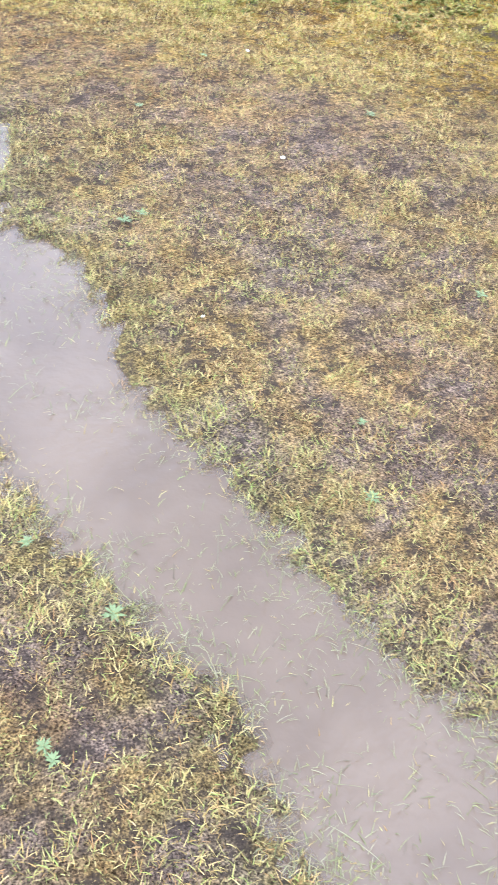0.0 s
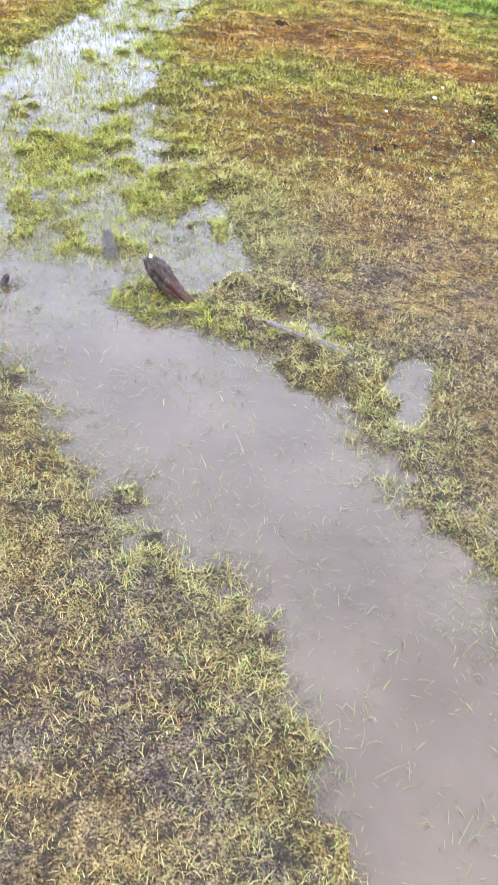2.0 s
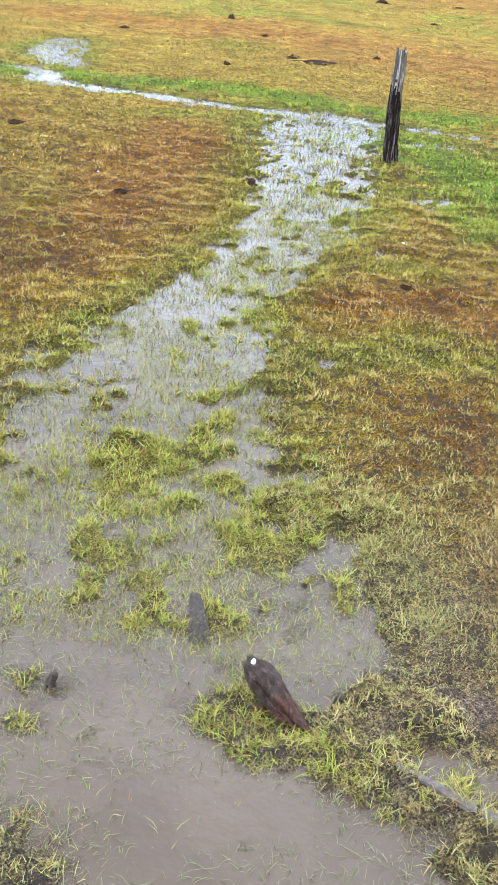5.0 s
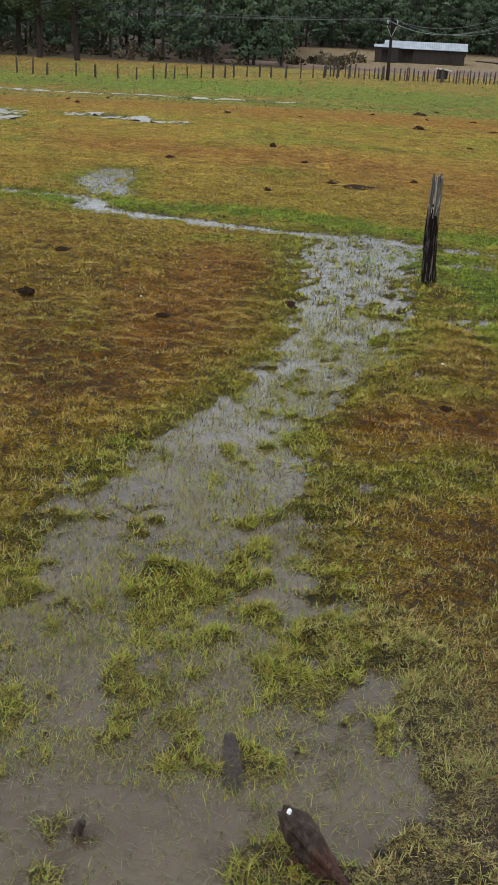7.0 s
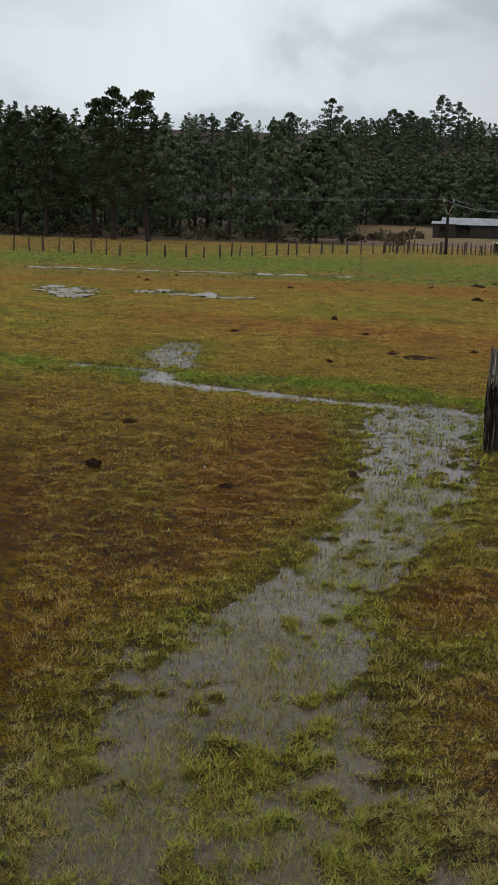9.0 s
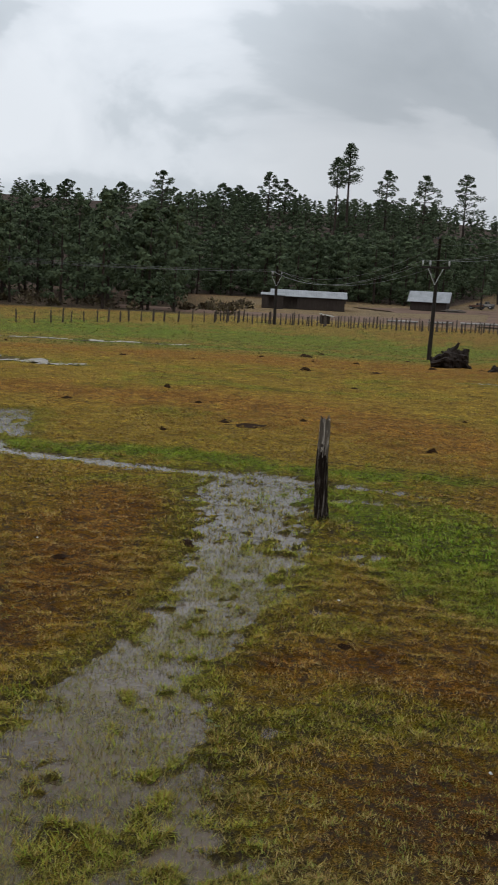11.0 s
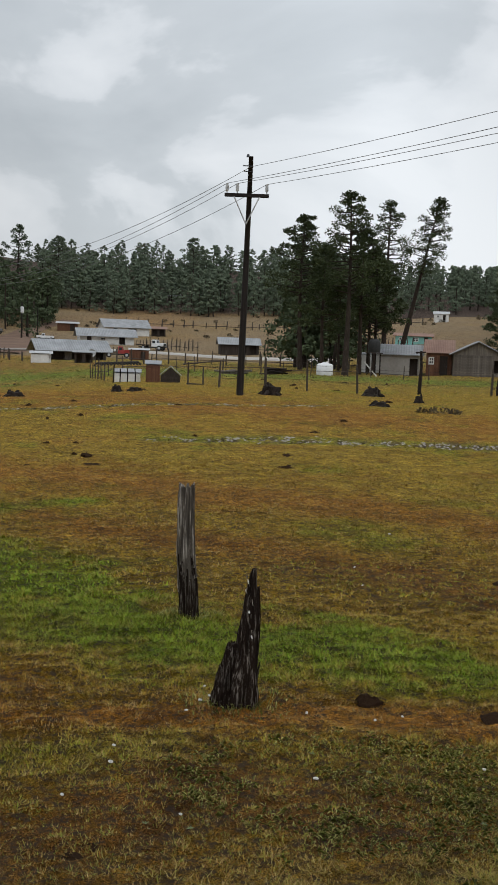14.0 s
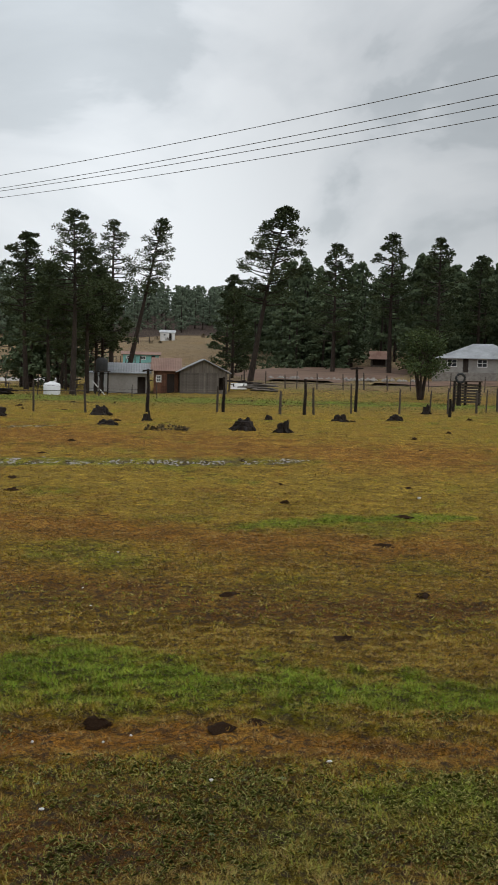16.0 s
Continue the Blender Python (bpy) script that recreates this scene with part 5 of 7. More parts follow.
# ---------------------------------------------------------------- power line
def power_pole(x, y, h, r, label, arm=2.1, arm_turn=0.0, lean=(0.0, 0.0), high=0.838, mid=-0.32):
    z = at_ground(x, y)
    root = thing("power_pole", pose(x, y, z, 0, 0, arm_turn), label, "power pole", "power poles along the pasture")
    part("pole", Shape().tube([(0, 0, -0.6), (0, 0, 0.3), (lean[0] * 0.5, lean[1] * 0.5, h * 0.5), (lean[0], lean[1], h)], [r * 1.15, r * 1.1, r * 0.9, r * 0.68], 14, rough=0.05), m_pole, root, smooth=True)
    za = h * high
    s = Shape().box((0.0, -r, za), (arm, 0.09, 0.12), bevel=0.012)
    ob = part("crossarm", s, m_pole, root)
    for k, px in enumerate((-arm / 2 + 0.08, mid, arm / 2 - 0.08)):
        s = Shape().tube([(px, -r, za + 0.06), (px, -r, za + 0.12), (px, -r, za + 0.14), (px, -r, za + 0.28), (px, -r, za + 0.32), (px, -r, za + 0.38)], [0.02, 0.02, 0.05, 0.055, 0.05, 0.045], 10)
        part("insulator", s, m_insulator, ob, "pale glazed insulator")
    for sx in (-1, 1):
        s = Shape().tube([(sx * 0.42, -r - 0.03, za - 0.05), (0.0, -r - 0.02, za - 0.95)], [0.02, 0.02], 6)
        part("brace", s, m_insulator, root, "pale metal brace")
    for zb, wb in ((0.32, 0.32), (0.5, 0.26)):
        part("top_bracket", Shape().box((0, -r * 0.8, h - zb), (wb, 0.03, 0.03)), m_dark_metal, root)
    part("pole_cap", Shape().tube([(0, 0, h - 0.02), (0, 0, h + 0.08)], [0.06, 0.03], 8), m_dark_metal, root)
    m = pose(x, y, z, 0, 0, arm_turn)
    return [m @ Vector(p) for p in ((-arm / 2 + 0.08, -r, za + 0.38), (mid, -r, za + 0.38), (arm / 2 - 0.08, -r, za + 0.38), (0.1, -r, h - 0.35))]


tops1 = power_pole(-2.6, 93.2, 5.2, 0.14, "thin dark wooden power pole at the far fence", 1.0)
tops2 = power_pole(7.2, 58.3, 6.75, 0.115, "dark wooden power pole with crossarm and insulators", 1.6, -10, (0.12, 0), 0.765)
tops3 = power_pole(13.72, 32.0, 7.95, 0.112, "tall dark wooden power pole with crossarm and braces", 1.48, -24, (0.10, 0))
tops4 = power_pole(18.4, -8.7, 8.55, 0.165, "tall dark wooden power pole with crossarm and braces", 2.0, -24, mid=0.15)


def cable(a, b, sag, r, label):
    pts = [a.lerp(b, t / 20) - Vector((0, 0, sag * 4 * (t / 20) * (1 - t / 20))) for t in range(21)]
    single("power_cable", Shape().tube(pts, [r] * 21, 5), m_wire, Matrix.Identity(4), label, "cable", "cables of the power line")


for i in range(4):
    cable(tops1[i], tops2[i], 1.3, 0.013, "sagging power cable between two poles")
    cable(tops2[i], tops3[i], 1.0, 0.009, "power cable strung between two poles")
    cable(tops3[i], tops4[i], 0.45, 0.008, "power cable crossing above the pasture")
    cable(tops1[i], Vector((-60, 118 + i * 2, 6.4 + 0.3 * i)), 1.0, 0.013, "power cable running along the wood")
wire_a, wire_b = Vector((0.27, 8.36, 0.36)), Vector((2.3, 9.1, 0.02))
pts = [wire_a.lerp(wire_b, t / 14) + Vector((0, 0, 0.05 * math.sin(t / 14 * math.pi))) for t in range(15)]
single("fence_wire", Shape().tube(pts, [0.0015] * 15, 5), m_pole, Matrix.Identity(4), "thin slack fence wire running from the post into the grass", "wire")


# ---------------------------------------------------------------- fences
def fence(label, line, spacing, hh, rr, seed, rails=0, wires=0, jitter=0.12, group=""):
    """Posts along a line with optional rails and wires; each post its own mesh."""
    g = random.Random(seed)
    root = thing("fence", Matrix.Identity(4), label, "fence", group)
    pts = []
    for (x0, y0), (x1, y1) in zip(line, line[1:]):
        d = math.hypot(x1 - x0, y1 - y0)
        for k in range(max(1, int(d / spacing))):
            t = (k + g.uniform(-0.2, 0.2)) / max(1, int(d / spacing))
            pts.append((x0 + (x1 - x0) * t, y0 + (y1 - y0) * t))
    pts.append(line[-1])
    heads = []
    shapes = []
    for v in range(5):
        s = Shape().tube([(0, 0, -0.25), (0.01, 0, 0.3), (0.02 * (v - 2), 0, 0.7), (0.03 * (v - 2), 0.01, 1.0)], [1.0, 1.0, 0.92, 0.75], 8, rough=0.2)
        me = s.mesh("post")
        me.materials.append(m_fence)
        shapes.append(me)
    for i, (x, y) in enumerate(pts):
        z = at_ground(x, y)
        h = hh * g.uniform(0.82, 1.18)
        ob = new("post", shapes[g.randrange(5)])
        ob.parent = root
        r = rr * g.uniform(0.75, 1.3)
        sc = Matrix.Diagonal((r, r, h, 1))
        q = Matrix.Translation((x, y, z)) @ pose(0, 0, 0, g.uniform(-5, 5) * jitter * 5, g.uniform(-5, 5) * jitter * 5, g.uniform(0, 360))
        ob.matrix_basis = q @ sc
        heads.append((Vector((x, y, z)), h))
    for a, b in zip(heads, heads[1:]):
        for k in range(rails):
            f = 0.35 + 0.4 * k / max(1, rails - 1)
            part("rail", Shape().tube([a[0] + Vector((0, 0, a[1] * f + g.uniform(-0.06, 0.06))), b[0] + Vector((0, 0, b[1] * f + g.uniform(-0.06, 0.06)))], [rr * 0.55, rr * 0.5], 6), m_fence, root)
    for k in range(wires):
        f = 0.35 + 0.5 * k / max(1, wires - 1)
        part("wire", Shape().tube([p + Vector((0, 0, h * f)) for p, h in heads], [0.004] * len(heads), 4), m_pole, root)
    return root


fence("long fence of uneven wooden posts and wire", [(-70, 74), (-26, 75), (-20, 76.5), (-13.7, 86), (-6.8, 91.4), (-0.8, 93.5), (8.3, 94), (13.4, 95), (18.2, 91)], 1.25, 1.0, 0.07, 1, 0, 2, group="fences round the pasture")
fence("close-set picket fence of rough sticks", [(-8, 93.5), (0, 95), (9, 96), (18, 96.5)], 0.42, 0.95, 0.06, 2, 0, 1, group="fences round the pasture")
fence("corral fence of sticks and rails", [(14.9, 55.3), (17.5, 58), (23, 60), (30, 58), (36, 54)], 1.6, 0.95, 0.035, 3, 1, 1, group="corral fences")
fence("row of thin corral posts", [(13.4, 47.7), (14.9, 55.3)], 1.6, 0.9, 0.032, 4, 0, 0, group="corral fences")
fence("fence of dark uneven posts across the pasture", [(15.3, 38.0), (17.4, 38.3), (19.4, 34.9), (22.6, 35.0), (25.6, 34.9), (28.2, 32.6), (31.8, 33.0), (34.3, 31.9), (40.0, 32.0), (45.6, 34.5), (60, 40)], 1.75, 1.15, 0.05, 5, 0, 2, group="fences round the pasture")
fence("rail fence along the gravel road", [(24, 82), (34, 86), (44, 82), (52, 76)], 1.5, 1.1, 0.06, 6, 1, 0, group="corral fences")
fence("stick fence beside the shed", [(44, 135), (50, 131)], 0.6, 1.5, 0.07, 7, 1, 0, group="corral fences")
fence("stick fence beyond the shed", [(56, 124), (64, 118), (72, 112)], 0.6, 1.4, 0.07, 8, 1, 0, group="corral fences")
fence("second fence below the dirt bank", [(47, 63), (53, 66), (58.6, 63.8), (62, 61.1), (66.2, 58), (70, 55), (80, 50)], 1.5, 1.4, 0.05, 9, 1, 1, group="fences round the pasture")
fence("far fence on the brown slope", [(62, 212), (80, 205), (100, 192), (118, 180)], 2.2, 1.5, 0.12, 10, 1, 0, group="fences round the pasture")

# tall gate posts with short crossbars
for x, y, h, bar in ((22.6, 34.6, 1.75, 0.4), (26.5, 34.7, 1.5, 0.0), (34.2, 34.5, 2.1, 0.6), (41.0, 34.3, 1.6, 0.0), (28.9, 32.2, 1.5, 0.0), (34.8, 29.3, 0.8, 0.0)):
    root = thing("gate_post", pose(x, y, at_ground(x, y), 0, 0, -40), "tall dark rough gate post in the fence", "post", "gate posts in the fence")
    part("post_body", Shape().tube([(0, 0, -0.3), (0, 0, 0.3), (0.03, 0, h * 0.6), (0.0, 0, h)], [0.06, 0.065, 0.058, 0.05], 10, rough=0.4), m_stump, root)
    if bar:
        part("crossbar", Shape().tube([(-bar / 2, -0.1, h - 0.08), (bar / 2, -0.1, h - 0.05)], [0.04, 0.03], 7, rough=0.2), m_stump, root)


# ---------------------------------------------------------------- trees
def tufts(centres, radii, per, size, seed, flat=0.65, up=0.35, one_tri=False):
    """Needle or leaf tufts scattered in soft clumps round the centres; one small kite each."""
    g = np.random.default_rng(seed)
    c = np.repeat(centres, per, 0)
    r = np.repeat(radii, per)
    N = len(c)
    d = g.normal(size=(N, 3))
    d /= np.linalg.norm(d, axis=1)[:, None]
    q = g.random(N) ** 0.45
    p = c + d * (r * q)[:, None] * [1, 1, flat]
    ax = d * [1, 1, 0.6] + g.normal(scale=0.55, size=(N, 3)) + [0, 0, up]
    ax /= np.linalg.norm(ax, axis=1)[:, None]
    sd = np.cross(ax, g.normal(size=(N, 3)))
    sd /= np.linalg.norm(sd, axis=1)[:, None]
    L = (size * g.uniform(0.6, 1.3, N))[:, None]
    if one_tri:
        out = 0.55 * d + p * [1, 1, 0] / (np.linalg.norm(p[:, :2], axis=1)[:, None] + 0.3) * 0.9 + [0, 0, 0.15] + g.normal(scale=0.38, size=(N, 3))
        out /= np.linalg.norm(out, axis=1)[:, None]
        ax = np.cross(out, g.normal(size=(N, 3)))
        ax /= np.linalg.norm(ax, axis=1)[:, None]
        sd = np.cross(ax, out)
        V = np.stack([p - sd * L * 0.42 - ax * L * 0.4, p + sd * L * 0.42 - ax * L * 0.4, p + ax * L * 0.6], 1).reshape(-1, 3)
        return V, np.arange(N * 3).reshape(-1, 3)
    V = np.stack([p, p + ax * L * 0.5 + sd * L * 0.24, p + ax * L, p + ax * L * 0.5 - sd * L * 0.24], 1).reshape(-1, 3)
    b = (np.arange(N) * 4)[:, None]
    T = np.stack([b + [0, 1, 2], b + [0, 2, 3]], 1).reshape(-1, 3)
    return V, T


def pine_plan(h, bare, spread, clumps, seed, lean=(0.0, 0.0), top=0.35, blunt=0.6):
    """Trunk line, and limbs with a clump of needles at each end."""
    g = random.Random(seed)
    bend = g.uniform(-0.25, 0.25), g.uniform(-0.25, 0.25)

    def trunk(t):
        return Vector((lean[0] * t + bend[0] * math.sin(t * 3.1), lean[1] * t + bend[1] * math.sin(t * 2.6), h * t))

    cs, rs, limbs = [], [], []
    for k in range(clumps):
        u = (k + g.random()) / clumps
        t = bare + (1 - bare) * u
        prof = (1 - u) ** blunt * (0.55 + 0.45 * math.sin(min(1, u * 2.2) * math.pi / 2)) + top * 0.35 * (1 - u)
        reach = spread * prof * g.uniform(0.35, 1.1)
        a = k * 2.4 + g.uniform(-0.6, 0.6)
        p0 = trunk(t)
        e = p0 + Vector((math.cos(a) * reach, math.sin(a) * reach, reach * g.uniform(-0.12, 0.32)))
        limbs.append((p0 - Vector((0, 0, reach * 0.12)), e))
        cs.append(e)
        rs.append(h * 0.048 * g.uniform(0.65, 1.35) * (0.6 + 0.6 * (1 - u)))
    cs.append(trunk(1.0))
    rs.append(h * 0.035)
    return trunk, np.array([tuple(c) for c in cs]), np.array(rs), limbs


def pine(x, y, h, label, bare=0.35, spread=2.4, clumps=60, per=60, seed=1, lean=(0.0, 0.0), size=0.26, group="pines round the houses", thick=0.017, mat=None):
    trunk, cs, rs, limbs = pine_plan(h, bare, spread, int(clumps * 1.0), seed, lean, blunt=0.5)
    root = thing("pine_tree", pose(x, y, at_ground(x, y)), label, "tree", group)
    s = Shape()
    r = h * thick
    n = 9
    s.tube([trunk(-0.03)] + [trunk(i / n) for i in range(n + 1)], [r * 1.25] + [r * (1.1 - 0.95 * i / n) for i in range(n + 1)], 8, rough=0.1)
    for a, b in limbs:
        m = a.lerp(b, 0.55) - Vector((0, 0, 0.05))
        s.tube([a, m, b], [r * 0.24, r * 0.17, r * 0.07], 4, caps=False)
    g = random.Random(seed + 50)
    for k in range(6):
        p = trunk(bare * g.uniform(0.35, 1.0))
        a = g.uniform(0, 6.28)
        s.tube([p, p + Vector((math.cos(a) * 0.5, math.sin(a) * 0.5, g.uniform(-0.1, 0.2)))], [r * 0.16, r * 0.05], 4, caps=False)
    part("trunk", s, m_bark, root, smooth=True)
    V, T = tufts(cs, rs * 0.92, int(per * 2.2), size * 0.60, seed, 0.5)
    part("crown", mesh_from("crown", V, T), mat or m_needles, root)
    return root


# stand of pines by the wooden house
pine(36.7, 73.3, 12.0, "tall pine with a rounded crown beside the wooden house", 0.48, 3.0, 60, 75, 1, size=0.30)
pine(34.0, 61.2, 12.1, "tall pine with an open layered crown", 0.46, 2.5, 62, 65, 2, size=0.27)
pine(34.0, 64.5, 8.8, "shorter dense pine among taller ones", 0.36, 2.2, 50, 80, 3, size=0.30)
pine(44.5, 73.6, 13.8, "tall slender pine with sparse tiers", 0.52, 2.0, 46, 55, 4, size=0.28)
pine(40.6, 69.4, 9.3, "dense bushy pine behind the wooden house", 0.34, 2.7, 64, 80, 5, size=0.30)
pine(39.2, 66.2, 8.4, "dense bushy pine in the stand", 0.36, 2.5, 54, 75, 6, size=0.30)
pine(37.2, 64.8, 10.2, "dark pine in the middle of the stand", 0.42, 2.2, 56, 75, 16, size=0.28)
pine(45.8, 73.6, 14.0, "leaning pine with a long bare trunk", 0.57, 1.75, 40, 70, 7, lean=(2.4, -1.6), size=0.28)
pine(40.8, 74.5, 7.2, "small dense pine in the stand", 0.36, 2.1, 46, 70, 17, size=0.30)
# pines along the bank
pine(61.6, 76.4, 16.3, "big leaning pine with a broad layered crown", 0.46, 3.7, 80, 80, 8, lean=(2.4, -2.0), size=0.36)
pine(63.9, 82.2, 10.2, "young dense pine at the edge of the wood", 0.08, 2.6, 60, 75, 9, size=0.36)
pine(86.0, 90.8, 15.3, "tall pine rising above the wood", 0.25, 3.6, 56, 70, 10, size=0.42)
pine(90.8, 86.0, 16.6, "tall pine with an open crown above the wood", 0.4, 3.3, 54, 66, 11, size=0.42)
pine(90.8, 78.5, 15.6, "tall pine with tiered branches by the grey house", 0.3, 3.6, 56, 66, 12, size=0.42)
pine(97.7, 78.1, 14.0, "pine with an open crown behind the grey house", 0.35, 2.4, 46, 60, 13, size=0.42)
pine(100.5, 108.0, 8.6, "bushy young pine at the edge of the wood", 0.05, 2.8, 50, 75, 14, size=0.40)
pine(72.0, 92.0, 7.0, "small bushy pine at the edge of the wood", 0.04, 2.2, 46, 70, 15, size=0.36)

# big dark pines behind the far fence
for i, (x, y, h, lean) in enumerate(((-35.4, 98.9, 14.2, 0.0), (-30.8, 96.0, 13.6, -0.6), (-38.9, 103, 13.6, 0.3), (-48.3, 115.4, 13.0, 0.0), (-48.8, 106, 12.6, 0.0), (-43, 100, 12.4, 0.2), (-41.5, 77, 14.5, 0.0))):
    pine(x, y, h, "big dark pine behind the pasture fence", 0.24, 3.4, 64, 75, 30 + i, lean=(lean, 0), size=0.42, group="pines behind the far fence", thick=0.02)

# pines that stand out on the skyline: bearing, tangent of the top's height, spread
SKYLINE = [
    (-8.1, 0.115, 2.4), (2.0, 0.149, 1.5), (1.35, 0.136, 1.3), (-2.3, 0.120, 2.2), (6.15, 0.122, 2.2), (8.3, 0.124, 2.0), (-13.2, 0.101, 2.0), (-3.9, 0.106, 2.0), (-14.5, 0.096, 2.0), (-10.3, 0.102, 2.0),
    (-4.8, 0.107, 2.0), (-1.4, 0.114, 2.0), (11.1, 0.104, 2.0), (13.2, 0.096, 2.2), (20.5, 0.100, 2.2), (26.6, 0.108, 2.4), (4.1, 0.126, 2.0),
]
for i, (az, el, sp) in enumerate(SKYLINE):
    r = 250 + 14 * (i % 4)
    x, y = r * math.sin(radians(az)), r * math.cos(radians(az))
    pine(x, y, 1.63 + r * el - at_ground(x, y) + 0.4, "pine standing above the skyline of the hill", 0.5 if sp > 1.6 else 0.66, sp * 2.2, 34, 40, 60 + i, size=0.7, group="skyline pines", mat=m_woods_hazed if az > 10 else m_woods)


def woods(seed, areas, label, mat, per=40, size=0.40, clumps=28, dense=1.45):
    """A far pine wood: many pines joined into one."""
    protos = []
    for k in range(8):
        h = 1.0
        trunk, cs, rs, limbs = pine_plan(12.0, (0.03, 0.05, 0.16, 0.1, 0.04, 0.22, 0.06, 0.12)[k], (2.9, 2.6, 2.6, 3.0, 2.5, 2.5, 3.1, 2.8)[k], clumps, seed * 10 + k, blunt=(0.5, 0.6, 0.42, 0.45, 0.65, 0.38, 0.45, 0.55)[k])
        V, T = tufts(cs, rs * 1.5, per, size, seed * 10 + k, one_tri=True)
        s = Shape().tube([trunk(-0.05), trunk(0.5), trunk(1.0)], [0.2, 0.14, 0.03], 5, caps=False)
        tv = np.array(s.v)
        tf = np.array([q for f in s.f for q in ((f[0], f[1], f[2]), (f[0], f[2], f[3]))])
        protos.append((V, T, tv, tf))
    g = random.Random(seed)
    cv, ct, bv, bt, nv, nb = [], [], [], [], 0, 0
    for count, a0, a1, r0, r1, h0, h1 in areas:
        count = int(count * dense)
        for k in range(count):
            r = math.sqrt(r0 * r0 + (r1 * r1 - r0 * r0) * ((k + g.random()) / count))
            a = radians(g.uniform(a0, a1))
            if 44.6 < math.degrees(a) < 47.9 and r < 157:
                continue
            x, y = r * math.sin(a), r * math.cos(a)
            f = g.uniform(h0, h1) / 12.0
            wdt = f ** 0.5 * g.uniform(0.85, 1.25)
            t = g.uniform(0, 6.28)
            c, s = math.cos(t), math.sin(t)
            M = np.array([[c * wdt, -s * wdt, 0], [s * wdt, c * wdt, 0], [0, 0, f]])
            o = np.array([x, y, at_ground(x, y)])
            V, T, tv, tf = protos[g.randrange(8)]
            cv.append(V @ M.T + o)
            ct.append(T + nv)
            nv += len(V)
            bv.append(tv @ M.T + o)
            bt.append(tf + nb)
            nb += len(tv)
    root = thing("pine_wood", Matrix.Identity(4), label, "wood", kind="stuff")
    part("foliage", mesh_from("foliage", np.concatenate(cv), np.concatenate(ct)), mat, root)
    part("trunks", mesh_from("trunks", np.concatenate(bv), np.concatenate(bt), True), m_bark, root)


woods(1, [(95, -34, -7, 114, 165, 10, 13), (100, -9, 8.6, 172, 215, 9, 11.5), (28, 8, 13, 205, 245, 8, 11), (70, -34, 12, 165, 240, 9, 12), (90, -36, 16, 240, 300, 8, 11), (70, -9, 8, 285, 335, 7, 9.5), (80, -36, 15, 335, 420, 5, 7)], "dark pine wood covering the hill behind the pasture", m_woods)
woods(2, [(90, 12.5, 30, 248, 280, 7, 10), (200, 12, 42, 268, 390, 8, 10.5), (50, 30, 46, 300, 400, 8, 11)], "misty pine wood on the far hillside", m_woods_hazed, 30, 0.50)
woods(3, [(105, 47.6, 66, 124, 150, 10.5, 14.5), (100, 40.5, 66, 154, 205, 12, 15.5), (30, 37.5, 42, 150, 210, 8, 11), (34, 40.5, 45.2, 140, 156, 8, 11), (20, 55, 70, 100, 118, 8, 11), (9, 26.3, 30.2, 92, 102, 8, 10)], "dark pine wood behind the houses", m_woods)

# small broadleaved tree by the fence
root = thing("broadleaf_tree", pose(56.9, 50.7, at_ground(56.9, 50.7)), "round broadleaved tree with several stems by the fence", "tree")
g = random.Random(4)
s, cs = Shape(), []
for k in range(5):
    a = 1.3 * k
    e = Vector((0.5 * math.cos(a), 0.5 * math.sin(a), 2.0 + 0.2 * k))
    s.tube([(0.12 * math.cos(a), 0.12 * math.sin(a), -0.2), (0.25 * math.cos(a), 0.25 * math.sin(a), 0.9), e], [0.12, 0.1, 0.05], 7, rough=0.15)
    for j in range(9):
        d = Vector((g.gauss(0, 1), g.gauss(0, 1), g.gauss(0, 1))).normalized() * g.uniform(0.5, 1.75)
        c = Vector((0.1, 0, 3.25)) + Vector((d.x * 1.05, d.y * 1.05, d.z * 1.1))
        s.tube([e, c], [0.04, 0.015], 4, caps=False)
        cs.append(tuple(c))
part("trunk", s, m_bark, root)
V, T = tufts(np.array(cs), np.full(len(cs), 0.55), 120, 0.2, 5, 0.9, 0.1)
part("crown", mesh_from("crown", V, T), m_leaves, root)


def brush(label, spots, size, seed, mat):
    g = np.random.default_rng(seed)
    c = np.array([(x, y, at_ground(x, y) + 0.4 * r) for x, y, r in spots])
    V, T = tufts(c, np.array([r for _, _, r in spots]), 70, size, seed, 0.7, 0.5)
    ob = new("brush", mesh_from("brush", V, T))
    ob.data.materials.append(mat)
    tagged(ob, label, "bushes", kind="stuff")


gb = random.Random(9)
brush("dry brown brush along the foot of the wood", [(r * math.sin(a), r * math.cos(a), gb.uniform(0.5, 1.1)) for r, a in ((gb.uniform(112, 135), radians(gb.uniform(-32, -3))) for _ in range(90))], 0.5, 3, m_brush)
brush("low scrub on the far slopes", [(r * math.sin(a), r * math.cos(a), gb.uniform(0.25, 0.55)) for r, a in ((gb.uniform(190, 256), radians(gb.uniform(10, 38))) for _ in range(60))], 0.3, 4, m_brush)
brush("undergrowth below the pines on the bank", [(r * math.sin(a), r * math.cos(a), gb.uniform(0.5, 1.2)) for r, a in ((gb.uniform(132, 150), radians(gb.uniform(38, 44))) for _ in range(30))], 0.4, 5, m_woods)
brush("tufts of tall weeds on the pasture", [(16.1, 24.0, 0.13), (16.45, 23.8, 0.17), (15.95, 24.3, 0.11), (16.6, 23.6, 0.12)], 0.10, 6, m_brush)


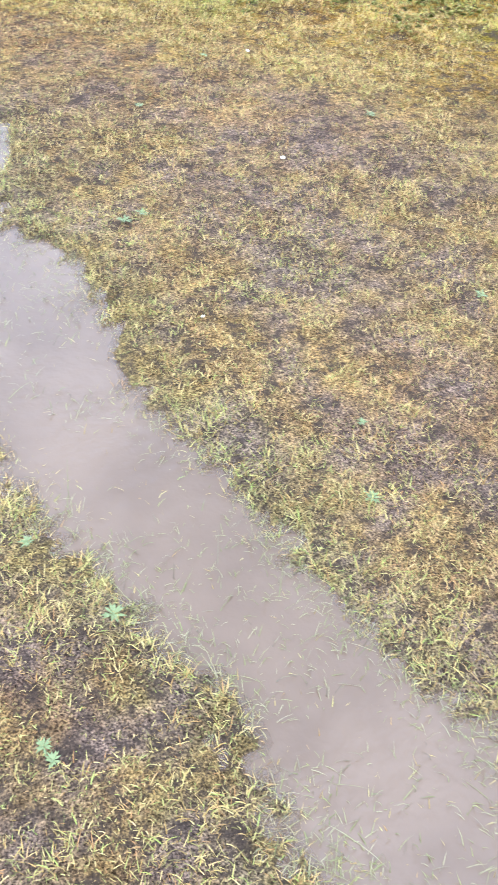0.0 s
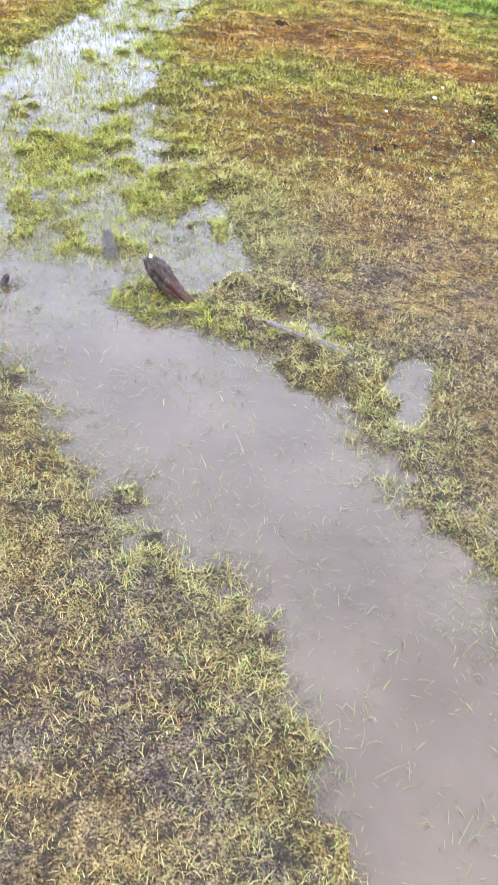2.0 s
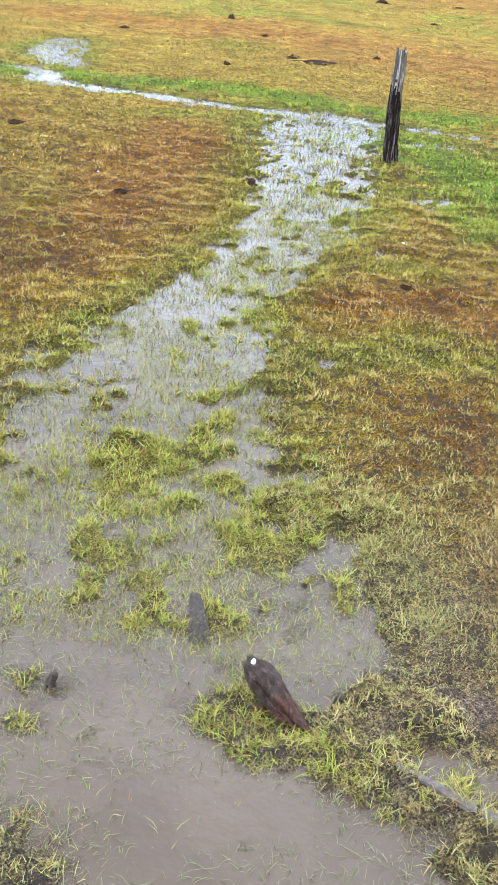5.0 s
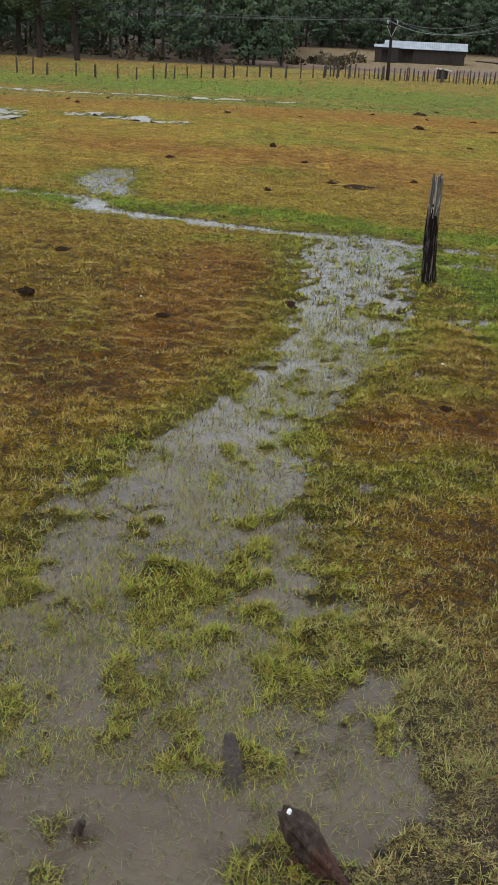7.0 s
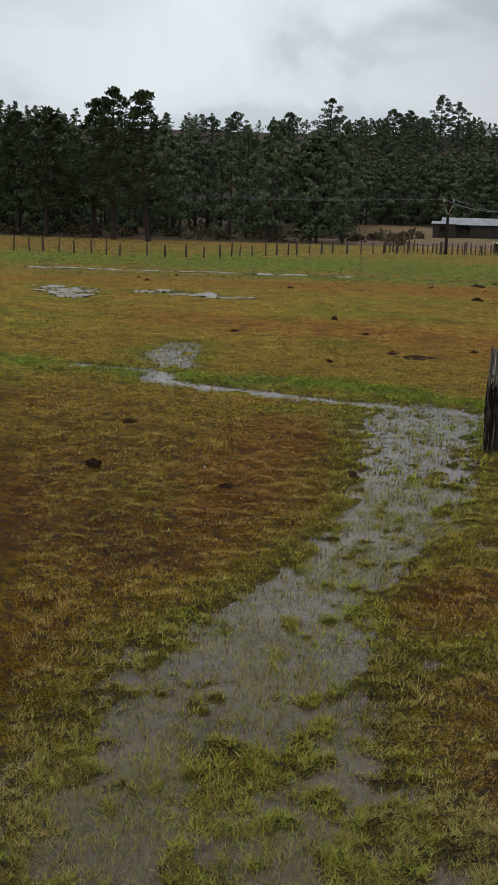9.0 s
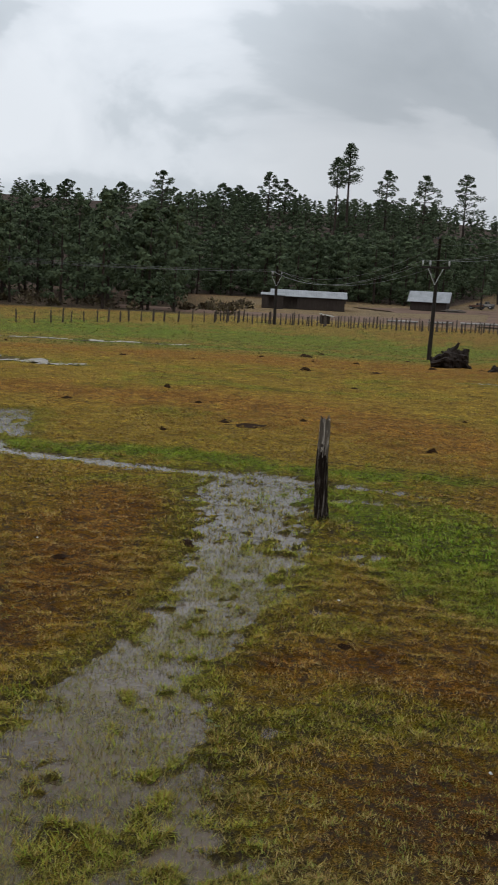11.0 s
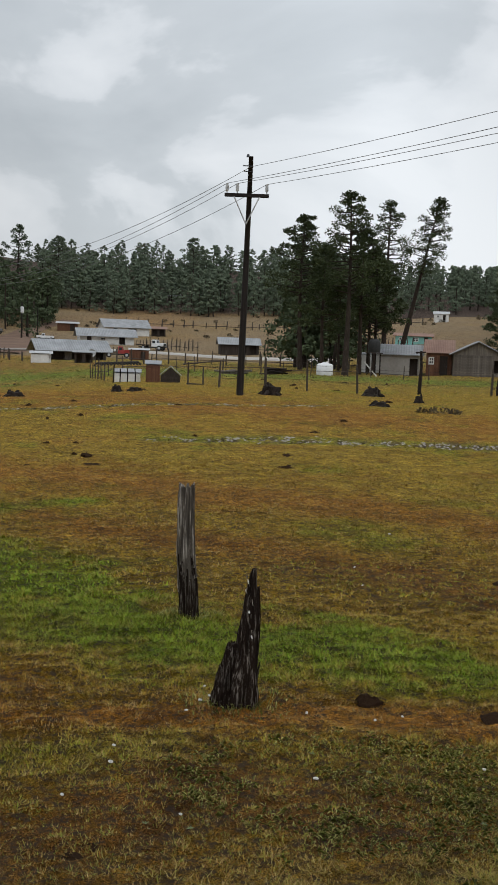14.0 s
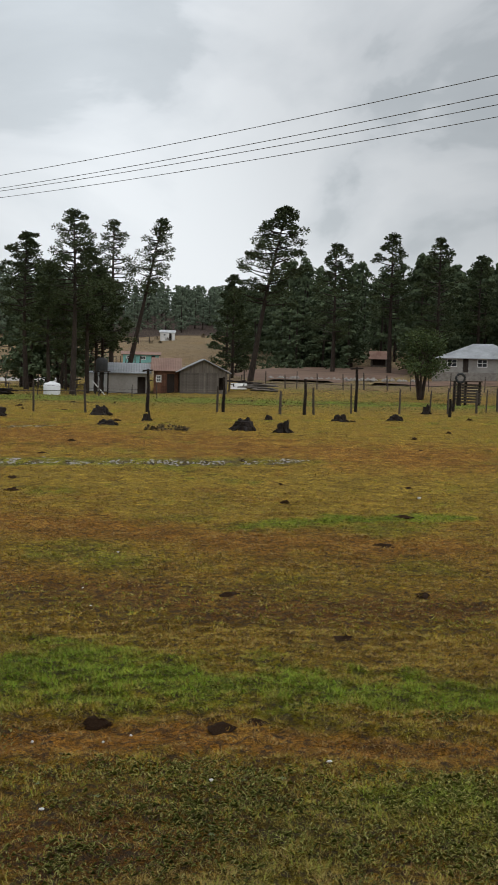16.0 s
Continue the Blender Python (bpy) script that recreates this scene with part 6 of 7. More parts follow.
# ---------------------------------------------------------------- roads and bare soil
def strip(name, line, label, mat, lift=0.05):
    """A road: a strip laid on the land along x, y, half width."""
    vs, fs = [], []
    dense = []
    for p, q in zip(line, line[1:]):
        for k in range(12):
            t = k / 12
            dense.append([p[i] + (q[i] - p[i]) * t for i in range(3)])
    dense.append(list(line[-1]))
    cols = 6
    for i, (x, y, w) in enumerate(dense):
        a, b = dense[max(i - 1, 0)], dense[min(i + 1, len(dense) - 1)]
        d = Vector((b[0] - a[0], b[1] - a[1], 0)).normalized()
        nrm = Vector((-d.y, d.x, 0))
        for k in range(cols + 1):
            f = (k / cols * 2 - 1) * w * (1 + 0.12 * noise.noise(Vector((x * 0.3, y * 0.3, k * 0.2))))
            px, py = x + nrm.x * f, y + nrm.y * f
            edge = 1 - abs(k / cols * 2 - 1)
            vs.append((px, py, float(relief(np.array([px]), np.array([py]))[0]) + lift * (0.4 + min(1, edge * 3)) - (0.25 if edge == 0 else 0)))
    for i in range(len(dense) - 1):
        for k in range(cols):
            j = i * (cols + 1) + k
            fs.append((j, j + cols + 1, j + cols + 2, j + 1))
    me = Shape().add(vs, fs).mesh(name, True)
    me.materials.append(mat)
    tagged(new(name, me), label, "road", kind="structure")


strip("road", [(21, 116, 2.4), (24.5, 128, 2.6), (28, 146, 2.8), (32, 165, 2.9), (37, 184, 2.8), (44, 203, 2.6), (54, 220, 2.4)], "wet brown dirt road climbing to the houses", m_dirt, 0.12)
strip("road", [(36, 128, 1.6), (41.3, 124.8, 1.8), (45.4, 119.4, 1.9), (50.6, 111, 1.9), (53, 103, 1.8), (52, 94, 1.6)], "pale gravel track passing the shed", m_gravel, 0.12)
strip("bare_soil", [(-22, 121, 3.5), (-6.5, 121, 4.0), (6, 122, 6.0), (16, 124, 8.0), (24, 124, 6.0)], "bare reddish yard soil on the bank", m_dirt, 0.10)
strip("bare_soil", [(10, 150, 7.0), (24, 158, 8.0), (32, 160, 6.0)], "bare yard soil round the barn", m_dirt, 0.10)
strip("bare_soil", [(66, 74, 4.0), (75, 84, 10.0), (86, 92, 12.0), (97, 98, 9.0), (104, 99, 5.0)], "bare reddish dirt bank below the wood", m_dirt, 0.14)
strip("bare_soil", [(70, 66, 3.0), (82, 66, 4.0), (95, 62, 5.0)], "trodden yard soil below the grey house", m_dirt, 0.14)


# ---------------------------------------------------------------- buildings
def ribbed(w, d, z0, z1, y0, y1, thick=0.05, pitch=0.22):
    """A sheet-metal slope from (y0, z0) to (y1, z1), w wide, with standing ribs."""
    s = Shape()
    k = min(1.0, w / 4)
    thick, pitch = thick * max(k, 0.4), pitch * max(k, 0.35)
    n = max(2, int(w / pitch))
    vs, fs = [], []
    for i in range(n * 2 + 1):
        x = -w / 2 + w * i / (n * 2)
        up = 0.03 * k if i % 2 else 0.0
        for y, z in ((y0, z0), (y1, z1)):
            vs.append((x, y, z + up))
        for y, z in ((y0, z0), (y1, z1)):
            vs.append((x, y, z + up - thick))
    for i in range(n * 2):
        a = i * 4
        fs += [(a, a + 4, a + 5, a + 1), (a + 2, a + 3, a + 7, a + 6), (a, a + 2, a + 6, a + 4), (a + 1, a + 5, a + 7, a + 3)]
    fs += [(0, 1, 3, 2), (n * 8, n * 8 + 2, n * 8 + 3, n * 8 + 1)]
    return s.add(vs, fs)


def building(name, x, y, turn, w, d, h, roof, label, wall_mat, roof_mat, openings=(), z=None, ridge=0.0, over=0.35, boards=0.0, gable_side=False, skew=0.0):
    """A hut or house. roof: 'gable' (ridge across the view), 'end' (gable end to the front), 'lean' (falls to the front). openings: (kind, x, z, w, h) on the front."""
    z = at_ground(x, y) if z is None else z
    root = thing(name, pose(x, y, z - 0.05, 0, 0, -turn + skew), label, "building", "buildings of the village")
    t = 0.15
    s = Shape()
    cuts = sorted(openings, key=lambda o: o[1])
    xs = -w / 2
    for kind, ox, oz, ow, oh in cuts:
        if ox - ow / 2 > xs:
            s.box(((xs + ox - ow / 2) / 2, -d / 2, h / 2 - 0.3), (ox - ow / 2 - xs, t, h + 0.6))
        if oz > 0:
            s.box((ox, -d / 2, (oz - 0.6) / 2), (ow, t, oz + 0.6))
        if oz + oh < h:
            s.box((ox, -d / 2, (oz + oh + h) / 2), (ow, t, h - oz - oh))
        xs = ox + ow / 2
    if xs < w / 2:
        s.box(((xs + w / 2) / 2, -d / 2, h / 2 - 0.3), (w / 2 - xs, t, h + 0.6))
    hb = h + (ridge if roof == "lean" else 0)
    s.box((0, d / 2, hb / 2 - 0.3), (w, t, hb + 0.6))
    for sx in (-1, 1):
        s.box((sx * (w / 2 - t / 2), 0, h / 2 - 0.3), (t, d - t, h + 0.6))
    if roof == "end":
        for yy in (-d / 2, d / 2):
            s.add([(-w / 2, yy - t / 2, h), (w / 2, yy - t / 2, h), (0, yy - t / 2, h + ridge), (-w / 2, yy + t / 2, h), (w / 2, yy + t / 2, h), (0, yy + t / 2, h + ridge)],
                  [(0, 1, 2), (5, 4, 3), (0, 2, 5, 3), (1, 4, 5, 2)])
    if roof in ("gable", "lean"):
        for sx in (-1, 1):
            xx = sx * (w / 2 - t / 2)
            apex = 0 if roof == "gable" else d / 2
            s.add([(xx - t / 2, -d / 2, h), (xx - t / 2, d / 2, h), (xx - t / 2, apex, h + ridge), (xx + t / 2, -d / 2, h), (xx + t / 2, d / 2, h), (xx + t / 2, apex, h + ridge)],
                  [(0, 1, 2), (5, 4, 3), (0, 2, 5, 3), (1, 4, 5, 2)])
    part("wall", s, wall_mat, root)
    if roof == "gable":
        f = 1 + over / (d / 2)
        for sy in (-1, 1):
            part("roof", ribbed(w + 2 * over, d, h + ridge * (1 - f) + 0.08, h + ridge + 0.08, sy * (d / 2 + over), 0), roof_mat, root)
    elif roof == "lean":
        k = ridge / d
        part("roof", ribbed(w + 2 * over, d, h - k * over + 0.08, h + ridge + k * over + 0.08, -d / 2 - over, d / 2 + over), roof_mat, root)
    elif roof == "hip":
        W, D, q = w / 2 + over, d / 2 + over, d / 2
        z0, z1 = h - ridge * over / q + 0.06, h + ridge + 0.06
        A, B, C, E = (-W, -D), (W, -D), (W, D), (-W, D)
        R0, R1 = (-W + D * 1.35, 0), (W - D * 1.35, 0)
        for face in ((A, B, R1, R0), (B, C, R1), (C, E, R0, R1), (E, A, R0)):
            top = [(p[0], p[1], z0 if p in (A, B, C, E) else z1) for p in face]
            low = [(p[0], p[1], p[2] - 0.06) for p in top]
            m = len(face)
            part("roof", Shape().add(top + low, [tuple(range(m)), tuple(range(2 * m - 1, m - 1, -1))] + [(i, m + i, m + (i + 1) % m, (i + 1) % m) for i in range(m)]), roof_mat, root)
    else:
        f = 1 + over / (w / 2)
        for sx in (-1, 1):
            q = ribbed(d + 2 * over, w, h + ridge * (1 - f) + 0.08, h + ridge + 0.08, -(w / 2 + over), 0)
            m = pose(0, 0, 0, 0, 0, 90 if sx > 0 else -90)
            part("roof", Shape().add([m @ Vector(p) for p in q.v], q.f), roof_mat, root)
    for kind, ox, oz, ow, oh in openings:
        yy = -d / 2
        if kind == "window":
            fr = Shape()
            for px, pz, sw, sh in ((ox, oz + 0.04, ow, 0.08), (ox, oz + oh - 0.04, ow, 0.08), (ox - ow / 2 + 0.04, oz + oh / 2, 0.08, oh), (ox + ow / 2 - 0.04, oz + oh / 2, 0.08, oh), (ox, oz + oh / 2, 0.05, oh), (ox, oz + oh / 2, ow, 0.05)):
                fr.box((px, yy - 0.08 if sw > 0.06 and sh > 0.06 else yy - 0.06, pz), (sw, 0.07, sh))
            win = part("window", fr, m_white, root, "white window frame")
            part("pane", Shape().box((ox, yy + 0.02, oz + oh / 2), (ow, 0.02, oh)), m_glass, win)
        elif kind == "door":
            dr = part("door", Shape().box((ox, yy + 0.03, oz + oh / 2), (ow - 0.04, 0.05, oh - 0.03)).box((ox, yy - 0.01, oz + oh * 0.72), (ow - 0.3, 0.03, 0.12)).box((ox, yy - 0.01, oz + oh * 0.25), (ow - 0.3, 0.03, 0.12)), m_dark_board, root, "dark plank door")
            part("handle", Shape().box((ox + ow * 0.36, yy - 0.03, oz + oh * 0.48), (0.04, 0.06, 0.14)), m_dark_metal, dr)
        else:
            # added dark sheet 0.5 m inside, standing in for the unlit interior
            part("doorway", Shape().box((ox, yy + 0.5, oz + oh / 2), (ow, 0.04, oh)), m_dark_board, root, "dark sheet behind the opening")
    if boards:
        xs = -w / 2
        k = 0
        me = Shape().box((0, 0, 0), (1, 0.03, boards * 0.93)).mesh("board")
        me.materials.append(wall_mat)
        spans, lastx = [], -w / 2
        for kind, ox, oz, ow, oh in cuts:
            spans.append((lastx, ox - ow / 2))
            lastx = ox + ow / 2
        spans.append((lastx, w / 2))
        for a, b in spans:
            if b - a < 0.1:
                continue
            for q in range(int(h / boards)):
                ob = new("board", me)
                ob.parent = root
                ob.matrix_basis = Matrix.Translation(((a + b) / 2, -d / 2 - t / 2 - 0.018 - 0.004 * (q % 2), boards * (q + 0.5))) @ Matrix.Diagonal((b - a - 0.01, 1, 1, 1))
    return root


# barns beyond the far fence
building("long_barn", 0.5, 142.4, 0.2, 9.9, 4.2, 1.75, "gable", "long low dark barn with a pale tin roof", m_dark_board, m_tin_dull, [("door", 2.9, 0, 1.0, 1.6), ("open", -2.2, 0.3, 1.4, 1.2)], z=0.9, ridge=0.8, over=0.3)
building("barn_annex", -4.3, 139.5, -1.7, 2.9, 3.0, 1.75, "lean", "dark lean-to at the end of the barn", m_dark_board, m_tin_dull, [("open", 0, 0, 1.2, 1.5)], ridge=0.3, over=0.2)
building("barn", 18.7, 155.6, 6.8, 5.3, 4.8, 1.65, "gable", "dark barn with a patched tin roof", m_dark_board, m_tin_dull, [("door", 1.2, 0, 1.1, 1.5)], z=1.45, ridge=1.35, over=0.45, skew=-6)
building("red_shed", 47.4, 194, 13.8, 3.8, 3.0, 1.4, "lean", "red-brown shed with a pale sheet roof", m_red_board, m_tin, [("door", 0.9, 0, 0.9, 1.3)], z=3.6, ridge=0.3)
building("white_house", 41.9, 148.2, 16.0, 7.9, 4.4, 1.35, "gable", "low white house under a grey sheet roof", m_white, m_tin_dull, [("door", -2.6, 0, 0.7, 1.2), ("window", -0.6, 0.55, 0.7, 0.5), ("open", 2.2, 0.1, 0.9, 1.1)], z=1.35, ridge=0.95, over=0.55, skew=7)
building("upper_house", 55.6, 184.5, 17.0, 8.4, 5.0, 1.65, "gable", "white house with a grey sheet roof higher up the slope", m_white, m_tin_dull, [("window", -2.2, 0.7, 0.9, 0.7), ("open", 1.0, 0, 1.6, 1.4)], z=3.0, ridge=1.35, over=0.4, skew=16)
building("porch_house", 62.0, 183.2, 18.8, 2.6, 3.0, 1.4, "lean", "open wooden porch beside the upper house", m_dark_board, m_tin_rust, [("open", -0.6, 0, 0.8, 1.25), ("open", 0.65, 0, 0.8, 1.25)], z=3.1, ridge=0.4)
building("slope_hut", 92, 258, 19.6, 4.4, 3.0, 1.6, "gable", "small grey hut at the edge of the hill wood", m_grey_board, m_tin_dull, [], ridge=0.6)
building("slope_hut", 77, 262, 16.4, 3.6, 3.0, 1.5, "gable", "small brown hut at the edge of the hill wood", m_dark_board, m_tin_rust, [], ridge=0.6)
building("tin_house", 23.6, 95.9, 14.0, 6.1, 4.4, 1.0, "gable", "low grey cabin with a shining tin roof", m_grey_board, m_tin_dull, [("open", -1.5, 0, 1.3, 0.85), ("open", 0.3, 0.1, 1.0, 0.75), ("window", 1.5, 0.35, 0.5, 0.4), ("open", 2.4, 0, 0.7, 0.85)], z=-0.1, ridge=0.85, over=0.55, skew=11)
building("tin_porch", 22.3, 85.6, 14.6, 1.5, 1.5, 0.9, "lean", "dark porch with a sheet roof in front of the cabin", m_dark_board, m_tin_dull, [("open", -0.35, 0, 0.5, 0.8), ("open", 0.4, 0, 0.45, 0.8)], z=-0.18, ridge=0.12, over=0.2)
building("white_shelter", 19.2, 88.0, 12.4, 1.7, 1.3, 0.78, "lean", "small white sheet-metal shelter by the fence", m_white, m_tin, [("open", 0.75, 0.1, 0.16, 0.6)], z=-0.27, ridge=0.15, over=0.15)
building("plank_shed", 31.8, 100, 17.8, 1.95, 1.5, 1.0, "lean", "small brown plank shed with a pale roof edge", m_red_board, m_tin, [("door", 0.4, 0, 0.5, 0.9)], z=0.0, ridge=0.14, over=0.12)
building("roadside_shed", 53.0, 124, 23.4, 5.0, 3.2, 1.45, "gable", "dark open shed with a sheet roof beside the track", m_dark_board, m_tin_dull, [("open", 0.4, 0, 0.9, 1.25), ("open", 1.75, 0, 0.9, 1.25)], z=0.65, ridge=0.75, over=0.35, skew=6)
building("animal_coop", 14.35, 43.2, 18.4, 0.62, 0.6, 0.78, "lean", "small wooden coop with slatted front", m_red_board, m_tin_dull, [], ridge=0.12, over=0.06, boards=0.13)
building("dog_house", 15.1, 43.0, 19.6, 0.86, 0.8, 0.32, "end", "small dark log kennel with a pitched roof", m_dark_board, m_tin_dull, [], ridge=0.36, over=0.06, boards=0.1)
building("white_pen", 13.65, 44.7, 17.2, 1.15, 0.7, 0.42, "lean", "low pen of white sheets under a tin roof", m_white, m_tin_dull, [], ridge=0.12, over=0.05)

# wooden house by the pines
building("board_house", 46.0, 62.9, 36.3, 3.5, 3.6, 1.68, "end", "grey board house with a pale gable roof", m_grey_board, m_tin_dull, [("open", 1.35, 0.35, 0.4, 0.9)], z=0.12, ridge=0.85, over=0.3, boards=0.2, skew=4)
building("red_cabin", 44.3, 65.2, 34.4, 1.85, 3.6, 1.69, "lean", "red-brown board cabin joined to the grey house", m_red_board, m_tin_rust, [("window", -0.55, 0.85, 0.4, 0.55), ("door", 0.35, 0, 0.6, 1.5)], z=0.09, ridge=0.9, over=0.25, boards=0.2)
building("grey_annex", 41.9, 66.8, 32.4, 2.9, 3.0, 1.55, "lean", "grey plastered annex with a sheet roof", m_grey_wall, m_tin_dull, [("open", 1.05, 0, 0.7, 1.3)], z=0.0, ridge=0.65, over=0.3)
building("white_lean_to", 41.9, 71.0, 30.7, 1.65, 1.5, 1.45, "lean", "pale lean-to wall beside the annex", m_white, m_tin_dull, [], z=0.0, ridge=0.12, over=0.1)
building("teal_house", 82.8, 128.5, 33.1, 5.2, 4.0, 1.15, "gable", "teal-painted house behind the cabins", m_teal, m_tin_rust, [("window", -1.7, 0.4, 0.8, 0.55), ("window", 0.3, 0.4, 0.8, 0.55), ("door", 1.8, 0, 0.6, 1.05)], ridge=0.4, z=3.05)
building("far_white_house", 125.6, 184.5, 34.5, 3.1, 3.0, 1.25, "gable", "small white house far up the slope", m_white, m_tin, [("window", -0.7, 0.5, 0.5, 0.5), ("door", 0.6, 0, 0.6, 1.1)], z=9.0, ridge=0.5, over=0.2)

# grey house on the right-hand bank
building("grey_house", 88.0, 69.8, 51.6, 9.0, 5.0, 1.68, "hip", "grey plastered house with white windows and tin roof", m_grey_wall, m_tin_dull, [("window", -3.1, 0.6, 1.05, 0.85), ("door", -1.7, 0.0, 0.6, 1.65), ("window", 0.0, 0.6, 1.05, 0.85), ("window", 2.6, 0.65, 0.9, 0.75)], z=2.45, ridge=1.4, over=0.4)
s = Shape().box((0, 0, -0.6), (10.2, 6.6, 1.25), bevel=0.05)
single("house_terrace", s, m_rock, pose(88.0, 69.8, 2.42, 0, 0, -51.6), "stone-built terrace under the grey house", "terrace")
s = Shape().tube([(0, 0, 0), (0, 0, 0.5), (0, 0, 0.75), (0, 0, 0.85)], [0.5, 0.5, 0.42, 0.15], 16)
root = thing("water_tank", pose(91.5, 66.9, 4.95), "white plastic water tank on the roof of the grey house", "water tank")
part("tank_body", s, m_plastic, root, smooth=True)
building("hillside_shed", 108.1, 104.4, 46.3, 2.4, 2.4, 1.25, "gable", "small dark open shed at the edge of the wood", m_grey_board, m_tin_rust, [("open", 0.0, 0.2, 1.8, 0.9)], z=3.3, ridge=0.95, over=0.3)

# white tank by the pines
root = thing("water_tank", pose(32.1, 60.5, at_ground(32.1, 60.5)), "squat white plastic water tank on the ground", "water tank")
part("tank_body", Shape().tube([(0, 0, -0.03), (0, 0, 0.05), (0, 0, 0.66), (0, 0, 0.74), (0, 0, 0.80)], [0.52, 0.55, 0.55, 0.48, 0.22], 22), m_plastic, root, smooth=True)
part("lid", Shape().tube([(0, 0, 0.79), (0, 0, 0.86)], [0.2, 0.17], 14), m_plastic, root)

# dark tank on a stand behind the annex, and a pale pole leaning on the lean-to
root = thing("water_tank", pose(37.2, 62.8, at_ground(37.2, 62.8)), "black plastic water tank on a wooden stand", "water tank")
for sx in (-0.32, 0.32):
    for sy in (-0.32, 0.32):
        part("stand_leg", Shape().tube([(sx, sy, -0.1), (sx, sy, 1.55)], [0.05, 0.045], 7), m_stump, root)
part("stand_top", Shape().box((0, 0, 1.58), (0.9, 0.9, 0.07), bevel=0.01), m_dark_board, root)
part("tank_body", Shape().tube([(0, 0, 1.62), (0, 0, 1.68), (0, 0, 2.35), (0, 0, 2.5), (0, 0, 2.58)], [0.40, 0.43, 0.43, 0.32, 0.18], 18), m_tyre, root, smooth=True)
single("leaning_pole", Shape().tube([(0, 0, -0.02), (-0.45, 0.1, 0.48), (-0.86, 0.2, 0.92)], [0.045, 0.045, 0.04], 8, rough=0.1), m_white, pose(36.0, 60.3, at_ground(36.0, 60.3)), "pale pole leaning by the lean-to wall", "pole")
# satellite dish on the low cabin
root = thing("satellite_dish", pose(24.9, 92.6, 0.62, 0, 0, -15), "pale round satellite dish on the cabin wall", "dish")
part("dish_bowl", Shape().tube([(0, 0.05, 0), (0, 0.0, 0), (0, -0.05, 0), (0, -0.08, 0)], [0.05, 0.2, 0.31, 0.36], 18), m_tin, root, smooth=True)
part("dish_arm", Shape().tube([(0, 0.05, 0), (0, 0.55, -0.1)], [0.03, 0.03], 6), m_dark_metal, root)
# posts in front of the white pen
for k, (sx, h) in enumerate(((-0.75, 0.78), (-0.42, 0.6), (-0.05, 0.62), (0.34, 0.6))):
    x, y = 13.45 + sx, 43.9 + 0.25 * sx
    single("pen_post", Shape().tube([(0, 0, -0.1), (0.01, 0, 0.3), (0.03 - 0.02 * k, 0, h)], [0.035, 0.03, 0.024], 7, rough=0.2), m_stump, pose(x, y, at_ground(x, y)), "dark stick standing before the white pen", "post", "sticks of the pen")

# slatted feeding rack by the fence
root = thing("feeding_rack", pose(52.0, 42.4, at_ground(52.0, 42.4), 0, 0, -51), "rough wooden slatted feeding rack", "rack")
for sx in (-0.8, -0.1, 0.75):
    part("rack_post", Shape().tube([(sx, 0, -0.2), (sx, 0, 0.8), (sx + 0.04, 0, 1.55)], [0.09, 0.09, 0.07], 8, rough=0.2), m_stump, root)
for q in range(7):
    part("slat", Shape().box((0, -0.12, 0.25 + 0.18 * q), (1.8, 0.05, 0.12), bevel=0.008), m_fence, root)
part("rack_top", Shape().box((0, 0.1, 1.55), (2.0, 0.9, 0.06), bevel=0.01), m_dark_board, root)
root = thing("spare_tyre", pose(50.7, 41.9, at_ground(50.7, 41.9) + 1.75, 90, 0, -51), "old tyre hung on a fence post", "tyre")
s = Shape()
s.tube([(0.27 * math.cos(k * math.pi / 8), 0.27 * math.sin(k * math.pi / 8), 0) for k in range(17)], [0.08] * 17, 8, caps=False)
part("tyre_ring", s, m_tyre, root, smooth=True)
root2 = thing("gate_post", pose(50.75, 42.0, at_ground(50.75, 42.0)), "thick post carrying an old tyre", "post", "gate posts in the fence")
part("post_body", Shape().tube([(0, 0, -0.3), (0, 0, 0.6), (0, 0, 1.45)], [0.15, 0.14, 0.12], 9, rough=0.25), m_stump, root2)


# gate frame and leaning rails near the kennel
root = thing("pole_gate", pose(15.2, 40.1, at_ground(15.2, 40.1), 0, 0, -20), "simple wooden gate frame of poles", "gate")
for sx, h in ((-0.33, 0.95), (0.3, 0.75)):
    part("gate_upright", Shape().tube([(sx, 0, -0.1), (sx, 0, h)], [0.035, 0.03], 8, rough=0.2), m_fence, root)
part("gate_rail", Shape().tube([(-0.4, 0, 0.05), (0.34, 0, 0.03)], [0.03, 0.03], 8, rough=0.2), m_fence, root)
part("gate_rail", Shape().tube([(-0.55, 0, 0.85), (0.5, 0.2, 0.98), (1.3, 0.4, 1.05)], [0.03, 0.03, 0.025], 8, rough=0.2), m_fence, root)

# half-sunk tyres in a row
tyre = Shape().tube([(0.28 * math.cos(k * math.pi / 9), 0, 0.28 * math.sin(k * math.pi / 9)) for k in range(19)], [0.075] * 19, 7, caps=False).mesh("half_tyre", True)
tyre.materials.append(m_tyre)
for k in range(13):
    x, y = 21.5 + 0.3 * k, 78.0 + 0.12 * k
    ob = new("half_tyre", tyre)
    ob.matrix_world = pose(x, y, at_ground(x, y) - 0.06, 0, 0, -15)
    tagged(ob, "old black tyre sunk upright in the ground", "tyre", "row of sunken tyres")


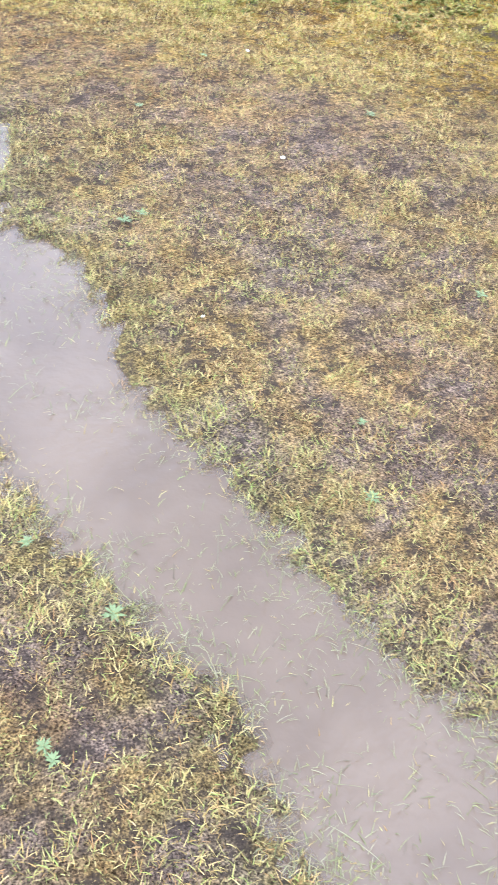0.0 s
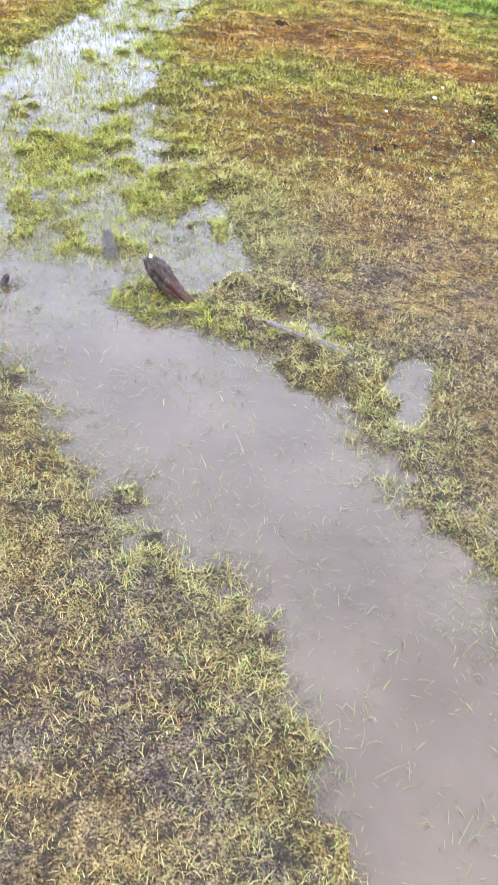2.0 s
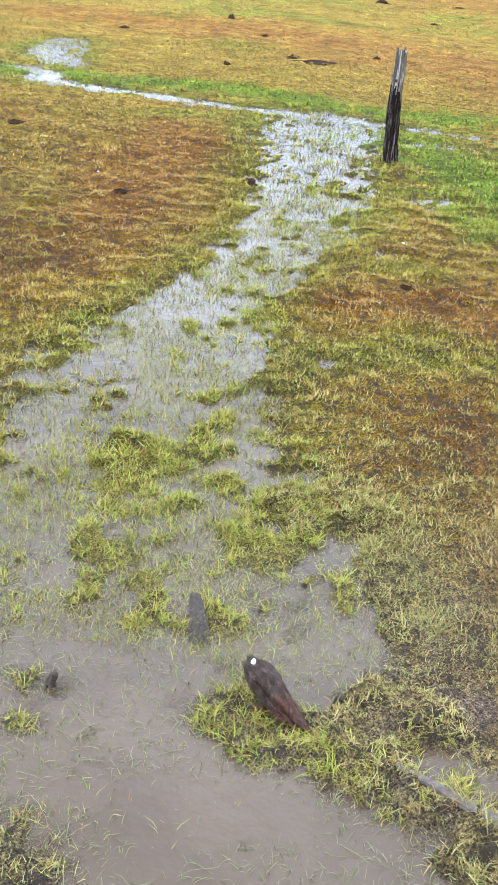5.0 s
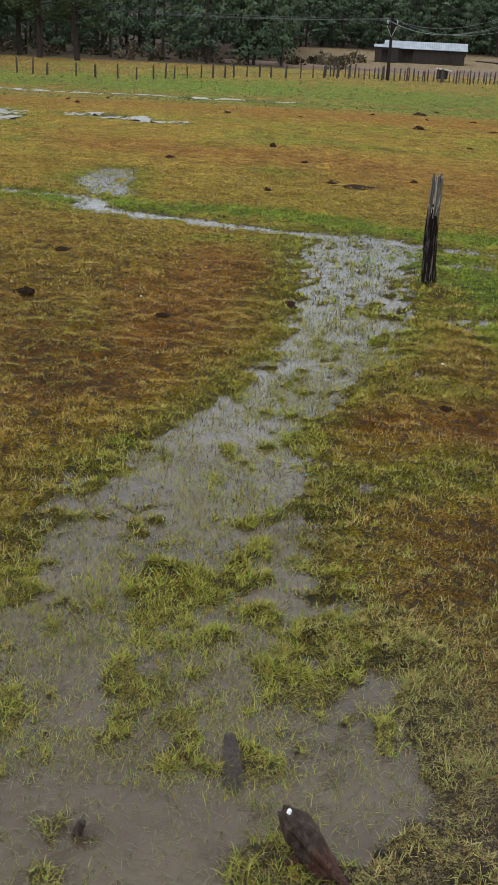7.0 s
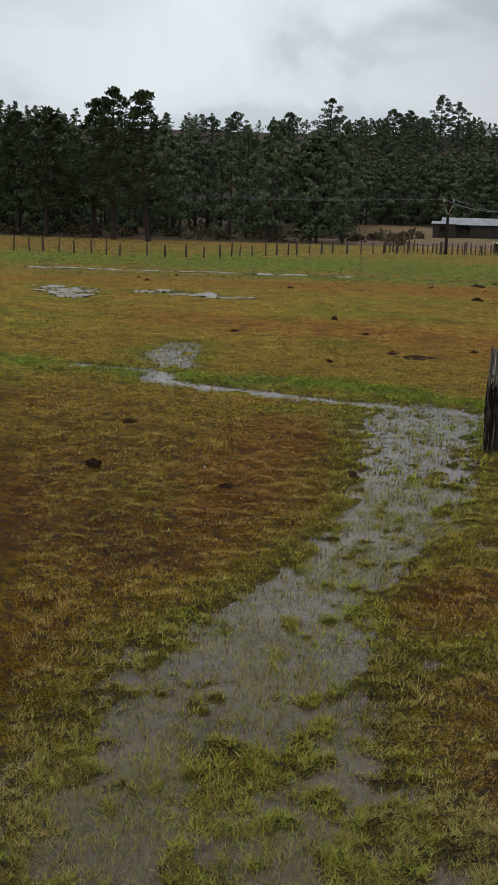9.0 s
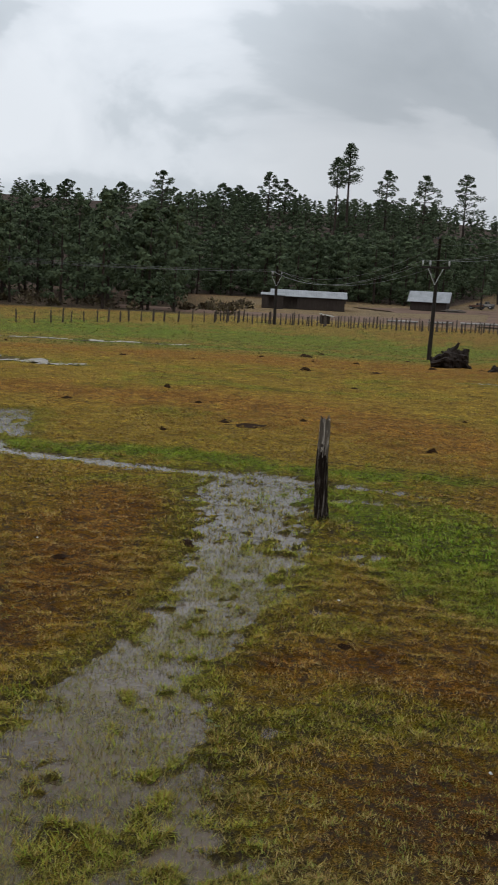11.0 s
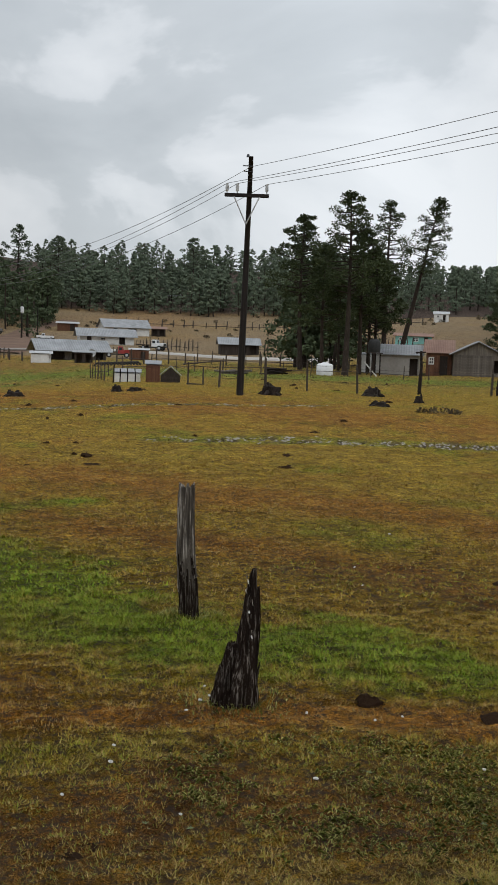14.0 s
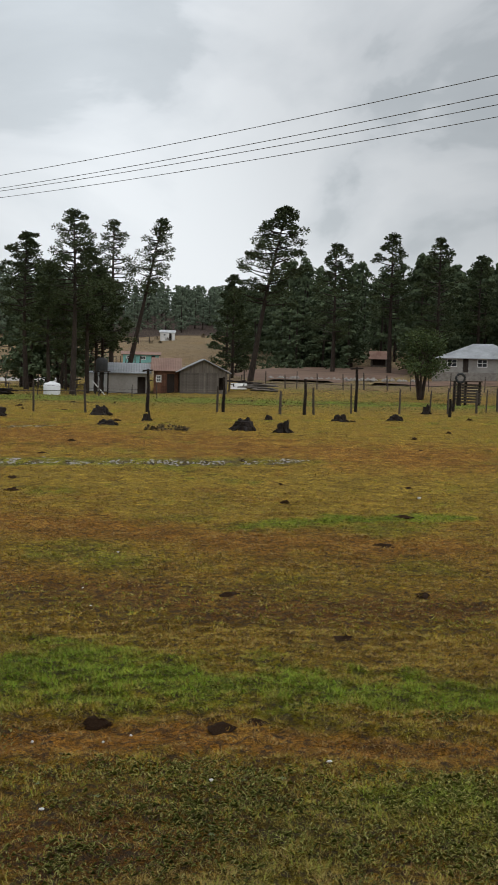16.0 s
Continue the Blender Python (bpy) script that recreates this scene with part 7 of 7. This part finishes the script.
# ---------------------------------------------------------------- vehicles
def wheel(parent, x, y, r, w=0.2):
    tr = part("wheel", Shape().tube([(x, y - w / 2, r), (x, y - w / 2 + 0.03, r), (x, y + w / 2 - 0.03, r), (x, y + w / 2, r)], [r * 0.9, r, r, r * 0.9], 18), m_tyre, parent, "black tyre", smooth=False)
    part("rim", Shape().tube([(x, y - w / 2 - 0.012, r), (x, y + w / 2 + 0.012, r)], [r * 0.55, r * 0.55], 14), m_insulator, tr)


def pickup(x, y, turn, sc, label, paint, cargo=False):
    """A pickup or farm truck along its local x; front towards +x."""
    root = thing("truck" if cargo else "pickup", pose(x, y, at_ground(x, y), 0, 0, turn), label, "vehicle", "vehicles in the village")
    root.scale = (sc, sc, sc)
    s = Shape().box((1.5, 0, 0.95), (1.3, 1.7, 0.55), bevel=0.1)
    part("hood", s, paint, root)
    s = Shape()
    s.add([(0.1, -0.85, 0.65), (1.1, -0.85, 0.65), (0.8, -0.72, 1.75), (0.15, -0.72, 1.75), (0.1, 0.85, 0.65), (1.1, 0.85, 0.65), (0.8, 0.72, 1.75), (0.15, 0.72, 1.75)],
          [(0, 1, 2, 3), (7, 6, 5, 4), (0, 4, 5, 1), (1, 5, 6, 2), (2, 6, 7, 3), (3, 7, 4, 0)])
    cab = part("cab", s, paint, root)
    for sy in (-1, 1):
        part("side_window", Shape().box((0.48, sy * 0.775, 1.38), (0.5, 0.05, 0.42)), m_glass, cab)
    part("windscreen", Shape().add([(1.02, -0.62, 1.08), (1.02, 0.62, 1.08), (0.85, 0.58, 1.65), (0.85, -0.58, 1.65), (0.98, -0.62, 1.08), (0.98, 0.62, 1.08), (0.81, 0.58, 1.65), (0.81, -0.58, 1.65)],
                                   [(0, 1, 2, 3), (7, 6, 5, 4), (0, 4, 5, 1), (2, 6, 7, 3), (0, 3, 7, 4), (1, 5, 6, 2)]), m_glass, cab)
    if cargo:
        bed = part("bed", Shape().box((-1.2, 0, 0.85), (2.6, 1.9, 0.18), bevel=0.03), m_dark_board, root)
        for k in range(5):
            part("stake", Shape().box((-2.4 + 0.6 * k, -0.92, 1.25), (0.08, 0.06, 0.7)), m_fence, bed)
    else:
        part("bed", Shape().box((-0.95, -0.8, 0.92), (2.0, 0.08, 0.5), bevel=0.02).box((-0.95, 0.8, 0.92), (2.0, 0.08, 0.5), bevel=0.02).box((-1.93, 0, 0.92), (0.08, 1.68, 0.5), bevel=0.02).box((-0.95, 0, 0.7), (2.0, 1.6, 0.08)), paint, root)
    part("chassis", Shape().box((-0.1, 0, 0.52), (4.2, 1.3, 0.2), bevel=0.03), m_dark_metal, root)
    part("bumper", Shape().box((2.2, 0, 0.62), (0.12, 1.75, 0.2), bevel=0.04), m_dark_metal, root)
    part("grille", Shape().box((2.16, 0, 0.98), (0.03, 1.0, 0.3)), m_dark_metal, root)
    for sy in (-0.66, 0.66):
        part("headlight", Shape().tube([(2.14, sy, 0.98), (2.2, sy, 0.98)], [0.11, 0.1], 10), m_insulator, root)
    for wx in (1.45, -1.3):
        for sy in (-0.82, 0.82):
            wheel(root, wx, sy, 0.4)
    return root


pickup(30.4, 176.5, -25, 0.72, "pale muddy pickup parked in the yard", m_grey_wall)
pickup(28.6, 174.0, -30, 0.6, "faded pickup beside another", m_tin_rust)
pickup(43.6, 131.2, -40, 0.82, "white farm truck with a flat bed", m_white_paint, True)
pickup(33.2, 112.5, -15, 0.72, "small red farm truck beside the cabin", m_red, True)
pickup(34.4, 154.5, 165, 0.62, "pale blue-white van parked by the road", m_white_paint)

# small sign hut at the fence, white pipe, woodpiles and rocks
root = thing("roof_box", pose(2.0, 96.3, at_ground(2.0, 96.3), 0, 0, 8), "small box on posts with a white lid at the fence", "box")
part("box_body", Shape().box((0, 0, 0.55), (0.9, 0.5, 0.75), bevel=0.02), m_dark_board, root)
part("box_lid", Shape().box((0.0, -0.05, 0.98), (1.25, 0.8, 0.1), m=pose(0, 0, 0, 0, 8, 0), bevel=0.02), m_white, root, "white sheet lid")
for k, (x0, y0, x1, y1) in enumerate(((9.5, 117.5, 13.0, 118.2), (14.2, 118.6, 17.0, 119.2), (18.0, 119.5, 26.5, 121.0))):
    a, b = Vector((x0, y0, at_ground(x0, y0) + 0.28)), Vector((x1, y1, at_ground(x1, y1) + 0.28))
    single("white_pipe", Shape().tube([a, a.lerp(b, 0.5), b], [0.13, 0.13, 0.13], 9, rough=0.05), m_grey_wall, Matrix.Identity(4), "grey pipe lying along the yard", "pipe", "pipes along the yard")


def woodpile(x, y, turn, w, h, label, mat, seed):
    g = random.Random(seed)
    root = thing("woodpile", pose(x, y, at_ground(x, y), 0, 0, turn), label, "woodpile", "woodpiles")
    for k in range(14):
        a = g.uniform(-25, 25)
        L = w * g.uniform(0.4, 1.0)
        c = Vector((g.uniform(-0.3, 0.3) * w, g.uniform(-0.35, 0.35), 0.06 + h * (k / 14)))
        d = Vector((math.cos(radians(a)), math.sin(radians(a)), g.uniform(-0.1, 0.1))) * L / 2
        part("branch", Shape().tube([c - d, c + d], [0.06, 0.045], 6, rough=0.2), mat, root)


woodpile(51.7, 63.0, -40, 2.6, 0.5, "heap of old planks and poles by the fence", m_grey_board, 1)
woodpile(27.6, 58.4, -25, 1.5, 0.35, "heap of dark logs beside the corral", m_stump, 2)
woodpile(24.0, 57.0, -25, 1.6, 0.2, "scatter of pale timber beside the corral", m_grey_board, 3)
woodpile(22.0, 152, -10, 3.0, 0.5, "heap of timber in the yard", m_grey_board, 4)
woodpile(53.0, 66.0, -40, 2.4, 0.6, "heap of branches below the bank", m_stump, 5)
root = thing("sheet_heap", pose(50.6, 64.2, at_ground(50.6, 64.2), 0, 0, -38), "pale sheets leaning on a low frame by the fence", "sheets")
part("sheet", Shape().box((0, 0, 0.42), (1.3, 0.05, 0.6), m=pose(0, 0, 0, -40, 0, 0)), m_white, root)
part("trestle", Shape().box((-0.4, 0.25, 0.25), (0.08, 0.08, 0.6)).box((0.4, 0.25, 0.25), (0.08, 0.08, 0.6)), m_fence, root)

rock = lump(21, 5, 8)
rock.name = "bank_rock"
rock.materials.append(m_rock)
gr = random.Random(33)
for k in range(60):
    t = k / 59
    x, y = 66 + 13 * t + gr.uniform(-0.6, 0.6), 78.5 - 8.5 * t + gr.uniform(-0.6, 0.6)
    ob = new("bank_rock", rock)
    q = gr.uniform(0.2, 0.42)
    ob.matrix_world = Matrix.Translation((x, y, float(relief(np.array([x]), np.array([y]))[0]) + 0.1)) @ pose(0, 0, 0, 0, 0, k * 53) @ Matrix.Diagonal((q, q * 0.8, q * 0.9, 1))
    tagged(ob, "grey field rock in a row along the bank", "rock", "rocks along the bank")

# street light pole in the village
root = thing("light_pole", pose(31.5, 158, at_ground(31.5, 158)), "thin dark pole with a white transformer can", "power pole", "power poles along the pasture")
part("pole", Shape().tube([(0, 0, -0.3), (0, 0, 5.6)], [0.14, 0.09], 9), m_pole, root)
part("transformer", Shape().tube([(0.0, -0.25, 3.9), (0.0, -0.25, 4.0), (0.0, -0.25, 4.8), (0.0, -0.25, 4.9)], [0.2, 0.26, 0.26, 0.16], 12), m_white_paint, root, "pale transformer can")
for i, (x, y) in enumerate(((33.5, 164), (36.5, 170))):
    root = thing("light_pole", pose(x, y, at_ground(x, y)), "thin dark wooden pole by the road", "power pole", "power poles along the pasture")
    part("pole", Shape().tube([(0, 0, -0.3), (0, 0, 4.6)], [0.12, 0.08], 9), m_pole, root)
